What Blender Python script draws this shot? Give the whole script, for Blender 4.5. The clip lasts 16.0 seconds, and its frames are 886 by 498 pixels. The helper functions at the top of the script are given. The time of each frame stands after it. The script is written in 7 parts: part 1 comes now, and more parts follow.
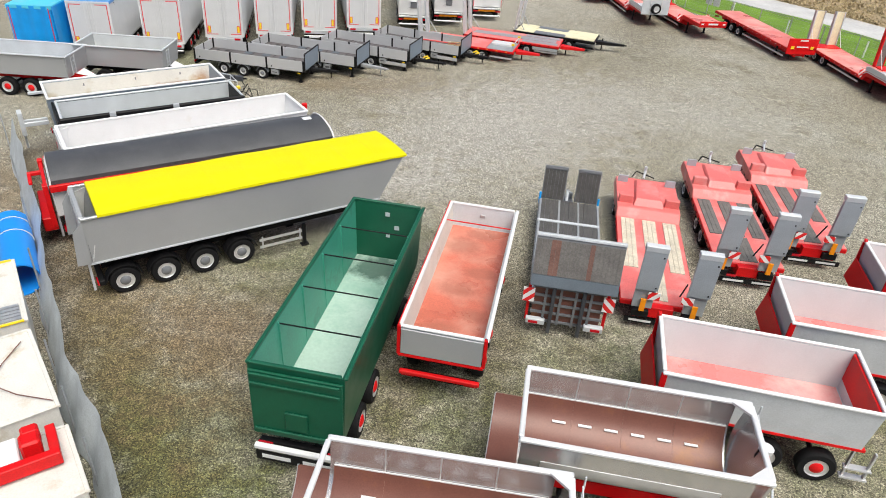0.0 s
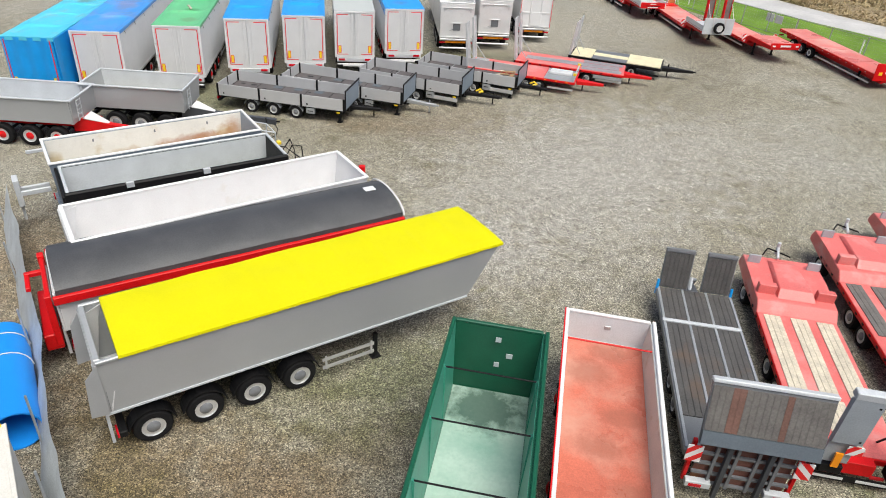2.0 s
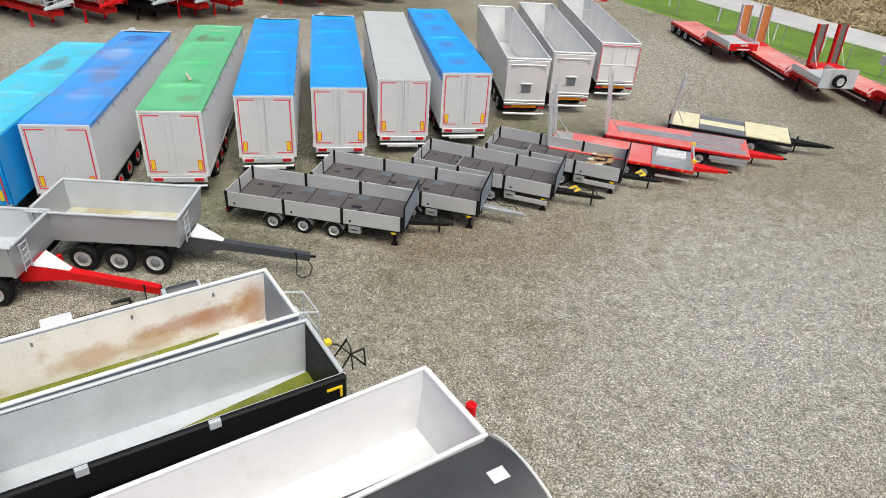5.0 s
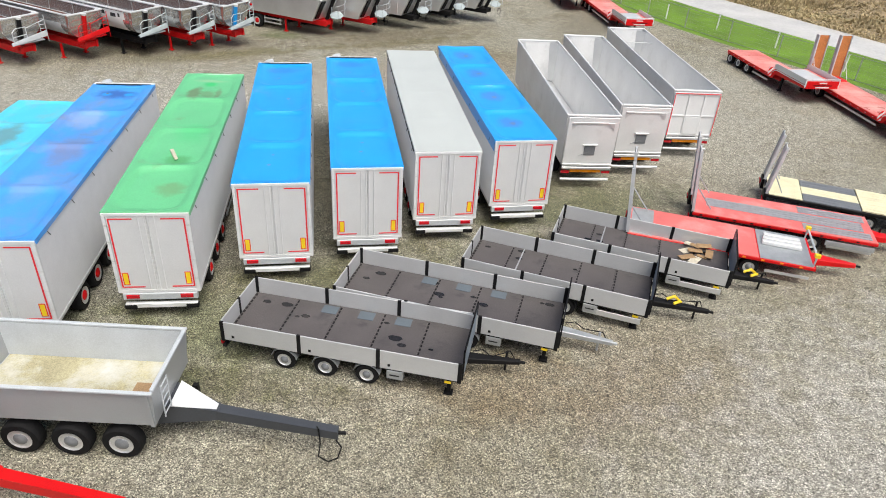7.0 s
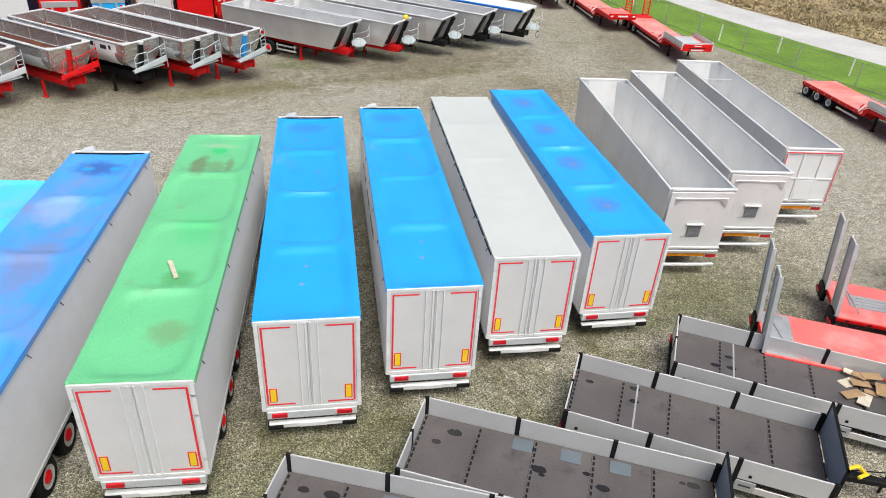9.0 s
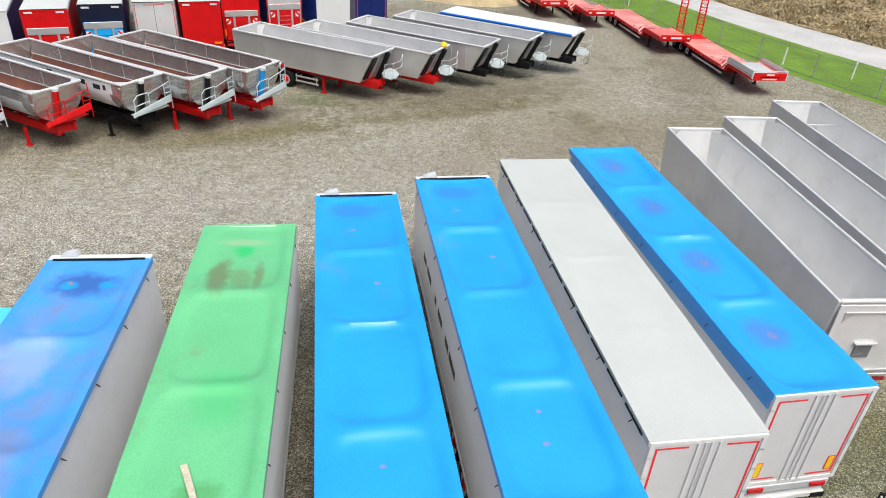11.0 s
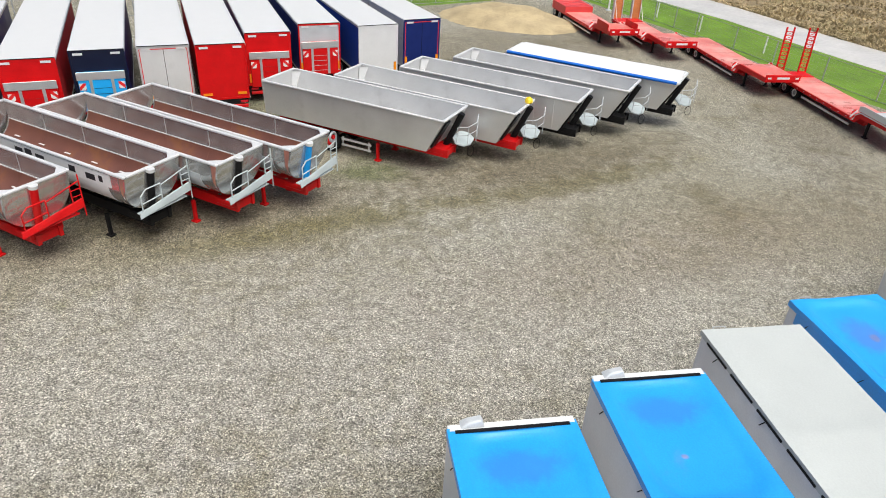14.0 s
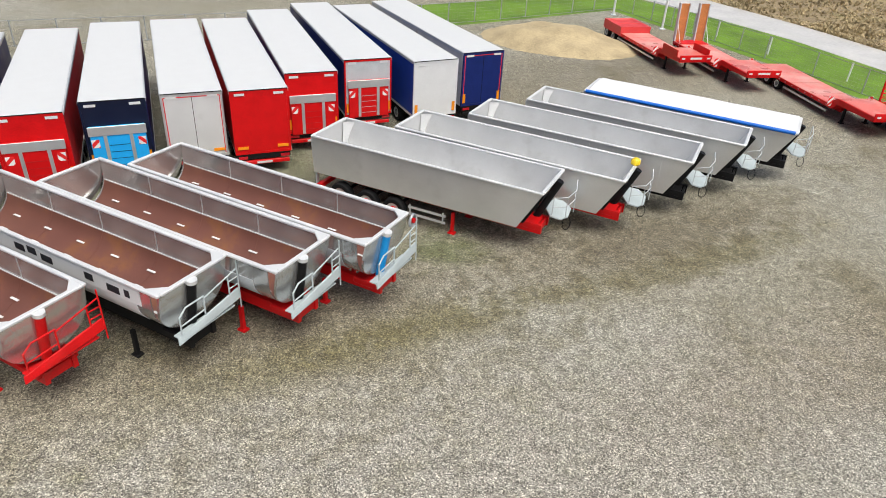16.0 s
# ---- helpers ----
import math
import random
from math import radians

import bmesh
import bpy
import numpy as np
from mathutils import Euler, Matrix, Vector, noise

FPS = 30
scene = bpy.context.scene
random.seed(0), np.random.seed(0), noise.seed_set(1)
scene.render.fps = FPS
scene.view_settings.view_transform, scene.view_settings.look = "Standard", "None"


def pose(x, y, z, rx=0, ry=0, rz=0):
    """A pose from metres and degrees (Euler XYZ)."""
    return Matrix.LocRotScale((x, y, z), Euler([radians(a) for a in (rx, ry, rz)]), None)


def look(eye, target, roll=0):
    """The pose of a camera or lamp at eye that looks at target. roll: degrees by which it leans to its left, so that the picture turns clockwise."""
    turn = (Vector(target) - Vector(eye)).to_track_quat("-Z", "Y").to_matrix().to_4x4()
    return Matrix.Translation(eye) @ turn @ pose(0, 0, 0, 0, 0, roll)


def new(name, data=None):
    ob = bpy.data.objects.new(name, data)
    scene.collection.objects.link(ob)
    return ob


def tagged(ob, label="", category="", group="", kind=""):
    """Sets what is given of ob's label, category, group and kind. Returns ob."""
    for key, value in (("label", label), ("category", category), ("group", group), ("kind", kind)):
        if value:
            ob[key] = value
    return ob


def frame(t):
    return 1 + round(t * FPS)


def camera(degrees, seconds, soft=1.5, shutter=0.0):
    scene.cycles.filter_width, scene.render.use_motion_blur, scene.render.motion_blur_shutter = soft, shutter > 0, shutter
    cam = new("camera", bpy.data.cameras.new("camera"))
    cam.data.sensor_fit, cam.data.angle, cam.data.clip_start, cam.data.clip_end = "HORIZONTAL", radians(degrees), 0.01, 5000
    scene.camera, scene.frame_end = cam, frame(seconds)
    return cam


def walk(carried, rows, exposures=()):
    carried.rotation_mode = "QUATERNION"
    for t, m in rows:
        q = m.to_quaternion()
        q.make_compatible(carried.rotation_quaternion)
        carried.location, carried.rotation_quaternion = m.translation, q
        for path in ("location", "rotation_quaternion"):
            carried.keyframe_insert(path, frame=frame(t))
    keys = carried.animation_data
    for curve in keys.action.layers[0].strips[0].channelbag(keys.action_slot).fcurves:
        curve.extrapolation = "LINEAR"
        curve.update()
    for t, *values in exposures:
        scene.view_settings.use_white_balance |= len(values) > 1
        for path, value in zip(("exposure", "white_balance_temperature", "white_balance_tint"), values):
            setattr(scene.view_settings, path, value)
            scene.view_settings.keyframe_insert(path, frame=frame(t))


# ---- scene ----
# The flight: seconds, place, yaw, pitch, roll.
cam = camera(66.30, 16.0, soft=0.95)
FLIGHT = [
    (0, 0.939, 4.226, 14.790, -1.05, -32.21, 4.25),
    (0.5, -0.043, 5.668, 14.729, -1.06, -32.20, 4.22),
    (1, -0.962, 7.291, 14.671, -1.06, -32.19, 4.18),
    (1.5, -1.796, 9.030, 14.617, -1.05, -32.18, 4.15),
    (2, -2.594, 10.884, 14.583, -1.04, -32.16, 4.12),
    (2.5, -3.347, 12.787, 14.607, -1.03, -32.13, 4.08),
    (3, -4.050, 14.785, 14.603, -1.02, -32.10, 4.05),
    (3.5, -4.752, 16.848, 14.583, -1.00, -32.06, 4.01),
    (4, -5.423, 18.962, 14.567, -0.98, -32.02, 3.98),
    (6.5, -8.272, 29.442, 14.518, -0.86, -31.78, 3.83),
    (7, -8.868, 31.483, 14.488, -0.84, -31.72, 3.80),
    (7.5, -9.491, 33.451, 14.449, -0.82, -31.67, 3.77),
    (8, -10.158, 35.334, 14.402, -0.79, -31.61, 3.74),
    (8.5, -10.833, 37.152, 14.341, -0.77, -31.56, 3.71),
    (9, -11.514, 38.942, 14.257, -0.75, -31.50, 3.69),
    (9.5, -12.215, 40.678, 14.206, -0.73, -31.45, 3.67),
    (10, -12.902, 42.444, 14.143, -0.72, -31.40, 3.64),
    (12.5, -16.393, 50.665, 13.938, -0.67, -31.19, 3.55),
    (13, -17.109, 52.313, 13.898, -0.68, -31.16, 3.54),
    (13.5, -17.855, 54.032, 13.831, -0.69, -31.13, 3.52),
    (14, -18.649, 55.764, 13.793, -0.70, -31.11, 3.51),
    (14.5, -19.509, 57.467, 13.770, -0.72, -31.09, 3.50),
    (15, -20.394, 59.123, 13.786, -0.74, -31.09, 3.50),
    (15.5, -21.380, 60.821, 13.802, -0.77, -31.09, 3.49),
    (16, -22.424, 62.510, 13.829, -0.80, -31.09, 3.49),
]


def drone(x, y, z, yaw, pitch, roll):
    cy, sy, cp, sp = math.cos(radians(yaw)), math.sin(radians(yaw)), math.cos(radians(pitch)), math.sin(radians(pitch))
    return look((x, y, z), (x - sy * cp, y + cy * cp, z + sp), roll)


walk(cam, [(t, drone(*p)) for t, *p in FLIGHT], [(0, 0.98), (2, 0.9), (4, 0.7), (6.5, 0.9), (8, 0.97), (12.5, 0.9), (16, 0.86)])

# ---- light ----
world = bpy.data.worlds.new("overcast_sky")
scene.world = world
world.use_nodes = True
wn = world.node_tree
sky = wn.nodes.new("ShaderNodeTexSky")
sky.sky_type = "NISHITA"
sky.sun_disc = False
sky.sun_elevation = radians(62)
sky.sun_rotation = radians(150)
sky.air_density, sky.dust_density, sky.ozone_density = 0.7, 6.0, 1.0
wn.nodes["Background"].inputs["Strength"].default_value = 0.075
wn.links.new(sky.outputs[0], wn.nodes["Background"].inputs["Color"])
sun_data = bpy.data.lights.new("sun", "SUN")
sun_data.energy, sun_data.angle, sun_data.color = 1.5, radians(45), (0.97, 1.0, 0.92)
sun = new("sun", sun_data)
sun.matrix_world = look((14, -24, 60), (0, 0, 0))


# ---- materials ----
def mat(name, color, rough=0.5, metal=0.0, vary=0.12, scale=1.5, fine=25.0, bump=0.0, bump_scale=30.0, stain=None, stain_amount=0.0, stain_scale=0.8, coord="Object"):
    m = bpy.data.materials.new(name)
    m.use_nodes = True
    nt = m.node_tree
    n, l = nt.nodes, nt.links
    b = n["Principled BSDF"]
    b.inputs["Roughness"].default_value = rough
    b.inputs["Metallic"].default_value = metal
    tc = n.new("ShaderNodeTexCoord")
    big = n.new("ShaderNodeTexNoise")
    big.inputs["Scale"].default_value = scale
    big.inputs["Detail"].default_value = 6
    small = n.new("ShaderNodeTexNoise")
    small.inputs["Scale"].default_value = fine
    small.inputs["Detail"].default_value = 3
    l.new(tc.outputs[coord], big.inputs["Vector"])
    l.new(tc.outputs[coord], small.inputs["Vector"])
    add = n.new("ShaderNodeMath")
    add.operation = "ADD"
    l.new(big.outputs[0], add.inputs[0])
    l.new(small.outputs[0], add.inputs[1])
    rng = n.new("ShaderNodeMapRange")
    rng.inputs[1].default_value, rng.inputs[2].default_value = 0.7, 1.3
    rng.inputs[3].default_value, rng.inputs[4].default_value = 1 - vary, 1 + vary
    l.new(add.outputs[0], rng.inputs[0])
    mul = n.new("ShaderNodeMix")
    mul.data_type, mul.blend_type = "RGBA", "MULTIPLY"
    mul.inputs[0].default_value = 1.0
    mul.inputs[6].default_value = (*color, 1)
    l.new(rng.outputs[0], mul.inputs[7])
    out = mul.outputs[2]
    if stain:
        st = n.new("ShaderNodeTexNoise")
        st.inputs["Scale"].default_value = stain_scale
        st.inputs["Detail"].default_value = 8
        st.inputs["Roughness"].default_value = 0.65
        l.new(tc.outputs[coord], st.inputs["Vector"])
        sr = n.new("ShaderNodeMapRange")
        sr.inputs[1].default_value, sr.inputs[2].default_value = 0.62 - 0.2 * stain_amount, 0.85 - 0.2 * stain_amount
        l.new(st.outputs[0], sr.inputs[0])
        mx = n.new("ShaderNodeMix")
        mx.data_type = "RGBA"
        l.new(sr.outputs[0], mx.inputs[0])
        l.new(out, mx.inputs[6])
        mx.inputs[7].default_value = (*stain, 1)
        out = mx.outputs[2]
    l.new(out, b.inputs["Base Color"])
    rr = n.new("ShaderNodeMapRange")
    rr.inputs[3].default_value, rr.inputs[4].default_value = max(rough - 0.12, 0.03), min(rough + 0.12, 1)
    l.new(big.outputs[0], rr.inputs[0])
    l.new(rr.outputs[0], b.inputs["Roughness"])
    if bump:
        bs = n.new("ShaderNodeTexNoise")
        bs.inputs["Scale"].default_value = bump_scale
        bs.inputs["Detail"].default_value = 4
        l.new(tc.outputs[coord], bs.inputs["Vector"])
        bp = n.new("ShaderNodeBump")
        bp.inputs["Strength"].default_value = bump
        bp.inputs["Distance"].default_value = 0.02
        l.new(bs.outputs[0], bp.inputs["Height"])
        l.new(bp.outputs[0], b.inputs["Normal"])
    return m


def spot(m, centre, size, color, amount=0.8):
    """Works a blotch with a ragged outline into a material, at a place of its object."""
    n, l = m.node_tree.nodes, m.node_tree.links
    b = n["Principled BSDF"]
    tc = n.new("ShaderNodeTexCoord")
    mp = n.new("ShaderNodeMapping")
    mp.vector_type = "TEXTURE"
    mp.inputs["Location"].default_value, mp.inputs["Scale"].default_value = centre, size
    l.new(tc.outputs["Object"], mp.inputs["Vector"])
    ln = n.new("ShaderNodeVectorMath")
    ln.operation = "LENGTH"
    l.new(mp.outputs[0], ln.inputs[0])
    nz = n.new("ShaderNodeTexNoise")
    nz.inputs["Scale"].default_value, nz.inputs["Detail"].default_value, nz.inputs["Roughness"].default_value = 2.2, 8, 0.7
    l.new(tc.outputs["Object"], nz.inputs["Vector"])
    ad = n.new("ShaderNodeMath")
    ad.operation = "MULTIPLY_ADD"
    ad.inputs[1].default_value, ad.inputs[2].default_value = 1.6, -0.8
    l.new(nz.outputs[0], ad.inputs[0])
    sm = n.new("ShaderNodeMath")
    sm.operation = "ADD"
    l.new(ln.outputs["Value"], sm.inputs[0])
    l.new(ad.outputs[0], sm.inputs[1])
    mr = n.new("ShaderNodeMapRange")
    mr.inputs[1].default_value, mr.inputs[2].default_value, mr.inputs[3].default_value, mr.inputs[4].default_value = 0.5, 1.1, amount, 0
    l.new(sm.outputs[0], mr.inputs[0])
    mx = n.new("ShaderNodeMix")
    mx.data_type = "RGBA"
    old = b.inputs["Base Color"].links[0].from_socket
    l.new(mr.outputs[0], mx.inputs[0])
    l.new(old, mx.inputs[6])
    mx.inputs[7].default_value = (*color, 1)
    l.new(mx.outputs[2], b.inputs["Base Color"])


def stripes(name, a, c, step, axis, rough=0.45, metal=0.0, soft=False):
    """Bands of two colours, or with soft a fine ribbing, along a direction of the object."""
    m = mat(name, a, rough, metal, 0.05)
    n, l = m.node_tree.nodes, m.node_tree.links
    b = n["Principled BSDF"]
    tc = n.new("ShaderNodeTexCoord")
    dot = n.new("ShaderNodeVectorMath")
    dot.operation = "DOT_PRODUCT"
    dot.inputs[1].default_value = axis
    l.new(tc.outputs["Object"], dot.inputs[0])
    pp = n.new("ShaderNodeMath")
    pp.operation = "PINGPONG"
    pp.inputs[1].default_value = step
    l.new(dot.outputs["Value"], pp.inputs[0])
    if soft:
        rg = n.new("ShaderNodeMapRange")
        rg.inputs[1].default_value, rg.inputs[2].default_value = 0, step * 0.15
        l.new(pp.outputs[0], rg.inputs[0])
        bp = n.new("ShaderNodeBump")
        bp.inputs["Strength"].default_value = 0.3
        bp.inputs["Distance"].default_value = 0.006
        l.new(rg.outputs[0], bp.inputs["Height"])
        l.new(bp.outputs[0], b.inputs["Normal"])
        return m
    gt = n.new("ShaderNodeMath")
    gt.operation = "GREATER_THAN"
    gt.inputs[1].default_value = step / 2
    l.new(pp.outputs[0], gt.inputs[0])
    mx = n.new("ShaderNodeMix")
    mx.data_type = "RGBA"
    l.new(gt.outputs[0], mx.inputs[0])
    mx.inputs[6].default_value, mx.inputs[7].default_value = (*a, 1), (*c, 1)
    l.new(mx.outputs[2], b.inputs["Base Color"])
    return m


RED = mat("red_paint", (0.6, 0.006, 0.008), 0.42, 0, 0.15, stain=(0.36, 0.03, 0.025), stain_amount=0.2)
# low-loader decks: grazing sky reflection painted in as pale pink base and blotches
LL_DECK = mat("pale_worn_red_deck", (0.7, 0.17, 0.14), 0.3, 0, 0.2, 0.6, stain=(0.74, 0.42, 0.37), stain_amount=0.8, stain_scale=0.5, bump=0.15)
RED_DECK = mat("worn_red_deck", (0.66, 0.15, 0.14), 0.45, 0, 0.16, 1.0, stain=(0.62, 0.3, 0.28), stain_amount=0.6, bump=0.15)
RED_FLOOR = mat("rusty_red_floor", (0.5, 0.14, 0.09), 0.3, 0, 0.2, 0.7, stain=(0.55, 0.27, 0.2), stain_amount=0.8, stain_scale=0.55, bump=0.2, bump_scale=6)
GREEN = mat("dark_green_paint", (0.006, 0.085, 0.045), 0.35, 0, 0.15)
GREEN_IN = mat("green_liner", (0.05, 0.28, 0.2), 0.4, 0, 0.2, 0.6, stain=(0.03, 0.09, 0.06), stain_amount=0.2)
# wet floor: its whitish reflection is put into the pale base colour
GREEN_FLOOR = mat("wet_pale_green_floor", (0.4, 0.53, 0.46), 0.18, 0, 0.08, 0.3, 12, stain=(0.2, 0.37, 0.3), stain_amount=0.35, stain_scale=0.25)
ALU = mat("brushed_aluminium", (0.62, 0.63, 0.64), 0.42, 0.55, 0.1, 0.8, 60, bump=0.08, bump_scale=80)
ALU_DULL = mat("dull_aluminium", (0.72, 0.725, 0.73), 0.36, 0.2, 0.1, 0.7, 40, stain=(0.56, 0.56, 0.555), stain_amount=0.4, bump=0.08)
ALU_SIDE = stripes("smooth_aluminium_side", (0.8, 0.81, 0.825), (0, 0, 0), 0.6, (0, 0, 1), 0.4, 0.1, True)
ALU_BOARD = stripes("ribbed_aluminium_board", (0.55, 0.56, 0.57), (0, 0, 0), 0.15, (0, 0, 1), 0.38, 0.25, True)
ALU_RIM = mat("bright_aluminium_rim", (0.68, 0.69, 0.7), 0.38, 0.2, 0.06, 0.8, 60)
ALU_RIB = stripes("vertically_ribbed_aluminium", (0.6, 0.605, 0.61), (0, 0, 0), 0.35, (1, 0, 0), 0.45, 0.45, True)
STEEL = mat("bare_tub_steel", (0.58, 0.577, 0.575), 0.22, 0.75, 0.12, 1.2, 40, stain=(0.36, 0.34, 0.32), stain_amount=0.2)
RUSTY = mat("brown_rust_coated_steel", (0.17, 0.068, 0.05), 0.4, 0.1, 0.2, 0.8, 30, stain=(0.26, 0.11, 0.03), stain_amount=0.4, bump=0.1)
GREY = mat("grey_paint", (0.17, 0.18, 0.195), 0.42, 0.1, 0.1, stain=(0.2, 0.2, 0.2), stain_amount=0.2)
LGREY = mat("light_grey_paint", (0.52, 0.55, 0.58), 0.42, 0.1, 0.1)
DRAWBAR = mat("dark_grey_drawbar_paint", (0.05, 0.055, 0.065), 0.45)
BLUEGREY = mat("blue_grey_paint", (0.22, 0.27, 0.33), 0.42, 0.1, 0.12)
ZINC = mat("galvanised_steel", (0.42, 0.44, 0.46), 0.45, 0.5, 0.15, 3, 30)
WHITE = mat("white_paint", (0.7, 0.71, 0.72), 0.4, 0, 0.05, stain=(0.6, 0.58, 0.52), stain_amount=0.15)
WHITE_STAINED = mat("rust_stained_white_steel", (0.68, 0.67, 0.64), 0.5, 0, 0.1, 0.9, stain=(0.36, 0.19, 0.08), stain_amount=0.55, stain_scale=0.9)
RUST_WALL = mat("rust_streaked_white_wall", (0.7, 0.68, 0.63), 0.5, 0, 0.1, 0.9, stain=(0.5, 0.4, 0.25), stain_amount=0.4, stain_scale=1.1)
MOSS_FLOOR = mat("moss_grown_floor", (0.15, 0.17, 0.015), 0.8, 0, 0.35, 1.0, 25, stain=(0.3, 0.3, 0.25), stain_amount=0.25, bump=0.4)
OFFWHITE = mat("dirty_white_panel", (0.62, 0.605, 0.56), 0.55, 0, 0.1, stain=(0.42, 0.33, 0.2), stain_amount=0.3, stain_scale=1.4)
ROOF_WHITE = mat("white_roof_sheet", (0.6, 0.61, 0.62), 0.45, 0, 0.04)
DOOR_GREY = mat("grey_white_door", (0.66, 0.67, 0.68), 0.42, 0.1, 0.05)
BLACK = mat("black_chassis_paint", (0.011, 0.011, 0.012), 0.45, 0, 0.2, 4)
RUBBER = mat("tyre_rubber", (0.012, 0.012, 0.013), 0.75, 0, 0.2, 6, bump=0.2)
DARK_TARP = mat("dark_grey_tarpaulin", (0.055, 0.057, 0.062), 0.5, 0, 0.25, 1.0, bump=0.3, bump_scale=3, stain=(0.085, 0.085, 0.09), stain_amount=0.4)
BLUE_TARP = mat("blue_tarpaulin", (0.012, 0.33, 0.85), 0.33, 0, 0.12, 0.7, bump=0.3, bump_scale=2.0, stain=(0.12, 0.27, 0.5), stain_amount=0.2, stain_scale=0.5)
BLUE_DIRTY = mat("faded_blue_tarpaulin", (0.05, 0.31, 0.8), 0.45, 0, 0.12, 0.7, bump=0.3, bump_scale=2.0, stain=(0.2, 0.25, 0.44), stain_amount=0.7, stain_scale=0.5)
TURQ = mat("turquoise_tarpaulin", (0.07, 0.55, 0.75), 0.45, 0, 0.1, 0.7, bump=0.3, bump_scale=2.0, stain=(0.25, 0.48, 0.53), stain_amount=0.5)
BRIGHT_BLUE = mat("bright_blue_paint", (0.005, 0.3, 0.75), 0.42, 0, 0.12)
GREEN_TARP = mat("green_tarpaulin", (0.13, 0.5, 0.23), 0.45, 0, 0.12, 0.7, bump=0.3, bump_scale=2.0, stain=(0.2, 0.2, 0.1), stain_amount=0.12, stain_scale=0.6)
WHITE_TARP = mat("white_tarpaulin", (0.5, 0.53, 0.52), 0.45, 0, 0.06, 0.7, bump=0.2, bump_scale=2.0)
WHITE_SHEET = mat("white_cover_sheet", (0.74, 0.75, 0.77), 0.45, 0, 0.05, 0.7, bump=0.2, bump_scale=2.0)
YELLOW_TARP = mat("yellow_tarpaulin", (0.62, 0.585, 0.0), 0.5, 0, 0.05, 0.7, bump=0.3, bump_scale=1.6)
NAVY = mat("navy_curtain", (0.01, 0.022, 0.13), 0.42, 0, 0.15)
RED_SHEET = mat("red_tarpaulin", (0.6, 0.05, 0.05), 0.42, 0, 0.15, 0.8, bump=0.4, bump_scale=2.5)
RED_CURTAIN = mat("red_curtain", (0.42, 0.02, 0.02), 0.45, 0, 0.15)
# the floor's painted reflection ends dark towards the head
spot(GREEN_FLOOR, (7.9, 0.0, 1.3), (1.0, 1.4, 1), (0.02, 0.06, 0.045), 0.8)
spot(GREEN_TARP, (11.0, 0.5, 4), (0.9, 0.32, 3), (0.14, 0.12, 0.06), 0.7)
spot(GREEN_TARP, (10.9, -0.05, 4), (0.6, 0.4, 3), (0.15, 0.16, 0.07), 0.5)
spot(GREEN_TARP, (11.0, -0.5, 4), (0.7, 0.16, 3), (0.15, 0.12, 0.06), 0.6)
spot(GREEN_TARP, (12.3, 0.0, 4), (0.34, 0.34, 3), (0.02, 0.5, 0.14), 0.9)
spot(GREEN_TARP, (12.75, 0.0, 4), (0.22, 0.8, 3), (0.36, 0.5, 0.3), 0.5)
spot(GREEN_TARP, (6.6, -0.2, 4), (1.0, 0.7, 3), (0.07, 0.5, 0.18), 0.6)
spot(GREEN_TARP, (4.0, -0.2, 4), (0.5, 0.5, 3), (0.05, 0.25, 0.06), 0.6)
spot(GREEN_TARP, (1.8, -0.4, 4), (0.5, 0.6, 3), (0.16, 0.2, 0.08), 0.5)
spot(BLUE_DIRTY, (12.4, 0.0, 4), (0.55, 1.0, 3), (0.03, 0.1, 0.4), 0.85)
spot(BLUE_DIRTY, (12.35, 0.4, 4), (0.2, 0.26, 3), (0.005, 0.33, 0.85), 0.9)
spot(BLUE_DIRTY, (12.35, -0.5, 4), (0.2, 0.26, 3), (0.005, 0.33, 0.85), 0.9)
spot(BLUE_DIRTY, (12.45, 0.4, 4), (0.07, 0.08, 3), (0.3, 0.2, 0.1), 0.9)
spot(BLUE_DIRTY, (9.5, 0.3, 4), (1.1, 0.7, 3), (0.3, 0.42, 0.68), 0.6)
spot(BLUE_DIRTY, (3.5, 0.2, 4), (1.2, 0.6, 3), (0.24, 0.34, 0.62), 0.5)
spot(BLUE_DIRTY, (6.5, 0.0, 4), (1.8, 0.7, 3), (0.2, 0.2, 0.34), 0.55)
spot(BLUE_TARP, (12.6, 0.0, 4), (0.5, 1.0, 3), (0.04, 0.16, 0.55), 0.5)
for along, aside in ((1.6, 0.15), (2.5, 0.05), (8.6, -0.3), (11.4, 0.2)):
    spot(BLUE_TARP, (along, aside, 4), (0.07, 0.09, 3), (0.25, 0.24, 0.42), 0.8)
for place, size, tone in (((3.0, 1.1, 1.85), (1.1, 1, 0.4), (0.42, 0.25, 0.1)), ((5.5, 1.1, 2.1), (1.4, 1, 0.3), (0.34, 0.13, 0.05)), ((4.6, 1.1, 1.8), (1.0, 1, 0.35), (0.42, 0.27, 0.11)), ((7.2, 1.1, 2.2), (0.5, 1, 0.4), (0.5, 0.33, 0.12)), ((0.3, 1.1, 2.0), (0.4, 1, 0.5), (0.45, 0.32, 0.12)), ((7.5, 1.1, 2.0), (0.5, 1, 0.9), (0.4, 0.17, 0.05)), ((6.4, 1.1, 2.0), (0.9, 1, 0.4), (0.38, 0.17, 0.06))):
    spot(RUST_WALL, place, size, tone, 0.65)
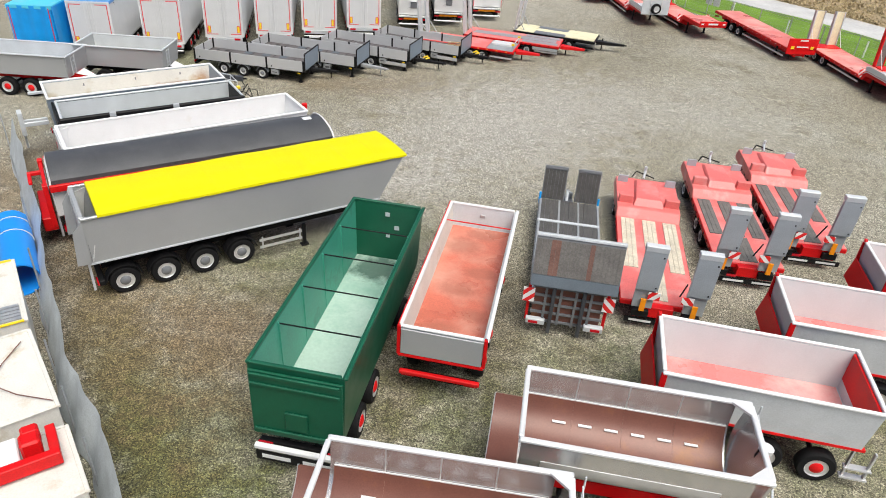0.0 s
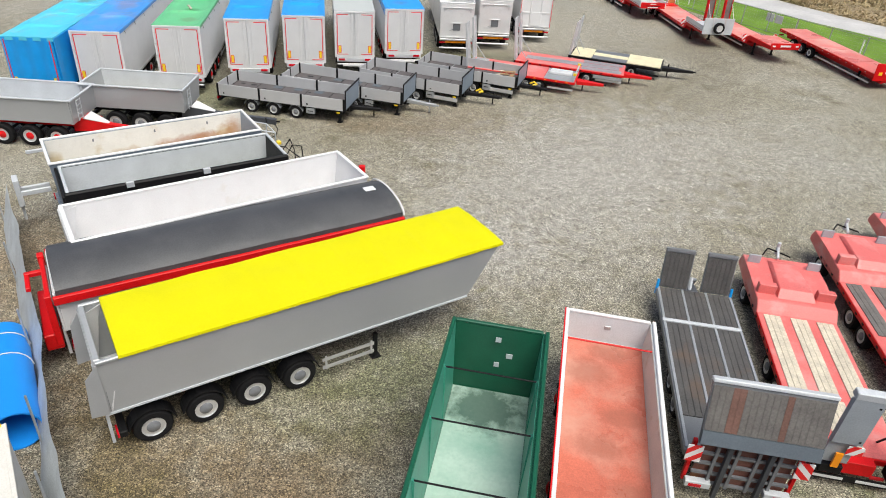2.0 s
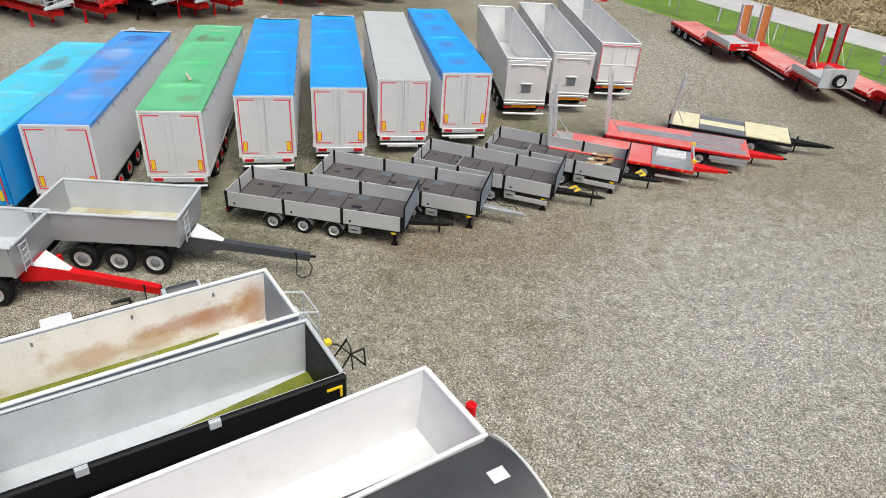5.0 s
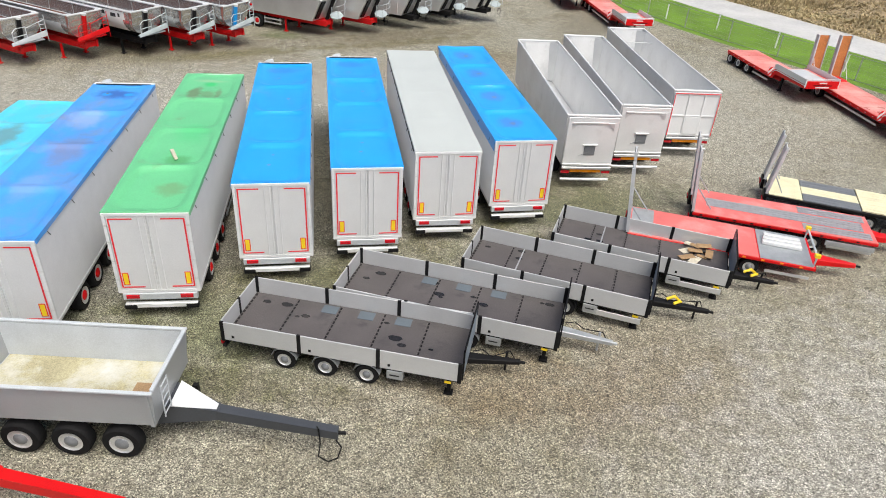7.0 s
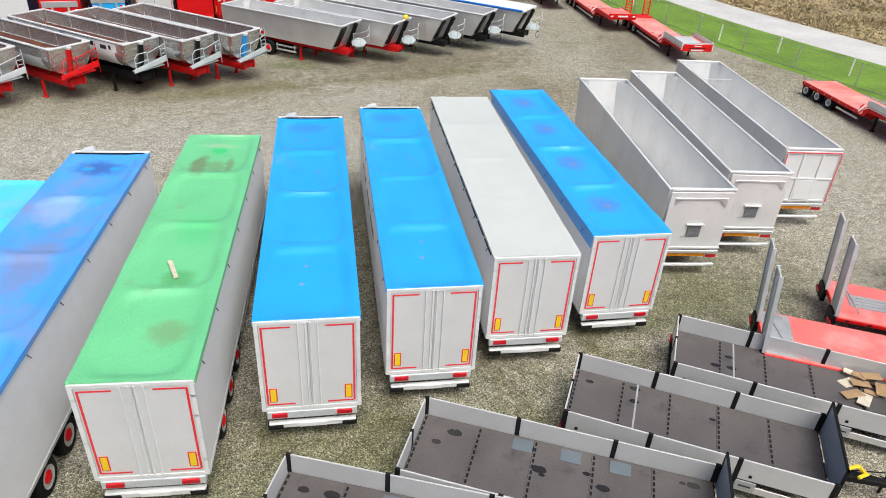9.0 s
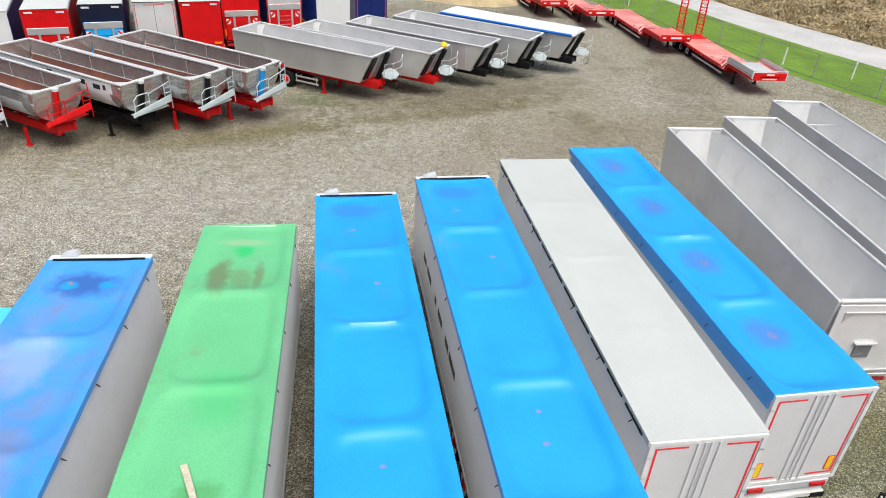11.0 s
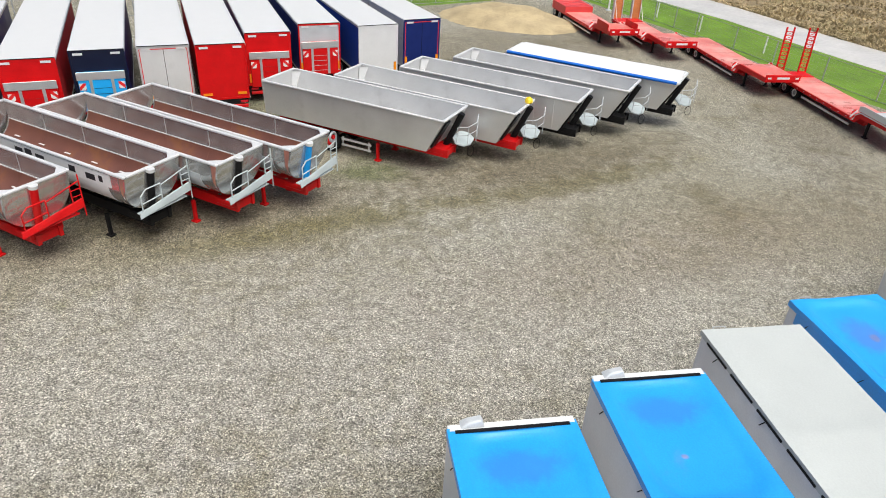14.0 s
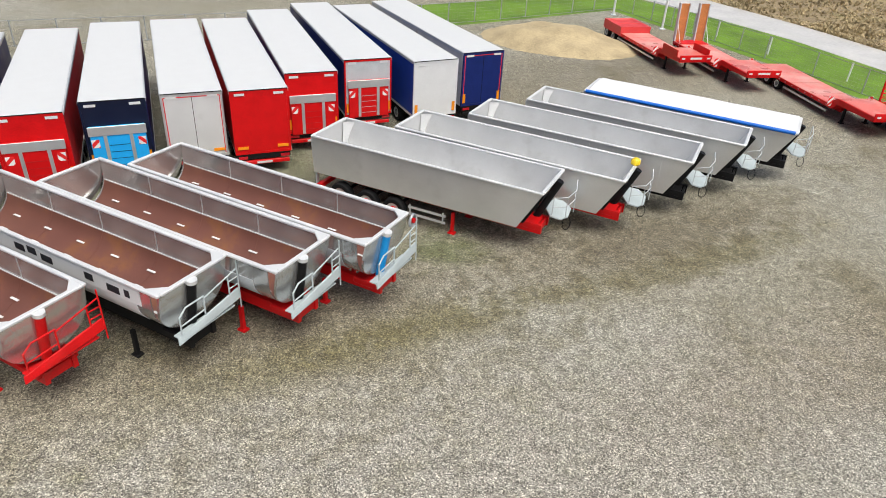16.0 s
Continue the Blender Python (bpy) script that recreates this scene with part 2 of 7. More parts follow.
for along, aside, size in ((1.2, 0.3, 0.55), (2.2, -0.6, 0.4), (3.4, 0.1, 0.5), (4.6, -0.5, 0.45), (6.2, 0.4, 0.6), (7.2, -0.2, 0.5)):
    spot(RED_FLOOR, (along, aside, 1.5), (size, size * 1.4, 2), (0.3, 0.12, 0.08), 0.5)
spot(TURQ, (9.0, 0.2, 4), (1.2, 0.6, 3), (0.14, 0.22, 0.22), 0.7)
LIFT_BLUE = mat("bright_blue_lift_paint", (0.015, 0.4, 0.9), 0.4, 0, 0.08)
NIGHT = mat("near_black_navy_paint", (0.004, 0.008, 0.03), 0.4, 0, 0.1)
BLUE_CURTAIN = mat("blue_curtain", (0.015, 0.05, 0.3), 0.42, 0, 0.15)
for glossy in (BLUE_TARP, BLUE_DIRTY, GREEN_TARP, TURQ, WHITE_TARP, DARK_TARP):
    glossy.node_tree.nodes["Principled BSDF"].inputs["Coat Weight"].default_value = 0.3 if glossy is not DARK_TARP else 0.15
    glossy.node_tree.nodes["Principled BSDF"].inputs["Specular IOR Level"].default_value = 0.8 if glossy is not DARK_TARP else 0.5
    glossy.node_tree.nodes["Principled BSDF"].inputs["Coat Roughness"].default_value = 0.35
for deep in (RED, RED_CURTAIN, NAVY, YELLOW_TARP):
    deep.node_tree.nodes["Principled BSDF"].inputs["Specular IOR Level"].default_value = 0.25
for matt in (BLACK, RUBBER):
    matt.node_tree.nodes["Principled BSDF"].inputs["Specular IOR Level"].default_value = 0.12
SIDE_GREY = mat("silver_grey_side_paint", (0.4, 0.415, 0.43), 0.36, 0.25, 0.06, 0.5, 40)
RAMP_ZINC = mat("pale_zinc_ramp", (0.56, 0.58, 0.6), 0.45, 0.2, 0.15, 2.0, 25, stain=(0.36, 0.37, 0.38), stain_amount=0.3)
BLUE_MARKED = mat("blue_tarpaulin_with_rings", (0.012, 0.34, 0.86), 0.33, 0, 0.1, 0.7, bump=0.2, bump_scale=2.0)
for along in (2.2, 5.6, 8.9, 12.2):
    spot(BLUE_MARKED, (along, 0.1, 4), (0.75, 0.6, 3), (0.07, 0.2, 0.62), 0.7)
    spot(BLUE_MARKED, (along - 0.1, 0.0, 4), (0.16, 0.14, 3), (0.2, 0.2, 0.4), 0.7)
BLUE_MARKED.node_tree.nodes["Principled BSDF"].inputs["Specular IOR Level"].default_value = 0.8
BLUE_MARKED.node_tree.nodes["Principled BSDF"].inputs["Coat Weight"].default_value = 0.3
BLUE_MARKED.node_tree.nodes["Principled BSDF"].inputs["Coat Roughness"].default_value = 0.35
PANEL_GREY = mat("pale_blue_grey_panel", (0.42, 0.48, 0.5), 0.42, 0, 0.1)
TIP_ALU = mat("bright_tipper_aluminium", (0.72, 0.725, 0.73), 0.38, 0.6, 0.1, 0.7, 40, stain=(0.6, 0.6, 0.595), stain_amount=0.4, bump=0.06)
WOOD_RUST = mat("rust_stained_planks", (0.15, 0.08, 0.062), 0.6, 0, 0.3, 2.0, 18, bump=0.3)
PINK_FLOOR = mat("faded_pink_red_floor", (0.62, 0.2, 0.19), 0.3, 0, 0.12, 0.8, stain=(0.68, 0.42, 0.4), stain_amount=0.7, stain_scale=0.5)
PUDDLE = mat("wet_dark_blot", (0.02, 0.019, 0.02), 0.12, 0, 0.2)
EDGE_PLATE = mat("slate_grey_edge_plate", (0.11, 0.135, 0.16), 0.55, 0, 0.12)
RAMP_GREY = mat("pale_grey_ramp_paint", (0.36, 0.4, 0.44), 0.42, 0.1, 0.12)
RED_TAPE = mat("red_marking_tape", (0.75, 0.03, 0.04), 0.35, 0, 0.04)
ORANGE = mat("orange_reflector", (0.9, 0.3, 0.01), 0.3, 0, 0.05)
YELLOW = mat("yellow_paint", (0.85, 0.6, 0.02), 0.4, 0, 0.06)
LAMP_RED = mat("red_tail_lens", (0.5, 0.01, 0.02), 0.2, 0, 0.05)
CHEVRON = stripes("red_white_hazard_board", (0.75, 0.02, 0.02), (0.8, 0.8, 0.8), 0.14, (0, 0.707, 0.707))
CHEVRON_R = stripes("red_white_hazard_board_mirrored", (0.75, 0.02, 0.02), (0.8, 0.8, 0.8), 0.14, (0, -0.707, 0.707))
WOOD_DARK = mat("weathered_dark_planks", (0.075, 0.072, 0.07), 0.6, 0, 0.35, 2.0, 18, stain=(0.13, 0.08, 0.05), stain_amount=0.4, bump=0.3)
WOOD = mat("weathered_planks", (0.135, 0.128, 0.12), 0.65, 0, 0.3, 2.0, 18, bump=0.3)
WOOD_PALE = mat("pale_planks", (0.55, 0.5, 0.4), 0.65, 0, 0.25, 2.0, 18, bump=0.3)
CREAM = mat("cream_planks", (0.68, 0.63, 0.43), 0.6, 0, 0.15, 2.0, 18, bump=0.2)
ROLL_BLUE = mat("deep_blue_cover_roll", (0.004, 0.14, 0.6), 0.4, 0, 0.1)
RAMP_WOOD = mat("brown_ramp_boards", (0.46, 0.17, 0.05), 0.6, 0, 0.25, 2.0, 18, bump=0.2)
PLY = mat("dark_phenolic_floor", (0.09, 0.08, 0.08), 0.38, 0, 0.25, 0.8, stain=(0.03, 0.03, 0.033), stain_amount=0.35, stain_scale=1.3)
WET = mat("wet_litter", (0.42, 0.38, 0.24), 0.15, 0, 0.3, 0.8, stain=(0.6, 0.6, 0.56), stain_amount=0.9, stain_scale=0.7)
CARD = mat("brown_cardboard", (0.33, 0.21, 0.11), 0.7, 0, 0.2)
SAND = mat("sand", (0.4, 0.32, 0.19), 0.9, 0, 0.35, 0.6, 9, bump=1.0, bump_scale=2.2, coord="Object")
PIPE_BLUE = mat("blue_plastic_pipe", (0.01, 0.24, 0.72), 0.35, 0, 0.05)
SCREEN = mat("grey_fence_cloth", (0.5, 0.54, 0.57), 0.6, 0.1, 0.2, 2)
INK = mat("dark_print", (0.02, 0.02, 0.025), 0.5)


def ground_material():
    m = bpy.data.materials.new("gravel_yard")
    m.use_nodes = True
    n, l = m.node_tree.nodes, m.node_tree.links
    b = n["Principled BSDF"]
    tc = n.new("ShaderNodeTexCoord")

    def tex(scale, detail=4, rough=0.6):
        t = n.new("ShaderNodeTexNoise")
        t.inputs["Scale"].default_value, t.inputs["Detail"].default_value, t.inputs["Roughness"].default_value = scale, detail, rough
        l.new(tc.outputs["Object"], t.inputs["Vector"])
        return t.outputs[0]

    def ramp(src, stops):
        r = n.new("ShaderNodeValToRGB")
        e = r.color_ramp.elements
        e[0].position, e[0].color = stops[0][0], (*stops[0][1], 1)
        e[1].position, e[1].color = stops[-1][0], (*stops[-1][1], 1)
        for p, c in stops[1:-1]:
            e.new(p).color = (*c, 1)
        l.new(src, r.inputs[0])
        return r.outputs[0]

    def mix(f, a, c, kind="MIX"):
        x = n.new("ShaderNodeMix")
        x.data_type, x.blend_type = "RGBA", kind
        if isinstance(f, float):
            x.inputs[0].default_value = f
        else:
            l.new(f, x.inputs[0])
        l.new(a, x.inputs[6])
        if isinstance(c, tuple):
            x.inputs[7].default_value = (*c, 1)
        else:
            l.new(c, x.inputs[7])
        return x.outputs[2]

    tone = ramp(tex(0.07, 5), [(0.3, (0.22, 0.203, 0.153)), (0.5, (0.267, 0.255, 0.207)), (0.68, (0.311, 0.307, 0.272))])
    vor = n.new("ShaderNodeTexVoronoi")
    vor.inputs["Scale"].default_value = 33
    l.new(tc.outputs["Object"], vor.inputs["Vector"])
    sep = n.new("ShaderNodeSeparateColor")
    l.new(vor.outputs["Color"], sep.inputs[0])
    stone = ramp(sep.outputs[0], [(0.0, (0.2, 0.19, 0.18)), (0.5, (0.84, 0.825, 0.8)), (0.84, (1.38, 1.35, 1.3)), (0.95, (2.15, 2.12, 2.07)), (1.0, (2.4, 2.36, 2.31))])
    col = tone
    mott = ramp(tex(2.5, 6, 0.7), [(0.35, (0.75, 0.74, 0.71)), (0.63, (1.17, 1.17, 1.17))])
    # trodden pale tracks
    col = mix(ramp(tex(0.12, 6, 0.55), [(0.55, (0, 0, 0)), (0.72, (0.35, 0.35, 0.35))]), col, (0.36, 0.345, 0.32))
    # damp dark and mossy patches between the parked rows
    moss = ramp(tex(0.22, 7, 0.7), [(0.54, (0, 0, 0)), (0.66, (0.5, 0.5, 0.5))])
    col = mix(moss, col, (0.12, 0.1, 0.045))
    green = ramp(tex(0.5, 6, 0.7), [(0.6, (0, 0, 0)), (0.7, (0.55, 0.55, 0.55))])
    sp = n.new("ShaderNodeSeparateXYZ")
    l.new(tc.outputs["Object"], sp.inputs[0])
    near = n.new("ShaderNodeMapRange")
    near.inputs[1].default_value, near.inputs[2].default_value, near.inputs[3].default_value, near.inputs[4].default_value = 0, 40, 1, 0.15
    ax = n.new("ShaderNodeVectorMath")
    ax.operation = "DOT_PRODUCT"
    ax.inputs[1].default_value = (0.84, 0.54, 0)
    l.new(tc.outputs["Object"], ax.inputs[0])
    l.new(ax.outputs["Value"], near.inputs[0])
    gm = n.new("ShaderNodeMath")
    gm.operation = "MULTIPLY"
    l.new(green, gm.inputs[0])
    l.new(near.outputs[0], gm.inputs[1])
    col = mix(gm.outputs[0], col, (0.12, 0.13, 0.02))
    l.new(col, b.inputs["Base Color"])
    for x, y, rx, ry, turn, c, amount in GROUND_PATCHES:
        ground_patch(m, (x, y), (rx, ry), turn, c, amount)
    col = mix(1.0, b.inputs["Base Color"].links[0].from_socket, stone, "MULTIPLY")
    l.new(mix(1.0, col, mott, "MULTIPLY"), b.inputs["Base Color"])
    b.inputs["Roughness"].default_value = 0.85
    bp = n.new("ShaderNodeBump")
    bp.inputs["Strength"].default_value, bp.inputs["Distance"].default_value = 0.5, 0.03
    l.new(vor.outputs["Distance"], bp.inputs["Height"])
    l.new(bp.outputs[0], b.inputs["Normal"])
    return m


# damp, mossy and trodden places, and shade painted dark between trailers: centre, half sizes, turn, colour, strength
OLIVE = (0.115, 0.1, 0.028)
MOSS, DAMP_AND_SHADE, PALE, EARTH = (0.055, 0.08, 0.005), (0.105, 0.085, 0.05), (0.358, 0.351, 0.332), (0.17, 0.125, 0.075)
GROUND_PATCHES = [
    # narrow dark strips here paint the shade of the gaps between parked trailers
    (9, 19, 10, 4, -8, MOSS, 0.45), (3.4, 22, 1.2, 6, -9, DAMP_AND_SHADE, 0.6), (0.4, 20, 1.0, 6, -9, DAMP_AND_SHADE, 0.65), (-4.5, 23.5, 5, 1.6, 33, DAMP_AND_SHADE, 0.5), (-8, 27, 6, 1.5, 33, DAMP_AND_SHADE, 0.6), (6.8, 26, 0.9, 6, -9, DAMP_AND_SHADE, 0.5),
    (-2, 33, 6, 2.5, 45, PALE, 0.75), (-1, 48, 5, 4, 0, EARTH, 0.4), (-6, 47, 5, 2, 0, EARTH, 0.5), (8, 70, 9, 12, -20, PALE, 0.4), (-19.6, 55, 0.9, 8, 8, DAMP_AND_SHADE, 0.7), (-16.2, 57, 0.9, 8, 8, DAMP_AND_SHADE, 0.7), (-13, 58.5, 0.8, 8, 10, DAMP_AND_SHADE, 0.7), (-10, 60, 0.8, 8, 10, DAMP_AND_SHADE, 0.7), (-7, 62, 0.8, 8, 11, DAMP_AND_SHADE, 0.7), (-15, 46.5, 4, 1.2, -5, DAMP_AND_SHADE, 0.5),
    (-7.6, 18.6, 1.4, 8, 33, MOSS, 0.95), (-3.6, 14.2, 1.6, 2.2, 33, MOSS, 0.9), (-5.2, 21, 1.8, 3, 0, EARTH, 0.55), (-5.5, 17, 3, 5, 33, MOSS, 0.55), (-9.5, 22, 2.2, 10, 33, EARTH, 0.7), (-2.5, 27, 6, 2.4, 30, MOSS, 0.5), (2, 16, 4, 5, 0, MOSS, 0.4),
    (11.5, 21, 4, 3, 0, MOSS, 0.4), (-17, 31, 2.2, 6, 30, EARTH, 0.7), (-14, 50, 12, 4, 25, MOSS, 0.5), (-7, 58, 14, 3, 30, DAMP_AND_SHADE, 0.25),
    (-2, 59.5, 6, 2.6, 20, MOSS, 0.45), (-12, 74, 16, 6, 20, PALE, 0.5), (-27, 80.5, 9, 2.6, 30, DAMP_AND_SHADE, 0.5), (-24, 79.6, 8, 1.2, 28, OLIVE, 0.7), (-12, 85.6, 8, 1.2, 28, OLIVE, 0.6), (-22, 85.5, 2.0, 1.6, 0, MOSS, 0.6), (-13, 87.5, 9, 2.6, 30, DAMP_AND_SHADE, 0.6),
    (-32, 90, 14, 5, 25, MOSS, 0.5), (20, 70, 3, 18, -18, DAMP_AND_SHADE, 0.35), (4, 97, 3, 16, -14, DAMP_AND_SHADE, 0.4), (4, 41, 8, 13, -35, PALE, 0.75), (-6.3, 21.5, 1.6, 4, 33, EARTH, 0.6),
    (12, 46, 12, 7, 12, PALE, 0.5), (-27, 70, 18, 7, 24, PALE, 0.6), (-8, 80, 14, 3.2, 24, EARTH, 0.3), (-15, 110, 12, 6, 20, DAMP_AND_SHADE, 0.35),
]


def ground_patch(m, centre, size, turn, color, amount):
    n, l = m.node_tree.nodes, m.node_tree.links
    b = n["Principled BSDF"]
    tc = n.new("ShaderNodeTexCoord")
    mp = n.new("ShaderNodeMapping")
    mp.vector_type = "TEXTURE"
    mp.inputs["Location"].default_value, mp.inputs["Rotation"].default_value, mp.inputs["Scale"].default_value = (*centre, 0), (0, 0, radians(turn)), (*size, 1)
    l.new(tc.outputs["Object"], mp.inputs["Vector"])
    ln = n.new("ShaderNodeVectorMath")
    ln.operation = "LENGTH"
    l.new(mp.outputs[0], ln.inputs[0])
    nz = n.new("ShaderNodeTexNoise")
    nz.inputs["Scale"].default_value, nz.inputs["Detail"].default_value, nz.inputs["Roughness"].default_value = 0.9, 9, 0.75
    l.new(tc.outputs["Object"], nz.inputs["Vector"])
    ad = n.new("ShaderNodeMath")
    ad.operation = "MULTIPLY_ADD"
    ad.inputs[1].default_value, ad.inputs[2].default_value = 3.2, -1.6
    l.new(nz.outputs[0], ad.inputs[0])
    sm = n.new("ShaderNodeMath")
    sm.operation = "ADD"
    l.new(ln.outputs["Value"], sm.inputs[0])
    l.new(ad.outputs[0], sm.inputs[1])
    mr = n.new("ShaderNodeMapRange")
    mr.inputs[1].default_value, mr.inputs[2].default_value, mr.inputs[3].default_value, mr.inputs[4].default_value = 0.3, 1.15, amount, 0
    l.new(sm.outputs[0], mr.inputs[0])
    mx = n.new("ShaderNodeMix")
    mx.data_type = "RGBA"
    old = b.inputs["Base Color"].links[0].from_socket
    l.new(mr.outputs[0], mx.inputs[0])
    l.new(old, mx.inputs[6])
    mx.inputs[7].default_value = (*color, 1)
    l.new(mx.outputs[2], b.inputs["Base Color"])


GRAVEL = ground_material()
GRASS = mat("mown_grass", (0.112, 0.208, 0.014), 0.8, 0, 0.4, 0.35, 6, bump=0.6, bump_scale=25, stain=(0.14, 0.17, 0.03), stain_amount=0.3, stain_scale=0.3)
# the water's pale base colour stands in for the overcast sky it reflects
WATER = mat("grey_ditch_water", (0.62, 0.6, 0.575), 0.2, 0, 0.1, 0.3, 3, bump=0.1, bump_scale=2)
SCRUB = mat("dry_scrub", (0.25, 0.19, 0.11), 0.9, 0, 0.35, 0.5, 6, bump=0.8, bump_scale=5, stain=(0.18, 0.18, 0.05), stain_amount=0.5, stain_scale=0.12)
REED = mat("dry_reed", (0.35, 0.28, 0.16), 0.9, 0, 0.4, 0.15, 1.0, stain=(0.2, 0.19, 0.05), stain_amount=0.35, stain_scale=0.08)


def vary_islands(m, low, high):
    """Makes each separate piece of a mesh a little lighter or darker."""
    n, l = m.node_tree.nodes, m.node_tree.links
    b = n["Principled BSDF"]
    g = n.new("ShaderNodeNewGeometry")
    r = n.new("ShaderNodeMapRange")
    r.inputs[3].default_value, r.inputs[4].default_value = low, high
    l.new(g.outputs["Random Per Island"], r.inputs[0])
    x = n.new("ShaderNodeMix")
    x.data_type, x.blend_type = "RGBA", "MULTIPLY"
    x.inputs[0].default_value = 1.0
    l.new(b.inputs["Base Color"].links[0].from_socket, x.inputs[6])
    l.new(r.outputs[0], x.inputs[7])
    l.new(x.outputs[2], b.inputs["Base Color"])


vary_islands(REED, 0.85, 1.2)


# ---- mesh tools ----
def box(bm, x0, x1, y0, y1, z0, z1):
    return hexa(bm, [(x0, y0, z0), (x1, y0, z0), (x1, y1, z0), (x0, y1, z0), (x0, y0, z1), (x1, y0, z1), (x1, y1, z1), (x0, y1, z1)])


def hexa(bm, c):
    v = [bm.verts.new(p) for p in c]
    for f in ((3, 2, 1, 0), (4, 5, 6, 7), (0, 1, 5, 4), (1, 2, 6, 5), (2, 3, 7, 6), (3, 0, 4, 7)):
        bm.faces.new([v[i] for i in f])
    return v


def tube(bm, a, c, r, n=8):
    a, c = Vector(a), Vector(c)
    d = (c - a).normalized()
    s = d.orthogonal().normalized()
    u = d.cross(s)
    ring = [[bm.verts.new(p + r * (math.cos(k * math.tau / n) * s + math.sin(k * math.tau / n) * u)) for k in range(n)] for p in (a, c)]
    for k in range(n):
        bm.faces.new((ring[0][k], ring[0][(k + 1) % n], ring[1][(k + 1) % n], ring[1][k]))
    bm.faces.new(ring[0][::-1])
    bm.faces.new(ring[1])


def line(bm, pts, r, n=6):
    """A bent pipe of one piece through the points."""
    p = [Vector(q) for q in pts]
    d = [(b - a).normalized() for a, b in zip(p, p[1:])]
    side = d[0].orthogonal().normalized()
    rings = []
    for i, q in enumerate(p):
        a, c = d[max(i - 1, 0)], d[min(i, len(d) - 1)]
        ahead = (a + c).normalized() if (a + c).length > 0.1 else c
        side = (side - ahead * side.dot(ahead)).normalized() if abs(side.dot(ahead)) < 0.99 else ahead.orthogonal().normalized()
        up = ahead.cross(side)
        w = r / max(ahead.dot(c), 0.6)
        rings.append([bm.verts.new(q + w * (math.cos(k * math.tau / n) * side + math.sin(k * math.tau / n) * up)) for k in range(n)])
    for a, c in zip(rings, rings[1:]):
        for k in range(n):
            bm.faces.new((a[k], a[(k + 1) % n], c[(k + 1) % n], c[k]))
    bm.faces.new(rings[0][::-1])
    bm.faces.new(rings[-1])


def lathe(bm, prof, n=24):
    """A profile of (radius, place along y), turned about y."""
    rings = [[bm.verts.new((r * math.cos(k * math.tau / n), y, r * math.sin(k * math.tau / n))) for k in range(n)] for r, y in prof]
    for a, c in zip(rings, rings[1:]):
        for k in range(n):
            bm.faces.new((a[k], a[(k + 1) % n], c[(k + 1) % n], c[k]))
    if prof[-1][0] > 0.001:
        bm.faces.new(rings[-1])
    if prof[0][0] > 0.001:
        bm.faces.new(rings[0][::-1])


def slab(bm, outline, y0, y1):
    """An outline in x and z, given a thickness along y."""
    a = [bm.verts.new((x, y0, z)) for x, z in outline]
    c = [bm.verts.new((x, y1, z)) for x, z in outline]
    k = len(a)
    bm.faces.new(a)
    bm.faces.new(c[::-1])
    for i in range(k):
        bm.faces.new((a[(i + 1) % k], a[i], c[i], c[(i + 1) % k]))


def tub(bm, x0, x1, X0, X1, w, W, z0, z1, t=0.06, zf=None):
    """An open tub: bottom from x0 to x1 and w wide, rim from X0 to X1 and W wide, walls t thick."""
    zf = z0 + t if zf is None else zf
    k = (zf - z0) / (z1 - z0)
    lo = [(x0, -w / 2, z0), (x1, -w / 2, z0), (x1, w / 2, z0), (x0, w / 2, z0)]
    hi = [(X0, -W / 2, z1), (X1, -W / 2, z1), (X1, W / 2, z1), (X0, W / 2, z1)]
    ih = [(X0 + t, -W / 2 + t, z1), (X1 - t, -W / 2 + t, z1), (X1 - t, W / 2 - t, z1), (X0 + t, W / 2 - t, z1)]
    m = lambda a, c: a + (c - a) * k
    il = [(m(x0, X0) + t, -m(w, W) / 2 + t, zf), (m(x1, X1) - t, -m(w, W) / 2 + t, zf), (m(x1, X1) - t, m(w, W) / 2 - t, zf), (m(x0, X0) + t, m(w, W) / 2 - t, zf)]
    L, H, I, J = ([bm.verts.new(p) for p in q] for q in (lo, hi, ih, il))
    bm.faces.new(L[::-1])
    bm.faces.new(J)
    for i in range(4):
        j = (i + 1) % 4
        bm.faces.new((L[i], L[j], H[j], H[i]))
        bm.faces.new((H[i], H[j], I[j], I[i]))
        bm.faces.new((I[i], I[j], J[j], J[i]))


def mesh_of(name, bm, material, smooth=False, bevel=0.0):
    if bevel:
        bmesh.ops.bevel(bm, geom=list(bm.edges), offset=bevel, segments=1, affect="EDGES", clamp_overlap=True)
    bmesh.ops.recalc_face_normals(bm, faces=bm.faces)
    me = bpy.data.meshes.new(name)
    bm.to_mesh(me)
    bm.free()
    me.materials.append(material)
    if smooth:
        me.shade_smooth()
        me.set_sharp_from_angle(angle=radians(40))
    return me


def part(name, bm, material, parent, label="", smooth=False, bevel=0.0):
    ob = new(name, mesh_of(name, bm, material, smooth, bevel))
    ob.parent = parent
    return tagged(ob, label)


def make(name, material, parent, *boxes, label="", bevel=0.0):
    bm = bmesh.new()
    for q in boxes:
        box(bm, *q)
    return part(name, bm, material, parent, label, bevel=bevel)


def each(name, material, parent, boxes, bevel=0.0):
    return [make(name, material, parent, q, bevel=bevel) for q in boxes]


def thing(name, label, category, x, y, turn, group="", z=0.0):
    ob = new(name)
    ob.empty_display_size = 0.3
    ob.matrix_basis = pose(x, y, z, 0, 0, turn)
    return tagged(ob, label, category, group)


MESH = {}


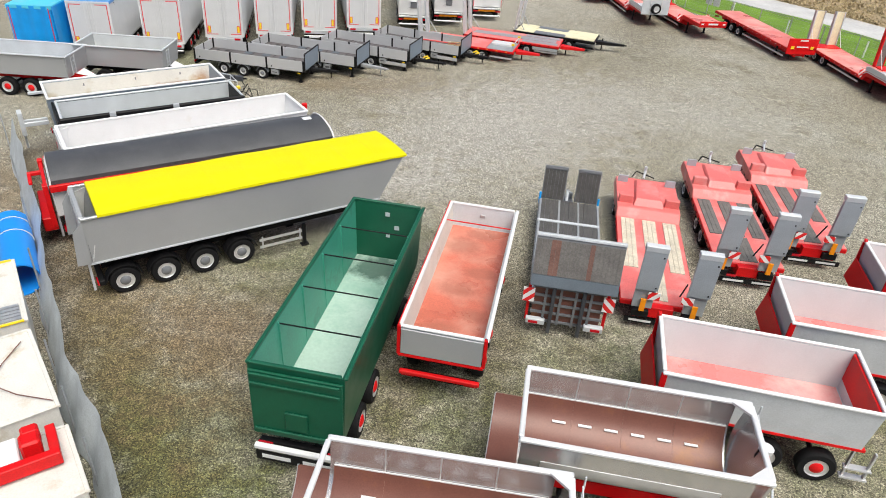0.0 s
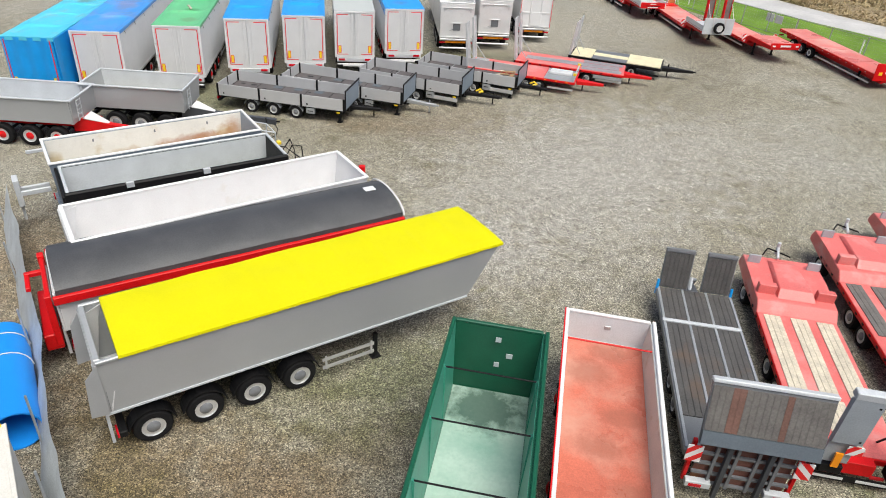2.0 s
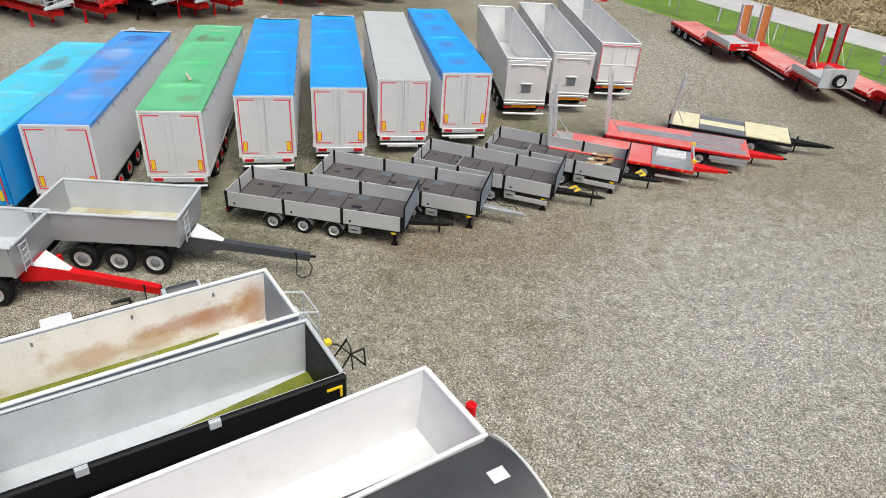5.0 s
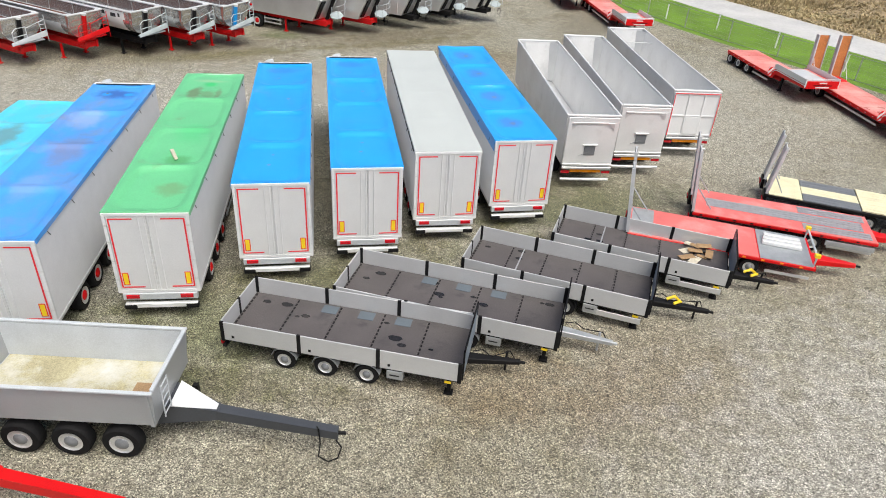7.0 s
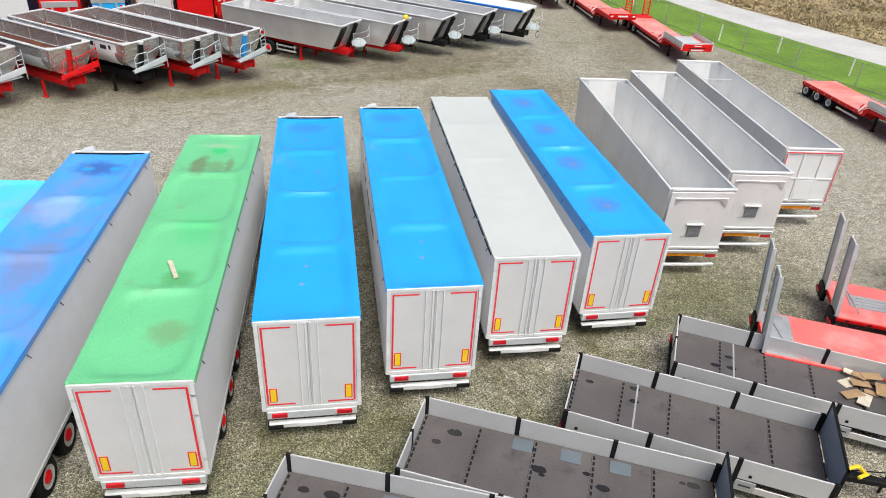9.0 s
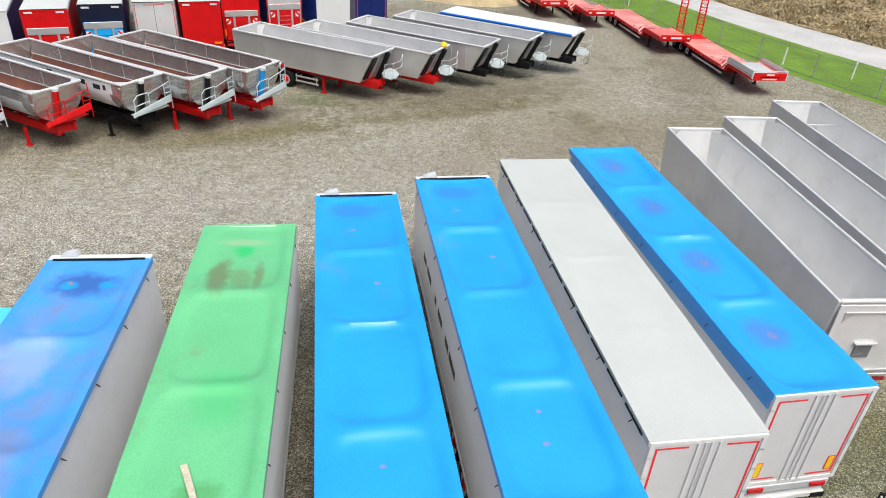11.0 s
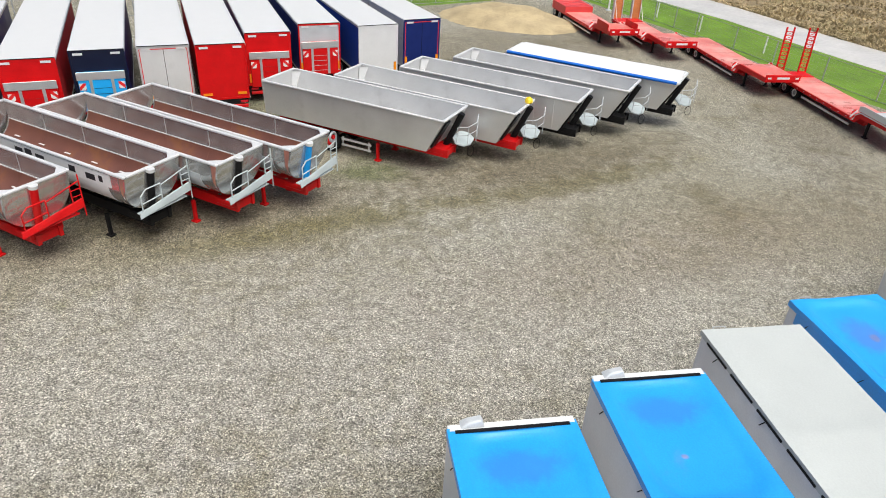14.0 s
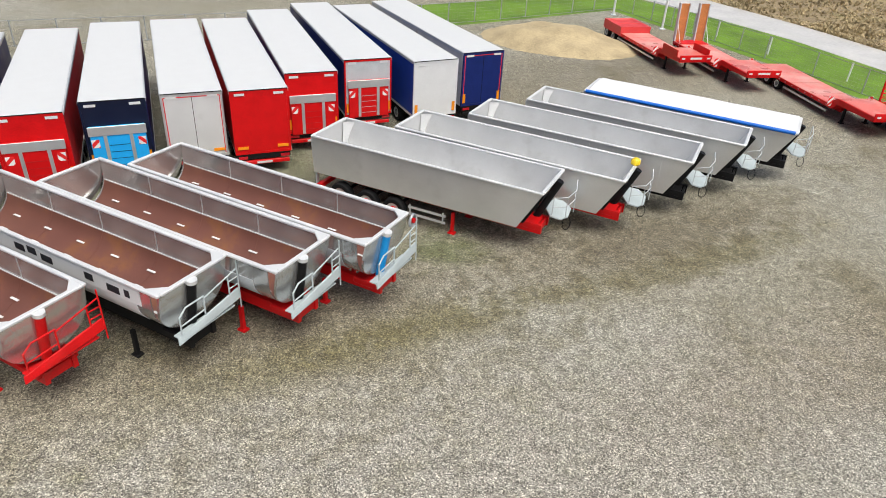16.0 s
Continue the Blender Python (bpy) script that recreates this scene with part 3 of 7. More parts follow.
def shared(key, build, material, smooth=False):
    if key not in MESH:
        bm = bmesh.new()
        build(bm)
        MESH[key] = mesh_of(key, bm, material, smooth)
    return MESH[key]


def tyre_shape(bm, r, w):
    lathe(bm, [(r * 0.56, -w / 2 + 0.03), (r * 0.62, -w / 2), (r * 0.9, -w / 2), (r * 0.98, -w / 2 + 0.04), (r, -w / 4), (r, w / 4), (r * 0.98, w / 2 - 0.04), (r * 0.9, w / 2), (r * 0.62, w / 2), (r * 0.56, w / 2 - 0.03)], 28)


def rim_shape(bm, r, w):
    lathe(bm, [(r * 0.56, -w / 2 + 0.02), (r * 0.6, -w / 2 - 0.006), (r * 0.54, -w / 2 + 0.015), (r * 0.5, -w / 2 + 0.14), (r * 0.41, -w / 2 + 0.15), (r * 0.37, -w / 2 + 0.1), (r * 0.22, -w / 2 + 0.08), (r * 0.2, -w / 2 - 0.02), (r * 0.1, -w / 2 - 0.03), (0.0005, -w / 2 - 0.03)], 24)
    for k in range(10):
        a = k * math.tau / 10
        p = Vector((r * 0.29 * math.cos(a), 0, r * 0.29 * math.sin(a)))
        tube(bm, p + Vector((0, -w / 2 + 0.07, 0)), p + Vector((0, -w / 2 + 0.03, 0)), 0.016, 6)


def wheel(parent, x, y, r=0.5, w=0.36, rim=None, hub=None):
    """One wheel: the tyre, and in it the rim with its hub, which looks outwards."""
    rim = rim or ALU
    hub = hub or GREY
    ty = new("wheel", shared(f"tyre_{r}_{w}", lambda bm: tyre_shape(bm, r, w), RUBBER, True))
    ty.parent = parent
    ty.matrix_basis = pose(x, y, r, 0, 0, 180 if y > 0 else 0)
    ri = new("rim", shared(f"rim_{r}_{w}_{rim.name}", lambda bm: rim_shape(bm, r, w), rim, True))
    ri.parent = ty
    if hub:
        hb = new("hub_cap", shared(f"hub_{r}_{w}_{hub.name}", lambda bm: lathe(bm, [(r * 0.36, -w / 2 + 0.03), (r * 0.34, -w / 2 + 0.0), (r * 0.2, -w / 2 - 0.035), (r * 0.15, -w / 2 - 0.045), (0.0005, -w / 2 - 0.05)], 18), hub, True))
        hb.parent = ty
    return ty


def axles(parent, xs, half=1.05, r=0.5, w=0.36, rim=None, hub=None):
    for x in xs:
        for s in (-1, 1):
            wheel(parent, x, s * half, r, w, rim, hub)
        bm = bmesh.new()
        tube(bm, (x, -half, r), (x, half, r), 0.07)
        part("axle", bm, BLACK, parent)


def legs(parent, x, material, z=1.0, half=0.85):
    for s in (-1, 1):
        bm = bmesh.new()
        box(bm, x - 0.06, x + 0.06, s * half - 0.06, s * half + 0.06, 0.06, z)
        box(bm, x - 0.15, x + 0.15, s * half - 0.12, s * half + 0.12, 0, 0.06)
        part("landing_leg", bm, material, parent)


def chassis(parent, x0, x1, material, z0=0.75, z1=1.1, half=0.45):
    for s in (-1, 1):
        make("chassis_beam", material, parent, (x0, x1, s * half - 0.07, s * half + 0.07, z0, z1))
    n = max(int((x1 - x0) / 1.5), 2)
    for i in range(n + 1):
        x = x0 + 0.1 + (x1 - x0 - 0.2) * i / n
        make("cross_member", material, parent, (x - 0.04, x + 0.04, -half, half, z0 + 0.05, z1 - 0.05))


def mudguard(parent, x, y, r, w, material, wide=0.36):
    bm = bmesh.new()
    pts = [(x + (r + 0.06) * math.cos(a), r + (r + 0.06) * math.sin(a)) for a in [radians(15 + 15 * k) for k in range(11)]]
    inner = [(x + (r + 0.045) * math.cos(a), r + (r + 0.045) * math.sin(a)) for a in [radians(15 + 15 * k) for k in range(11)]][::-1]
    slab(bm, pts + inner, y - wide / 2, y + wide / 2)
    part("mudguard", bm, material, parent)


def tail_lamps(parent, x, half, z):
    for s in (-1, 1):
        make("tail_lamp", LAMP_RED, parent, (x - 0.05, x, s * half - 0.2, s * half + 0.2, z - 0.06, z + 0.06), label="red tail lamp cluster")


def brand_flap(parent, x, half, z0, z1, bars=True):
    """A black rear flap on which white bars stand for its lettering."""
    make("spray_flap", BLACK, parent, (x - 0.02, x, -half, half, z0, z1))
    if bars:
        for s in (-1, 1):
            make("lettering_bar", WHITE, parent, (x - 0.03, x - 0.02, s * half * 0.5 - half * 0.35, s * half * 0.5 + half * 0.35, z0 + (z1 - z0) * 0.3, z0 + (z1 - z0) * 0.7))


def side_guard(parent, x0, x1, half, material, z=(0.5, 0.8)):
    for s in (-1, 1):
        bm = bmesh.new()
        for q in z:
            box(bm, x0, x1, s * half - 0.02, s * half + 0.02, q, q + 0.1)
        for x in (x0 + 0.1, x1 - 0.1):
            box(bm, x - 0.03, x + 0.03, s * half - 0.05, s * half - 0.02, z[0], 1.0)
        part("side_guard", bm, material, parent)


def tarp_sheet(parent, x0, x1, half, z, material, sag=0.06, bows=5, drop=0.12, seed=0, label="", arch=0.0, name="roof_tarp"):
    """A tarpaulin over bows: it sags between them and hangs over the edges."""
    nx, ny = 160, 28
    bm = bmesh.new()
    rows = []
    for i in range(nx + 1):
        u = i / nx
        x = x0 + (x1 - x0) * u
        s = abs(math.sin(math.pi * bows * u)) ** 0.6
        row = []
        for j in range(-1, ny + 2):
            v = min(max(j / ny, 0), 1)
            y = (2 * v - 1) * half
            w = (u * bows) % 1.0
            bay = int(u * bows * 0.999)
            skew = 0.25 * noise.noise((seed, bay * 2.7, 0.5))
            inside = 1 - abs(2 * w - 1 + skew * 0.3) ** 5 - abs(1.16 * (2 * v - 1)) ** 5
            k = min(max(inside / 0.75, 0.0), 1.0)
            dip = sag * (k * k * (3 - 2 * k)) * (0.8 + 0.5 * noise.noise((seed + bay * 5.1, v * 1.1, u * 2)))
            zz = z - dip + 0.025 * noise.noise((x * 0.9 + seed, y * 1.3, seed)) + arch * (1 - (2 * v - 1) ** 2)
            if j < 0 or j > ny:
                zz, y = z - drop + 0.02 * noise.noise((x * 2.0, seed, 0)), y * 1.006
            row.append(bm.verts.new((x, y, zz)))
        rows.append(row)
    for a, c in zip(rows, rows[1:]):
        for j in range(len(a) - 1):
            bm.faces.new((a[j], c[j], c[j + 1], a[j + 1]))
    for row, side in ((rows[0], -1), (rows[-1], 1)):
        low = [bm.verts.new((v.co.x + side * 0.01, v.co.y, z - drop)) for v in row]
        for j in range(len(row) - 1):
            bm.faces.new((row[j], row[j + 1], low[j + 1], low[j]))
    return part(name, bm, material, parent, label, smooth=True)


# ---- the yard ----
def grid_sheet(name, xs, ys, material, height=None, label="", category="", kind="structure"):
    bm = bmesh.new()
    vs = [[bm.verts.new((x, y, height(x, y) if height else 0)) for x in xs] for y in ys]
    for a, c in zip(vs, vs[1:]):
        for i in range(len(a) - 1):
            bm.faces.new((a[i], a[i + 1], c[i + 1], c[i]))
    me = mesh_of(name, bm, material, True)
    return tagged(new(name, me), label, category, "", kind)


def band(name, left, right, z, material, label, category, steps=6):
    """A strip of ground between two lines of points."""
    bm = bmesh.new()
    rows = []
    for (ax, ay), (cx, cy) in zip(left, right):
        rows.append([bm.verts.new((ax + (cx - ax) * k / steps, ay + (cy - ay) * k / steps, z(k / steps) if callable(z) else z)) for k in range(steps + 1)])
    for a, c in zip(rows, rows[1:]):
        for i in range(steps):
            bm.faces.new((a[i], a[i + 1], c[i + 1], c[i]))
    return tagged(new(name, mesh_of(name, bm, material, True)), label, category, "", "structure")


far = [-900, -300, -120, -60] + list(range(-50, 70, 10)) + [100, 300, 900]
grid_sheet("ground", far, [-300, -100, -40] + list(range(-20, 160, 10)) + [250, 500, 1200], GRAVEL, None, "wide yard of trodden grey-brown gravel with mossy patches", "ground")

FENCE = [(50, 34), (42.5, 49), (35.6, 62.5), (28.4, 72.9), (25.4, 77.6), (22.2, 82.6), (18.5, 88.2), (15.8, 92.3), (13.2, 96.6), (10.8, 101.2), (9.0, 105.4), (7.0, 109.6), (5.3, 113.6), (3.4, 118), (-1.6, 127.6), (-5.5, 134.5), (-20, 125), (-34, 117.5), (-60, 106)]
EDGE = [(x - 0.9, y - 0.4) for x, y in FENCE[:15]]
BANK = [(64, 28), (53, 47), (44, 64.5), (38, 75.5), (34, 80), (29.5, 86.4), (25.6, 92.6), (22.3, 97.6), (19.6, 102), (17, 106.4), (14.6, 111), (12.6, 115.2), (10.9, 119.6), (8.7, 125), (3.6, 133.5), (-3, 143), (-40, 200)]
FAR_BANK = [(70, 31), (58, 50), (49, 67.5), (42.6, 78.4), (37.6, 85), (33.6, 91.4), (29.6, 98.2), (26.4, 103.8), (23.6, 108.4), (20.8, 112.8), (18.2, 117.6), (16, 122.4), (14.2, 127), (12, 132), (6.8, 141.5), (0, 152), (-34, 210)]
band("grass_strip", EDGE, BANK[:15], 0.006, GRASS, "strip of bright green mown grass along the fence", "grass")
band("grass_field", [(-2.5, 127.2), (-6, 133.6), (-20, 124.2), (-34, 116.8)], [(3.6, 133.5), (-4, 143.5), (-24, 131.5), (-38, 123.5)], 0.004, GRASS, "grass beyond the end fence of the yard", "grass")
band("water", BANK, FAR_BANK, 0.012, WATER, "still water of a ditch, painted pale with reflected sky", "water")
band("scrubland", FAR_BANK, [(x + 260, y + 150) for x, y in FAR_BANK[:10]] + [(x + 200, y + 300) for x, y in FAR_BANK[10:]], lambda k: 0.02 + 0.9 * min(k * 12, 1), SCRUB, "rough brown land of dry grass beyond the ditch", "scrub", 24)

rs = random.Random(4)
bm = bmesh.new()
for i in range(len(FAR_BANK) - 1):
    (ax, ay), (cx, cy) = FAR_BANK[i], FAR_BANK[i + 1]
    for k in range(2200):
        t, d = rs.random(), 0.1 + 48 * rs.random() ** 1.5
        x, y = ax + (cx - ax) * t + d * 0.88, ay + (cy - ay) * t + d * 0.48
        z = 0.02 + 0.9 * min(12 * d / 300, 1)
        h = rs.uniform(0.08, 0.26) * (0.5 + 1.6 * max(noise.noise((x * 0.25, y * 0.25, 3.0)) + 0.35, 0.0))
        for q in range(2):
            a = rs.uniform(0, math.tau)
            dx, dy = 0.16 * math.cos(a), 0.16 * math.sin(a)
            v = [bm.verts.new(p) for p in ((x - dx, y - dy, z - 0.05), (x + dx, y + dy, z - 0.05), (x + dx * 0.7 + rs.uniform(-0.3, 0.3), y + dy * 0.7 + rs.uniform(-0.3, 0.3), z + h))]
            bm.faces.new(v)
tagged(new("reed_tufts", mesh_of("reed_tufts", bm, REED)), "tufts of dry brown grass and reed", "reeds", "", "stuff")

# sand heap
bm = bmesh.new()
vs = []
for j in range(29):
    row = []
    for i in range(37):
        u, v = i / 18 - 1, j / 14 - 1
        d = math.hypot(u, v)
        h = 1.5 * max(1 - d ** 1.6, 0) * (0.85 + 0.5 * noise.noise((u * 2.2, v * 2.2, 0.4))) + 0.06 * noise.noise((u * 9, v * 9, 2)) - 0.03
        row.append(bm.verts.new((6.6 * u, 4.6 * v, h)))
    vs.append(row)
for a, c in zip(vs, vs[1:]):
    for i in range(36):
        bm.faces.new((a[i], a[i + 1], c[i + 1], c[i]))
heap = new("sand_mound", mesh_of("sand_mound", bm, SAND, True))
heap.matrix_basis = pose(-13.2, 119.5, 0, 0, 0, -20)
tagged(heap, "low spread heap of pale sand on the gravel", "sand mound")


def mesh_fence(name, pts, label, step=2.6, height=1.8, wires=7):
    f = new(name)
    tagged(f, label, "fence")
    for (ax, ay), (cx, cy) in zip(pts, pts[1:]):
        n = max(int(math.hypot(cx - ax, cy - ay) / step), 1)
        for k in range(n):
            t = k / n
            x, y = ax + (cx - ax) * t, ay + (cy - ay) * t
            bm = bmesh.new()
            tube(bm, (x, y, 0), (x, y, height), 0.05, 6)
            part("post", bm, ZINC, f)
        bm = bmesh.new()
        for w in range(wires):
            z = 0.06 + (height - 0.1) * w / (wires - 1)
            tube(bm, (ax, ay, z), (cx, cy, z), 0.024 if w in (0, wires - 1) else 0.005, 4)
        d = math.hypot(cx - ax, cy - ay)
        for k in range(int(d / 0.25)):
            t = k * 0.25 / d
            x, y = ax + (cx - ax) * t, ay + (cy - ay) * t
            tube(bm, (x, y, 0.05), (x, y, height - 0.02), 0.003, 3)
        part("wire_panel", bm, ZINC, f)
    return f


perimeter = mesh_fence("wire_fence", FENCE, "galvanised wire mesh fence with thin steel posts")
for x, y in ((12.3, 99.9), (16.3, 96.9), (19.5, 91.1), (22.5, 85.0), (1.6, 124.5), (4.2, 119.4), (7.5, 112.7), (25.6, 82.2), (29.4, 75.0), (32.2, 68.6), (36.4, 62.5)):
    st = thing("marker_post", "slim white painted post in the grass", "post", x, y, 0, "white posts")
    bm = bmesh.new()
    hexa(bm, [(-0.055, -0.055, 0), (0.055, -0.055, 0), (0.055, 0.055, 0), (-0.055, 0.055, 0), (-0.035, -0.05, 1.35), (0.075, -0.05, 1.35), (0.075, 0.05, 1.35), (-0.035, 0.05, 1.35)])
    part("shaft", bm, WHITE, st, bevel=0.01)
    make("cap", LGREY, st, (-0.04, 0.08, -0.055, 0.055, 1.35, 1.38))
for x, y in ((-2.76, 126.4), (-6.25, 131.4)):
    st = thing("white_pole", "tall white painted pole beside the end fence", "pole", x, y, 0, "white poles")
    bm = bmesh.new()
    tube(bm, (0, 0, 0.1), (0, 0, 5.2), 0.1, 12)
    part("shaft", bm, WHITE, st, smooth=True)
    make("foot", LGREY, st, (-0.25, 0.25, -0.25, 0.25, 0, 0.1), bevel=0.02)
sg = thing("fence_sign", "pair of blank white notice boards on the fence", "sign", 27.3, 75.1, -58)
for k in (-1, 1):
    make("board", WHITE, sg, (k * 0.45 - 0.4, k * 0.45 + 0.4, -0.08, -0.05, 0.9, 1.6), bevel=0.01)


# ---- box trailers with tarpaulin roofs ----
def box_trailer(x, y, turn, tarp, tarp_words, kind="", L=13.6, seed=0, body=None, doors=True):
    body = body or ALU_SIDE
    t = thing("box_trailer", f"long aluminium box trailer with a {tarp_words} roof", "trailer", x, y, turn, "box trailers in a row")
    H, W = 3.93, 1.26
    cap = {1: 0.14, 3: 0.09, 4: 0.09}.get(seed, 0.0)
    for s in (-1, 1):
        make("side_wall", body, t, (0.06, L, s * W - 0.03, s * W + 0.03, 1.12, H - 0.12))
        make("top_rail", ALU, t, (0.0, L, s * W - 0.05, s * W + 0.05, H - 0.12, H - 0.045), bevel=0.012)
        make("bottom_rail", ALU, t, (0.0, L, s * W - 0.05, s * W + 0.05, 1.0, 1.12), bevel=0.012)
    make("front_wall", WHITE, t, (L, L + 0.06, -W, W, 1.0, H + 0.03))
    if cap:
        make("front_cap", WHITE, t, (L - cap, L + 0.1, -W - 0.03, W + 0.03, H + 0.0, H + 0.06), bevel=0.015)
    bm = bmesh.new()
    line(bm, [(L + 0.08, 0.6, H - 0.1), (L + 0.2, 0.62, H + 0.02), (L + 0.2, 0.95, H + 0.02), (L + 0.08, 0.97, H - 0.1)], 0.014)
    part("cover_crank", bm, ZINC, t)
    if cap:
        # thin black strip laid on top as the dark line behind the cap
        make("cap_dark_line", BLACK, t, (L - cap - 0.06, L - cap + 0.02, -W + 0.1, W - 0.1, H + 0.061, H + 0.075))
        bm = bmesh.new()
        hexa(bm, [(L - 0.05, 0.55, H + 0.05), (L + 0.2, 0.55, H + 0.05), (L + 0.2, 1.05, H + 0.05), (L - 0.05, 1.05, H + 0.05), (L + 0.0, 0.62, H + 0.22), (L + 0.16, 0.62, H + 0.22), (L + 0.16, 0.9, H + 0.16), (L + 0.0, 0.9, H + 0.16)])
        part("winch_housing", bm, LGREY, t, bevel=0.02)
    make("floor", ALU_DULL, t, (0.05, L, -W + 0.03, W - 0.03, 1.05, 1.12))
    # rear: two doors with hinges, bars, tape and reflectors
    make("rear_frame", WHITE, t, (-0.03, 0.06, -W - 0.03, -W + 0.07, 1.0, H + 0.02), (-0.03, 0.06, W - 0.07, W + 0.03, 1.0, H + 0.02), (-0.03, 0.06, -W + 0.07, W - 0.07, H - 0.07, H + 0.02), (-0.03, 0.06, -W + 0.07, W - 0.07, 1.0, 1.1))
    for s in (-1, 1):
        d = make("door", DOOR_GREY, t, (-0.01, 0.05, min(s * 0.005, s * (W - 0.08)), max(s * 0.005, s * (W - 0.08)), 1.11, H - 0.08), label="pale grey rear door leaf with red tape outline", bevel=0.008)
        for q in (0.06, 0.24):
            bm = bmesh.new()
            tube(bm, (-0.032, s * q, 1.06), (-0.032, s * q, H - 0.05), 0.018, 6)
            part("lock_bar", bm, WHITE, d)
        make("tape", RED_TAPE, d, (-0.016, -0.011, s * 1.12 - 0.025, s * 1.12 + 0.025, 1.2, H - 0.16), label="red reflective tape")
        lo, hi = sorted((s * 0.42, s * 1.1))
        make("tape", RED_TAPE, d, (-0.016, -0.011, lo, hi, H - 0.2, H - 0.155))
        make("tape", RED_TAPE, d, (-0.016, -0.011, lo, hi, 1.19, 1.235))
        rf = make("reflector_plate", RED_TAPE, d, (-0.022, -0.012, s * 0.97 - 0.1, s * 0.97 + 0.1, 1.3, 1.78), bevel=0.004)
        make("reflector", YELLOW, rf, (-0.027, -0.022, s * 0.97 - 0.07, s * 0.97 + 0.07, 1.33, 1.75), label="amber yellow reflector")
        for z in (1.5, 2.2, 2.9, 3.5):
            make("hinge", ALU, d, (-0.03, 0.0, s * (W - 0.02) - 0.05, s * (W - 0.02) + 0.05, z, z + 0.05))
    make("bumper", LGREY, t, (-0.06, 0.12, -1.18, 1.18, 0.72, 0.98), bevel=0.02)
    tail_lamps(t, -0.065, 0.85, 0.88)
    make("under_run_bar", ALU_DULL, t, (-0.1, 0.05, -1.15, 1.15, 0.42, 0.6), bevel=0.02)
    for s in (-1, 1):
        make("corner_buffer", BLACK, t, (-0.12, 0.08, s * 0.98 - 0.2, s * 0.98 + 0.2, 0.38, 0.55), bevel=0.02)
    make("plate_bar", WHITE, t, (-0.112, -0.1, -0.35, 0.35, 0.44, 0.56))
    chassis(t, 0.2, L - 0.6, BLACK, 0.7, 1.05)
    axles(t, (2.2, 3.55, 4.9), 1.05, 0.5, 0.36, ALU, RED)
    legs(t, L - 3.2, GREY)
    side_guard(t, 6.0, L - 3.6, 1.22, ALU)
    for s in (-1, 1):
        make("tool_box", BLACK, t, (5.5, 6.0, s * 1.0 - 0.2, s * 1.0 + 0.2, 0.5, 0.98), bevel=0.02)
    tarp_sheet(t, 0.02, L - cap + 0.08, W + 0.055, H + 0.05, tarp, 0.12 if kind != "flat" else 0.02, 4, 0.14 if kind != "deep" else 0.16, seed * 3.1)
    if kind == "deep":
        make("tarp_skirt", BLUE_TARP, t, (0.05, L - 0.3, W + 0.05, W + 0.065, H - 0.42, H - 0.08))
    if kind == "flat":
        each("cover_lath", BLACK, t, [(0.3 + k * 1.1, 1.2 + k * 1.1, W + 0.062, W + 0.085, H - 0.08, H - 0.03) for k in range(12)])
    for k in range(7):
        xk = 0.8 + k * 2.0
        for s in (-1, 1):
            bm = bmesh.new()
            tube(bm, (xk, s * (W + 0.06), H - 0.13), (xk + 0.1, s * (W + 0.075), H - 0.3), 0.012, 4)
            part("strap", bm, BLACK, t)
    return t


box_trailer(-21.45, 47.5, 97.3, BLUE_DIRTY, "faded blue tarpaulin", seed=1)
green_roof = box_trailer(-17.82, 49.6, 98.2, GREEN_TARP, "stained green tarpaulin", seed=2)
box_trailer(-14.55, 52.1, 100.2, BLUE_TARP, "sagging bright blue tarpaulin", seed=3)
lettered = box_trailer(-11.45, 53.78, 100.1, BLUE_TARP, "smooth bright blue tarpaulin", seed=4)
box_trailer(-8.53, 55.65, 99.7, WHITE_TARP, "flat white tarpaulin", "flat", seed=5)
box_trailer(-5.4, 57.25, 101.2, BLUE_MARKED, "blue skirted tarpaulin", "deep", seed=6)
for k, n in enumerate((0.9, 0.5, 0.7, 0.3, 0.8, 0.6)):
    make("lettering_bar", INK, lettered, (5.2 + k * 1.05, 5.2 + k * 1.05 + n, 1.291, 1.296, 2.35, 2.6))
brick = thing("loose_plank", "short weathered plank lying on a green tarpaulin", "plank", -18.45, 53.9, 98.2, z=3.9)
bm = bmesh.new()
hexa(bm, [(-0.4, -0.06, 0), (0.4, -0.06, 0.02), (0.4, 0.07, 0.02), (-0.4, 0.06, 0), (-0.4, -0.06, 0.06), (0.4, -0.06, 0.1), (0.4, 0.07, 0.1), (-0.4, 0.06, 0.06)])
part("board", bm, WOOD_PALE, brick, bevel=0.008)
brick.matrix_basis = pose(-18.45, 53.9, 3.93, 0, 0, 120)


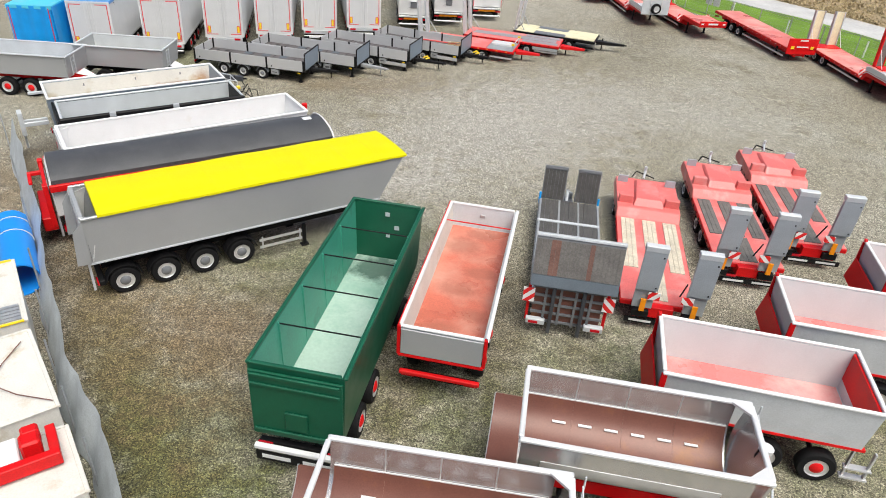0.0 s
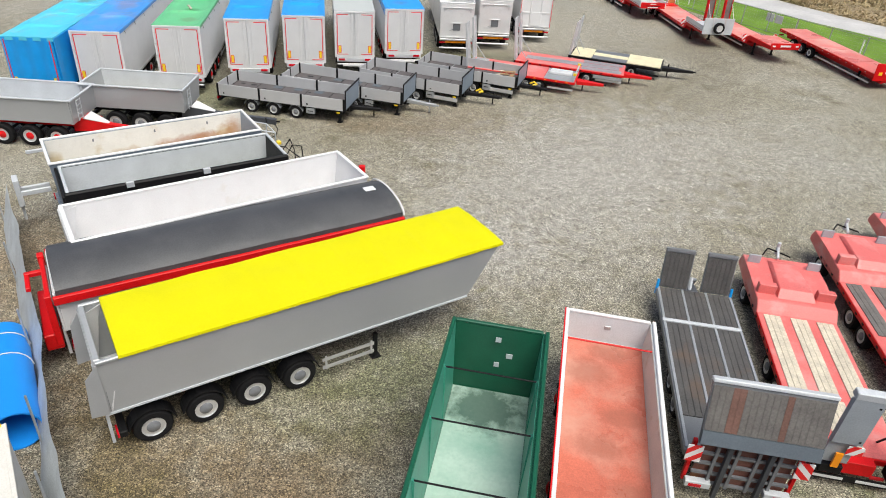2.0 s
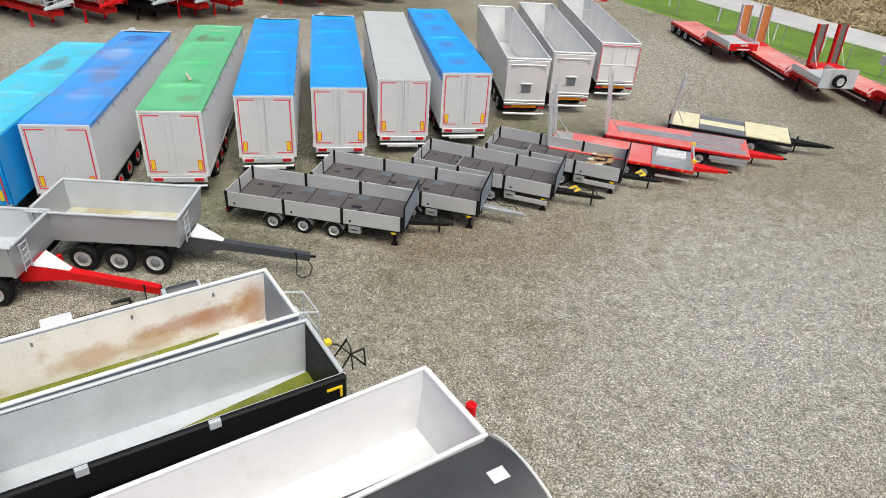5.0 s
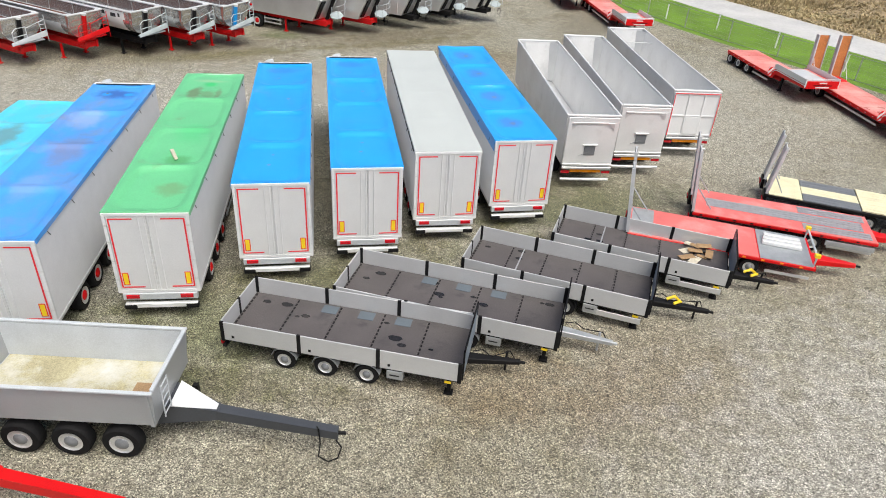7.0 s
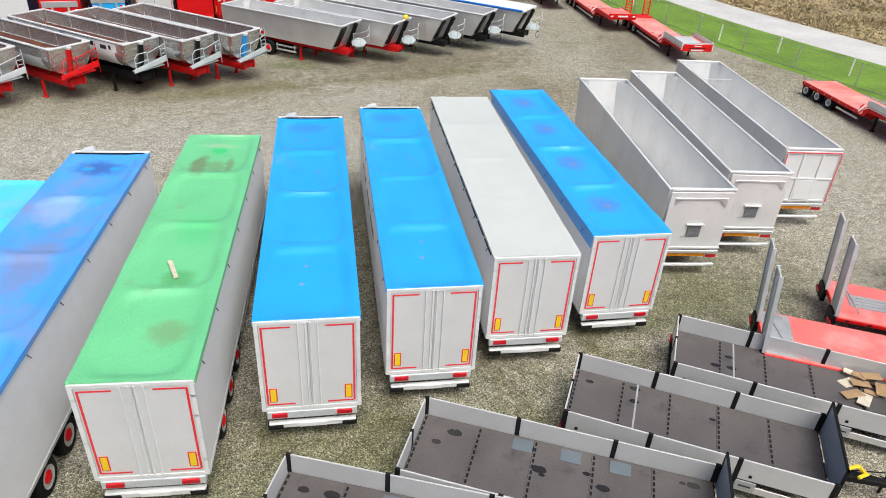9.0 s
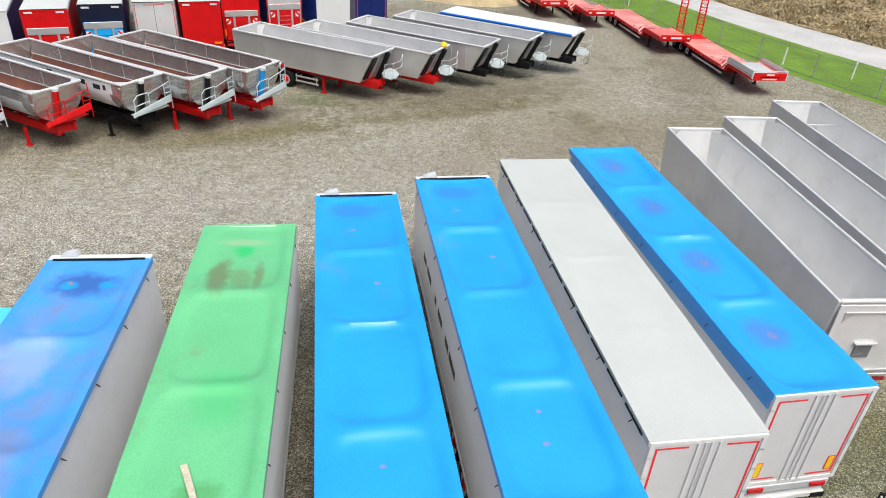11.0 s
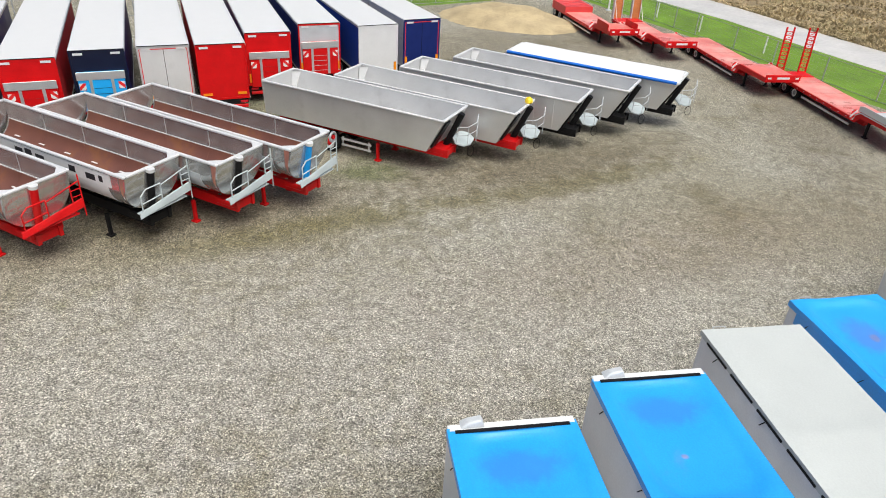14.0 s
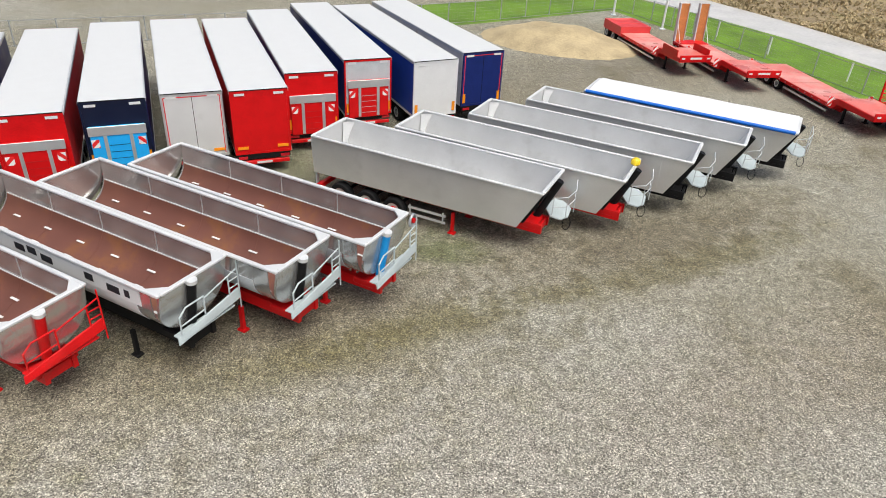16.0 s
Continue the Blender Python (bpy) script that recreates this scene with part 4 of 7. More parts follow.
def wrapped_trailer(x, y, turn):
    """The trailer that is wrapped in turquoise cloth all over."""
    t = thing("wrapped_box_trailer", "box trailer wrapped in bright turquoise tarpaulin all round", "trailer", x, y, turn, "box trailers in a row")
    L, W, H = 12.6, 1.26, 3.8
    for s in (-1, 1):
        bm = bmesh.new()
        pts = []
        for i in range(85):
            xx = L * i / 84
            o = 0.03 * math.sin(xx * 7.5) + 0.015 * noise.noise((xx, s, 0))
            pts.append((xx, s * (W + o)))
        lo = [bm.verts.new((p, q, 1.05)) for p, q in pts]
        hi = [bm.verts.new((p, q, H)) for p, q in pts]
        for i in range(84):
            bm.faces.new((lo[i], lo[i + 1], hi[i + 1], hi[i]))
        part("side_curtain", bm, BRIGHT_BLUE, t, smooth=True)
        make("side_core", BRIGHT_BLUE, t, (0.02, L - 0.02, s * W - 0.1, s * W - 0.06, 1.0, H - 0.03))
    bm = bmesh.new()
    ys = [-W + 2 * W * i / 40 for i in range(41)]
    lo = [bm.verts.new((-0.02 + 0.03 * math.sin(q * 9), q, 1.05)) for q in ys]
    hi = [bm.verts.new((-0.02 + 0.03 * math.sin(q * 9), q, H)) for q in ys]
    for i in range(40):
        bm.faces.new((lo[i], lo[i + 1], hi[i + 1], hi[i]))
    part("rear_curtain", bm, BRIGHT_BLUE, t, smooth=True)
    for s in (-1, 1):
        make("tape", RED_TAPE, t, (-0.07, -0.06, s * 1.15 - 0.025, s * 1.15 + 0.025, 1.15, H - 0.1))
        make("reflector", YELLOW, t, (-0.075, -0.06, s * 1.0 - 0.07, s * 1.0 + 0.07, 1.25, 1.7))
    make("front_wall", BRIGHT_BLUE, t, (L, L + 0.05, -W, W, 1.0, H))
    tarp_sheet(t, -0.02, L + 0.03, W + 0.06, H + 0.04, TURQ, 0.08, 5, 0.2, 9.0)
    make("floor", ALU_DULL, t, (0, L, -W, W, 1.0, 1.05))
    make("bumper", LGREY, t, (-0.06, 0.12, -1.18, 1.18, 0.5, 0.8), bevel=0.02)
    chassis(t, 0.2, L - 0.6, BLACK, 0.7, 1.0)
    axles(t, (2.2, 3.55, 4.9), 1.05, 0.5, 0.36, ALU, RED)
    legs(t, L - 3.2, GREY)


wrapped_trailer(-24.35, 46.1, 94.4)


# ---- open aluminium bulk trailers ----
def bulk_trailer(x, y, turn, ribbed, L=12.9):
    t = thing("bulk_trailer", "tall open-topped aluminium bulk trailer, empty inside", "trailer", x, y, turn, "open bulk trailers")
    bm = bmesh.new()
    tub(bm, 0.15, L - 0.2, 0.0, L, 2.4, 2.54, 1.15, 3.62, 0.07)
    part("body", bm, ALU_DULL, t)
    make("floor_plate", ALU_DULL, t, (0.3, L - 0.4, -1.1, 1.1, 1.225, 1.24))
    bm = bmesh.new()
    for q in ((-0.04, L + 0.04, -1.3, -1.2), (-0.04, L + 0.04, 1.2, 1.3)):
        box(bm, q[0], q[1], q[2], q[3], 3.62, 3.72)
    box(bm, -0.04, 0.09, -1.2, 1.2, 3.62, 3.72)
    box(bm, L - 0.09, L + 0.04, -1.2, 1.2, 3.62, 3.72)
    part("rim", bm, ALU_RIM, t, bevel=0.02)
    for s in (-1, 1):
        bm = bmesh.new()
        hexa(bm, [(L - 0.65, s * 1.19, 1.3), (L - 0.1, s * 0.75, 1.3), (L - 0.08, s * 0.78, 1.3), (L - 0.6, s * 1.2, 1.3), (L - 0.65, s * 1.2, 3.6), (L - 0.1, s * 0.75, 3.6), (L - 0.08, s * 0.78, 3.6), (L - 0.6, s * 1.21, 3.6)])
        part("corner_web", bm, ALU, t)
    if ribbed:
        bm = bmesh.new()
        tube(bm, (L - 2.2, -1.2, 3.3), (L - 2.2, 1.2, 3.3), 0.03, 8)
        part("tie_bar", bm, ALU, t)
    if ribbed:
        d = make("tail_door", WHITE, t, (-0.1, -0.045, -1.24, 1.24, 1.2, 3.6), label="white ribbed rear door with red tape")
        for yy in (-0.42, 0.42, -1.2, 1.2):
            make("rib", WHITE, d, (-0.15, -0.1, yy - 0.04, yy + 0.04, 1.2, 3.6), bevel=0.01)
        for z in (1.3, 2.35, 3.52):
            make("rib", WHITE, d, (-0.14, -0.1, -1.2, 1.2, z - 0.04, z + 0.04), bevel=0.01)
        make("panel", WHITE, d, (-0.16, -0.14, -0.38, 0.38, 1.35, 2.3), bevel=0.01)
        make("tape", RED_TAPE, d, (-0.165, -0.15, -1.22, 1.22, 3.54, 3.58))
        for s in (-1, 1):
            make("tape", RED_TAPE, d, (-0.165, -0.15, s * 1.21 - 0.02, s * 1.21 + 0.02, 1.25, 3.5))
    else:
        d = make("tail_door", ALU_DULL, t, (-0.09, -0.045, -1.2, 1.2, 1.2, 3.6), label="dull aluminium tail door with grain hatch", bevel=0.01)
        make("rib", ALU, d, (-0.14, -0.09, -1.22, 1.22, 1.2, 1.3), bevel=0.01)
        make("rib", ALU, d, (-0.13, -0.09, -1.0, 1.0, 3.3, 3.38), bevel=0.01)
        h = make("grain_hatch", GREY, d, (-0.13, -0.09, -0.26, 0.26, 1.75, 2.25), bevel=0.01)
        make("hood", ALU, h, (-0.2, -0.09, -0.34, 0.34, 2.25, 2.31), bevel=0.01)
        bm = bmesh.new()
        tube(bm, (-0.16, 0.5, 1.75), (-0.16, 0.0, 1.95), 0.012, 6)
        part("lever", bm, GREY, h)
        for s in (-1, 1):
            bm = bmesh.new()
            slab(bm, [(0, 0), (0, 0.3), (0.3, 0.3)], 0, 0.03)
            o = part("gusset", bm, ALU, d)
            o.matrix_basis = pose(-0.1, s * 1.0, 3.0, 0, 0, 90 if s < 0 else -90)
    make("bumper", ALU, t, (-0.15, 0.0, -1.2, 1.2, 1.02, 1.15), bevel=0.02)
    make("marker_board", ORANGE, t, (-0.02, 0.0, -0.75, 0.75, 0.82, 0.98), label="long orange rear reflector board")
    tail_lamps(t, -0.02, 1.0, 0.86)
    make("under_run_bar", ALU, t, (-0.12, 0.02, -1.2, 1.2, 0.42, 0.53), bevel=0.02)
    make("lettering_bar", WHITE, t, (-0.13, -0.125, -0.9, 0.9, 0.45, 0.5))
    chassis(t, 0.2, L - 0.6, BLACK, 0.72, 1.15)
    axles(t, (1.9, 3.25, 4.6), 1.05, 0.5, 0.36, ALU)
    legs(t, L - 3.0, GREY)


bulk_trailer(-1.86, 61.4, 96.0, False)
bulk_trailer(1.0, 63.25, 94.8, False)
bulk_trailer(4.34, 66.05, 94.8, True)


# ---- dropside trailers ----
def dropside(x, y, turn, L, n_ax, tip, grey_bar, seed):
    t = thing("dropside_trailer", f"flat dropside trailer with aluminium boards, dark floor and {'three' if n_ax == 3 else 'two'} axles", "trailer", x, y, turn, "dropside trailers in a row")
    W, zf, zt = 1.25, 0.86, 1.46
    bm = bmesh.new()
    box(bm, 0.02, L - 0.02, -W + 0.02, W - 0.02, zf - 0.12, zf - 0.005)
    part("deck_frame", bm, BLACK, t)
    n = 5
    for k in range(n):
        x0 = 0.05 + (L - 0.1) * k / n
        fp = make("floor_panel", PLY, t, (x0 + 0.004, x0 + (L - 0.1) / n - 0.004, -W + 0.04, W - 0.04, zf - 0.004, zf + 0.014 + 0.002 * (k % 2)))
        for q in range(12):
            yy = -1.08 + q * 0.19
            make("lashing_slot", BLACK, fp, (x0 + 0.03, x0 + 0.085, yy, yy + 0.12, zf + 0.014, zf + 0.021))
    rr = random.Random(seed)
    m = 3
    for s in (-1, 1):
        for k in range(m):
            x0, x1 = 0.06 + (L - 0.12) * k / m, 0.06 + (L - 0.12) * (k + 1) / m
            b = make("side_board", ALU_BOARD, t, (x0 + 0.06, x1 - 0.06, s * W - 0.02, s * W + 0.02, zf - 0.06, zt), label="ribbed aluminium drop side board", bevel=0.006)
            make("latch", BLACK, b, (x0 + 0.3, x0 + 0.38, s * (W + 0.022) - 0.006, s * (W + 0.022) + 0.006, zf + 0.05, zf + 0.14))
        for k in range(m + 1):
            xk = 0.06 + (L - 0.12) * k / m
            make("post", BLACK, t, (xk - 0.06, xk + 0.06, s * W - 0.035, s * W + 0.035, zf - 0.12, zt + 0.02), bevel=0.01)
    make("tail_board", ALU_BOARD, t, (0.0, 0.04, -W + 0.07, W - 0.07, zf - 0.05, zt), bevel=0.006)
    make("post", BLACK, t, (-0.02, 0.06, -0.05, 0.05, zf - 0.1, zt + 0.01), bevel=0.008)
    hb = make("bulkhead", BLACK, t, (L + 0.0, L + 0.05, -W, -W + 0.08, zf, 1.95), (L + 0.0, L + 0.05, W - 0.08, W, zf, 1.95), (L, L + 0.05, -W, W, 1.88, 1.95), label="black front bulkhead with a slate grey sheet")
    bm = bmesh.new()
    box(bm, L + 0.01, L + 0.03, -W + 0.08, W - 0.08, zf, 1.88)
    part("bulkhead_panel", bm, BLUEGREY, hb)
    chassis(t, 0.1, L, BLACK, 0.52, 0.74, 0.4)
    r = 0.37
    xs = [L * 0.31 - 0.33 + 1.31 * k for k in range(3)] if n_ax == 3 else [L * 0.4, L * 0.4 + 1.2]
    axles(t, xs, 1.07, r, 0.3, ALU)
    for xx in xs:
        for s in (-1, 1):
            mudguard(t, xx, s * 1.1, r, 0.3, ZINC if n_ax == 3 else BLACK, 0.3)
    for s in (-1, 1):
        bx = make("tool_box", ZINC, t, (xs[-1] + 0.62, xs[-1] + 1.12, s * 1.12 - 0.12, s * 1.12 + 0.12, 0.4, 0.72), label="galvanised tool box", bevel=0.015)
        make("lettering_bar", INK, bx, (xs[-1] + 0.72, xs[-1] + 1.02, s * 1.243 - 0.002, s * 1.243 + 0.002, 0.53, 0.58))
        if n_ax == 2:
            make("under_ride_guard", ALU, t, (xs[-1] + 0.65, L - 0.2, s * 1.2 - 0.02, s * 1.2 + 0.02, 0.35, 0.58), bevel=0.01)
        make("marker", YELLOW, t, (L - 0.5, L - 0.3, s * 1.215 - 0.01, s * 1.215 + 0.01, 0.62, 0.7))
        make("corner_lamp", LAMP_RED, t, (-0.06, -0.0, s * 1.05 - 0.15, s * 1.05 + 0.15, 0.55, 0.68))
        bm = bmesh.new()
        box(bm, L - 0.45, L - 0.33, s * 0.95 - 0.05, s * 0.95 + 0.05, 0.08, 0.74)
        box(bm, L - 0.52, L - 0.26, s * 0.95 - 0.12, s * 0.95 + 0.12, 0.02, 0.08)
        part("support_leg", bm, BLACK, t)
    make("rear_beam", BLACK, t, (-0.05, 0.1, -1.2, 1.2, 0.42, 0.56), bevel=0.02)
    d = ZINC if grey_bar else BLACK
    bm = bmesh.new()
    ty = tip[1]
    hexa(bm, [(L - 0.5, -0.2, 0.5), (tip[0] - 0.15, ty - 0.07, 0.5), (tip[0] - 0.15, ty + 0.07, 0.5), (L - 0.5, 0.2, 0.5), (L - 0.5, -0.2, 0.74), (tip[0] - 0.15, ty - 0.07, 0.64), (tip[0] - 0.15, ty + 0.07, 0.64), (L - 0.5, 0.2, 0.74)])
    db = part("drawbar", bm, d, t, bevel=0.015)
    bm = bmesh.new()
    tube(bm, (tip[0] - 0.16, ty, 0.57), (tip[0], ty, 0.57), 0.05, 8)
    tube(bm, (tip[0] - 0.6, ty + 0.12, 0.06), (tip[0] - 0.6, ty + 0.12, 0.8), 0.04, 8)
    part("coupling", bm, d, db)
    bm = bmesh.new()
    pts = [(L + 0.1, 0.2, 0.8), (L + 0.4, 0.28, 0.86), (L + 0.7, 0.2, 0.72), (tip[0] - 0.5, ty + 0.15, 0.8), (tip[0] - 0.3, ty + 0.3, 0.35), (tip[0] - 0.7, ty + 0.2, 0.55)]
    line(bm, pts, 0.018, 5)
    part("air_hose", bm, BLACK, db)
    if n_ax == 2:
        bm = bmesh.new()
        line(bm, [(L + 0.55, 0.1, 0.8), (L + 0.8, 0.2, 0.92), (L + 1.0, 0.05, 0.85), (L + 0.8, -0.1, 0.8)], 0.05, 6)
        part("coiled_cable", bm, YELLOW, db)
    # lids and wet blots on the floor
    for k in range(3 if n_ax == 3 else 0):
        xk = L * (0.33 + 0.165 * k)
        make("floor_hatch", EDGE_PLATE, t, (xk, xk + 0.52, 0.72, 1.12, zf + 0.02, zf + 0.03))
    for k in range(9 if n_ax == 3 else 4):
        bm = bmesh.new()
        cx, cy, q = rr.uniform(0.4, L - 0.5), rr.uniform(-0.2, 1.0), rr.uniform(0.08, 0.24)
        ring = [bm.verts.new((cx + q * (1 + 0.35 * noise.noise((a * 0.9, seed, k))) * math.cos(a * math.tau / 14), cy + 0.6 * q * (1 + 0.35 * noise.noise((a * 0.9, k, seed))) * math.sin(a * math.tau / 14), zf + 0.0185)) for a in range(14)]
        bm.faces.new(ring)
        part("wet_blot", bm, PUDDLE, t)
    if n_ax == 2:
        make("floor_strip", ZINC, t, (L * 0.27, L * 0.27 + 0.05, -W + 0.05, W - 0.05, zf + 0.017, zf + 0.024))
    return t


dropside(-15.02, 48.88, -10.3, 7.5, 3, (9.25, 0.35), False, 1)
dropside(-11.86, 51.06, -13.9, 7.55, 3, (9.4, -0.05), True, 2)
dropside(-7.5, 53.25, -17.6, 6.7, 2, (8.9, 0.25), False, 3)
dropside(-3.97, 55.45, -18.5, 6.7, 2, (8.55, 0.2), False, 4)
litter = thing("cardboard_scraps", "torn brown cardboard and wood scraps on the trailer floor", "cardboard", 1.4, 54.05, -18, z=0.882)
rs = random.Random(8)
for k in range(9):
    bm = bmesh.new()
    a, q = rs.uniform(0, 3), rs.uniform(0.15, 0.35)
    box(bm, -q, q, -q * 0.5, q * 0.5, 0, 0.015)
    o = part("scrap", bm, CARD if k % 3 else WOOD_PALE, litter)
    o.matrix_basis = pose(rs.uniform(-0.5, 0.5), rs.uniform(-0.6, 0.7), 0.01 + 0.02 * k, rs.uniform(-4, 4), rs.uniform(-4, 4), math.degrees(a))


# ---- machine trailers with upright ramps ----
def ramp_plate(parent, x, y, wide, high, lean, material, edge, z=0.9, thick=0.12, stays=True):
    """A loading ramp folded up: a tread with side rails, leaning by lean degrees."""
    bm = bmesh.new()
    box(bm, -thick / 2, thick / 2, -wide / 2, -wide / 2 + 0.05, 0, high)
    box(bm, -thick / 2, thick / 2, wide / 2 - 0.05, wide / 2, 0, high)
    for k in range(int(high / 0.3) + 1):
        z0 = min(k * 0.3, high - 0.06)
        box(bm, -0.018, 0.018, -wide / 2 + 0.05, wide / 2 - 0.05, z0, z0 + 0.06)
    r = part("ramp", bm, edge, parent, "folded-up loading ramp")
    r.matrix_basis = pose(x, y, z, 0, lean, 0)
    make("tread", material, r, (-0.02, 0.02, -wide / 2 + 0.05, wide / 2 - 0.05, 0.05, high - 0.03))
    if stays:
        bm = bmesh.new()
        tube(bm, (0.02, 0, high * 0.4), (0.75, 0, 0.0), 0.03, 6)
        part("gas_strut", bm, ZINC, r)
    return r


def machine_trailer(x, y, turn, L, style, tip):
    words = {"red": "red machine trailer with worn deck", "strip": "red machine trailer with galvanised deck strips", "wood": "dark machine trailer with pale plank deck"}[style]
    t = thing("machine_trailer", words + " and tall upright ramps", "trailer", x, y, turn, "machine trailers")
    W, z = 1.25, 0.92
    frame_mat = BLACK if style == "wood" else RED
    make("deck_frame", frame_mat, t, (0, L, -W, W, z - 0.16, z - 0.02), bevel=0.015)
    if style == "wood":
        for k in range(9):
            y0 = -W + 0.06 + k * 0.265
            each("plank", CREAM, t, [(0.1, L * 0.24, y0, y0 + 0.255, z - 0.02, z + 0.02)])
            each("plank", CREAM if k in (3, 4, 5) else GREY, t, [(L * 0.245, L * 0.62, y0, y0 + 0.255, z - 0.02, z + 0.02)])
            each("plank", CREAM, t, [(L * 0.625, L - 0.1, y0, y0 + 0.255, z + 0.0, z + 0.06)])
    elif style == "strip":
        make("deck_plate", RED_DECK, t, (0.03, L - 0.03, -W + 0.03, W - 0.03, z - 0.02, z + 0.005))
        for yy in (-0.3, -0.1, 0.1, 0.3):
            make("deck_strip", ZINC, t, (0.6, L - 0.4, yy - 0.085, yy + 0.085, z + 0.005, z + 0.03))
        for yy in (-1.0, -0.8, -0.6, 0.6, 0.8, 1.0):
            make("deck_strip", ZINC, t, (L - 2.9, L - 0.2, yy - 0.08, yy + 0.08, z + 0.005, z + 0.03))
        make("side_bar", ZINC, t, (L - 2.0, L - 0.1, -W - 0.1, -W - 0.02, z - 0.42, z - 0.22))
    else:
        make("deck_plate", RED_DECK, t, (0.03, L - 2.1, -W + 0.03, W - 0.03, z - 0.02, z + 0.005))
        make("front_deck", ZINC, t, (L - 2.05, L - 0.1, -W + 0.05, W - 0.05, z - 0.02, z + 0.003))
        make("worn_plate", ZINC, t, (0.1, 1.0, -W + 0.1, W - 0.1, z + 0.005, z + 0.012))
        bm = bmesh.new()
        for k in range(3):
            box(bm, L - 1.9 + 0.05 * k, L - 0.4, -0.1 + 0.3 * k, 0.12 + 0.3 * k, z + 0.02, z + 0.16)
        part("stowed_beam", bm, ALU_DULL, t, bevel=0.01)
        bm = bmesh.new()
        line(bm, [(L - 0.1, -W + 0.1, z), (L - 0.1, -W + 0.1, z + 0.45), (L - 0.1, W - 0.1, z + 0.45), (L - 0.1, W - 0.1, z)], 0.03)
        part("head_rail", bm, LGREY, t)
        for s in (-1, 1):
            make("warning_cap", YELLOW, t, (L - 0.2, L, s * (W - 0.1) - 0.08, s * (W - 0.1) + 0.08, z + 0.42, z + 0.55))
    for k in range(int(L / 0.7)):
        for s in (-1, 1):
            make("side_marker", ORANGE if style == "red" else BLACK, t, (0.3 + k * 0.7, 0.42 + k * 0.7, s * W - 0.012, s * W + 0.012, z - 0.11, z - 0.05))
    xs = (L * 0.55, L * 0.55 + 0.9)
    axles(t, xs, 1.02, 0.37, 0.28, ALU)
    for s in (-1, 1):
        make("under_ride_guard", ALU if style != "wood" else BLACK, t, (xs[1] + 0.6, L - 0.1, s * 1.15 - 0.02, s * 1.15 + 0.02, 0.3, 0.42))
        ramp_plate(t, 0.0, s * 0.85, 0.72, 2.8 if style != "wood" else 2.35, -6 if style != "wood" else 6, RAMP_ZINC, RAMP_ZINC, z)
        make("hinge_post", BLACK, t, (-0.1, 0.05, s * 0.85 - 0.35, s * 0.85 + 0.35, 0.4, z - 0.02))
    chassis(t, 0.2, L - 0.1, frame_mat, 0.5, 0.76, 0.4)
    tail_lamps(t, -0.1, 1.05, 0.6)
    bm = bmesh.new()
    hexa(bm, [(L, -0.3, 0.5), (tip[0] - 0.1, tip[1] - 0.07, 0.52), (tip[0] - 0.1, tip[1] + 0.07, 0.52), (L, 0.3, 0.5), (L, -0.3, 0.78), (tip[0] - 0.1, tip[1] - 0.07, 0.68), (tip[0] - 0.1, tip[1] + 0.07, 0.68), (L, 0.3, 0.78)])
    db = part("drawbar", bm, frame_mat, t, bevel=0.015)
    bm = bmesh.new()
    tube(bm, (tip[0] - 0.12, tip[1], 0.6), (tip[0] + 0.08, tip[1], 0.6), 0.05, 8)
    tube(bm, (L + 0.4, 0.25, 0.02), (L + 0.4, 0.25, 0.95), 0.045, 8)
    part("jack", bm, BLACK, db)


machine_trailer(-0.72, 56.75, -15.6, 7.2, "red", (9.05, 0.15))
machine_trailer(2.62, 58.95, -15.0, 7.45, "strip", (9.4, 0.1))
machine_trailer(6.8, 61.15, -18.6, 6.5, "wood", (8.75, 0.35))


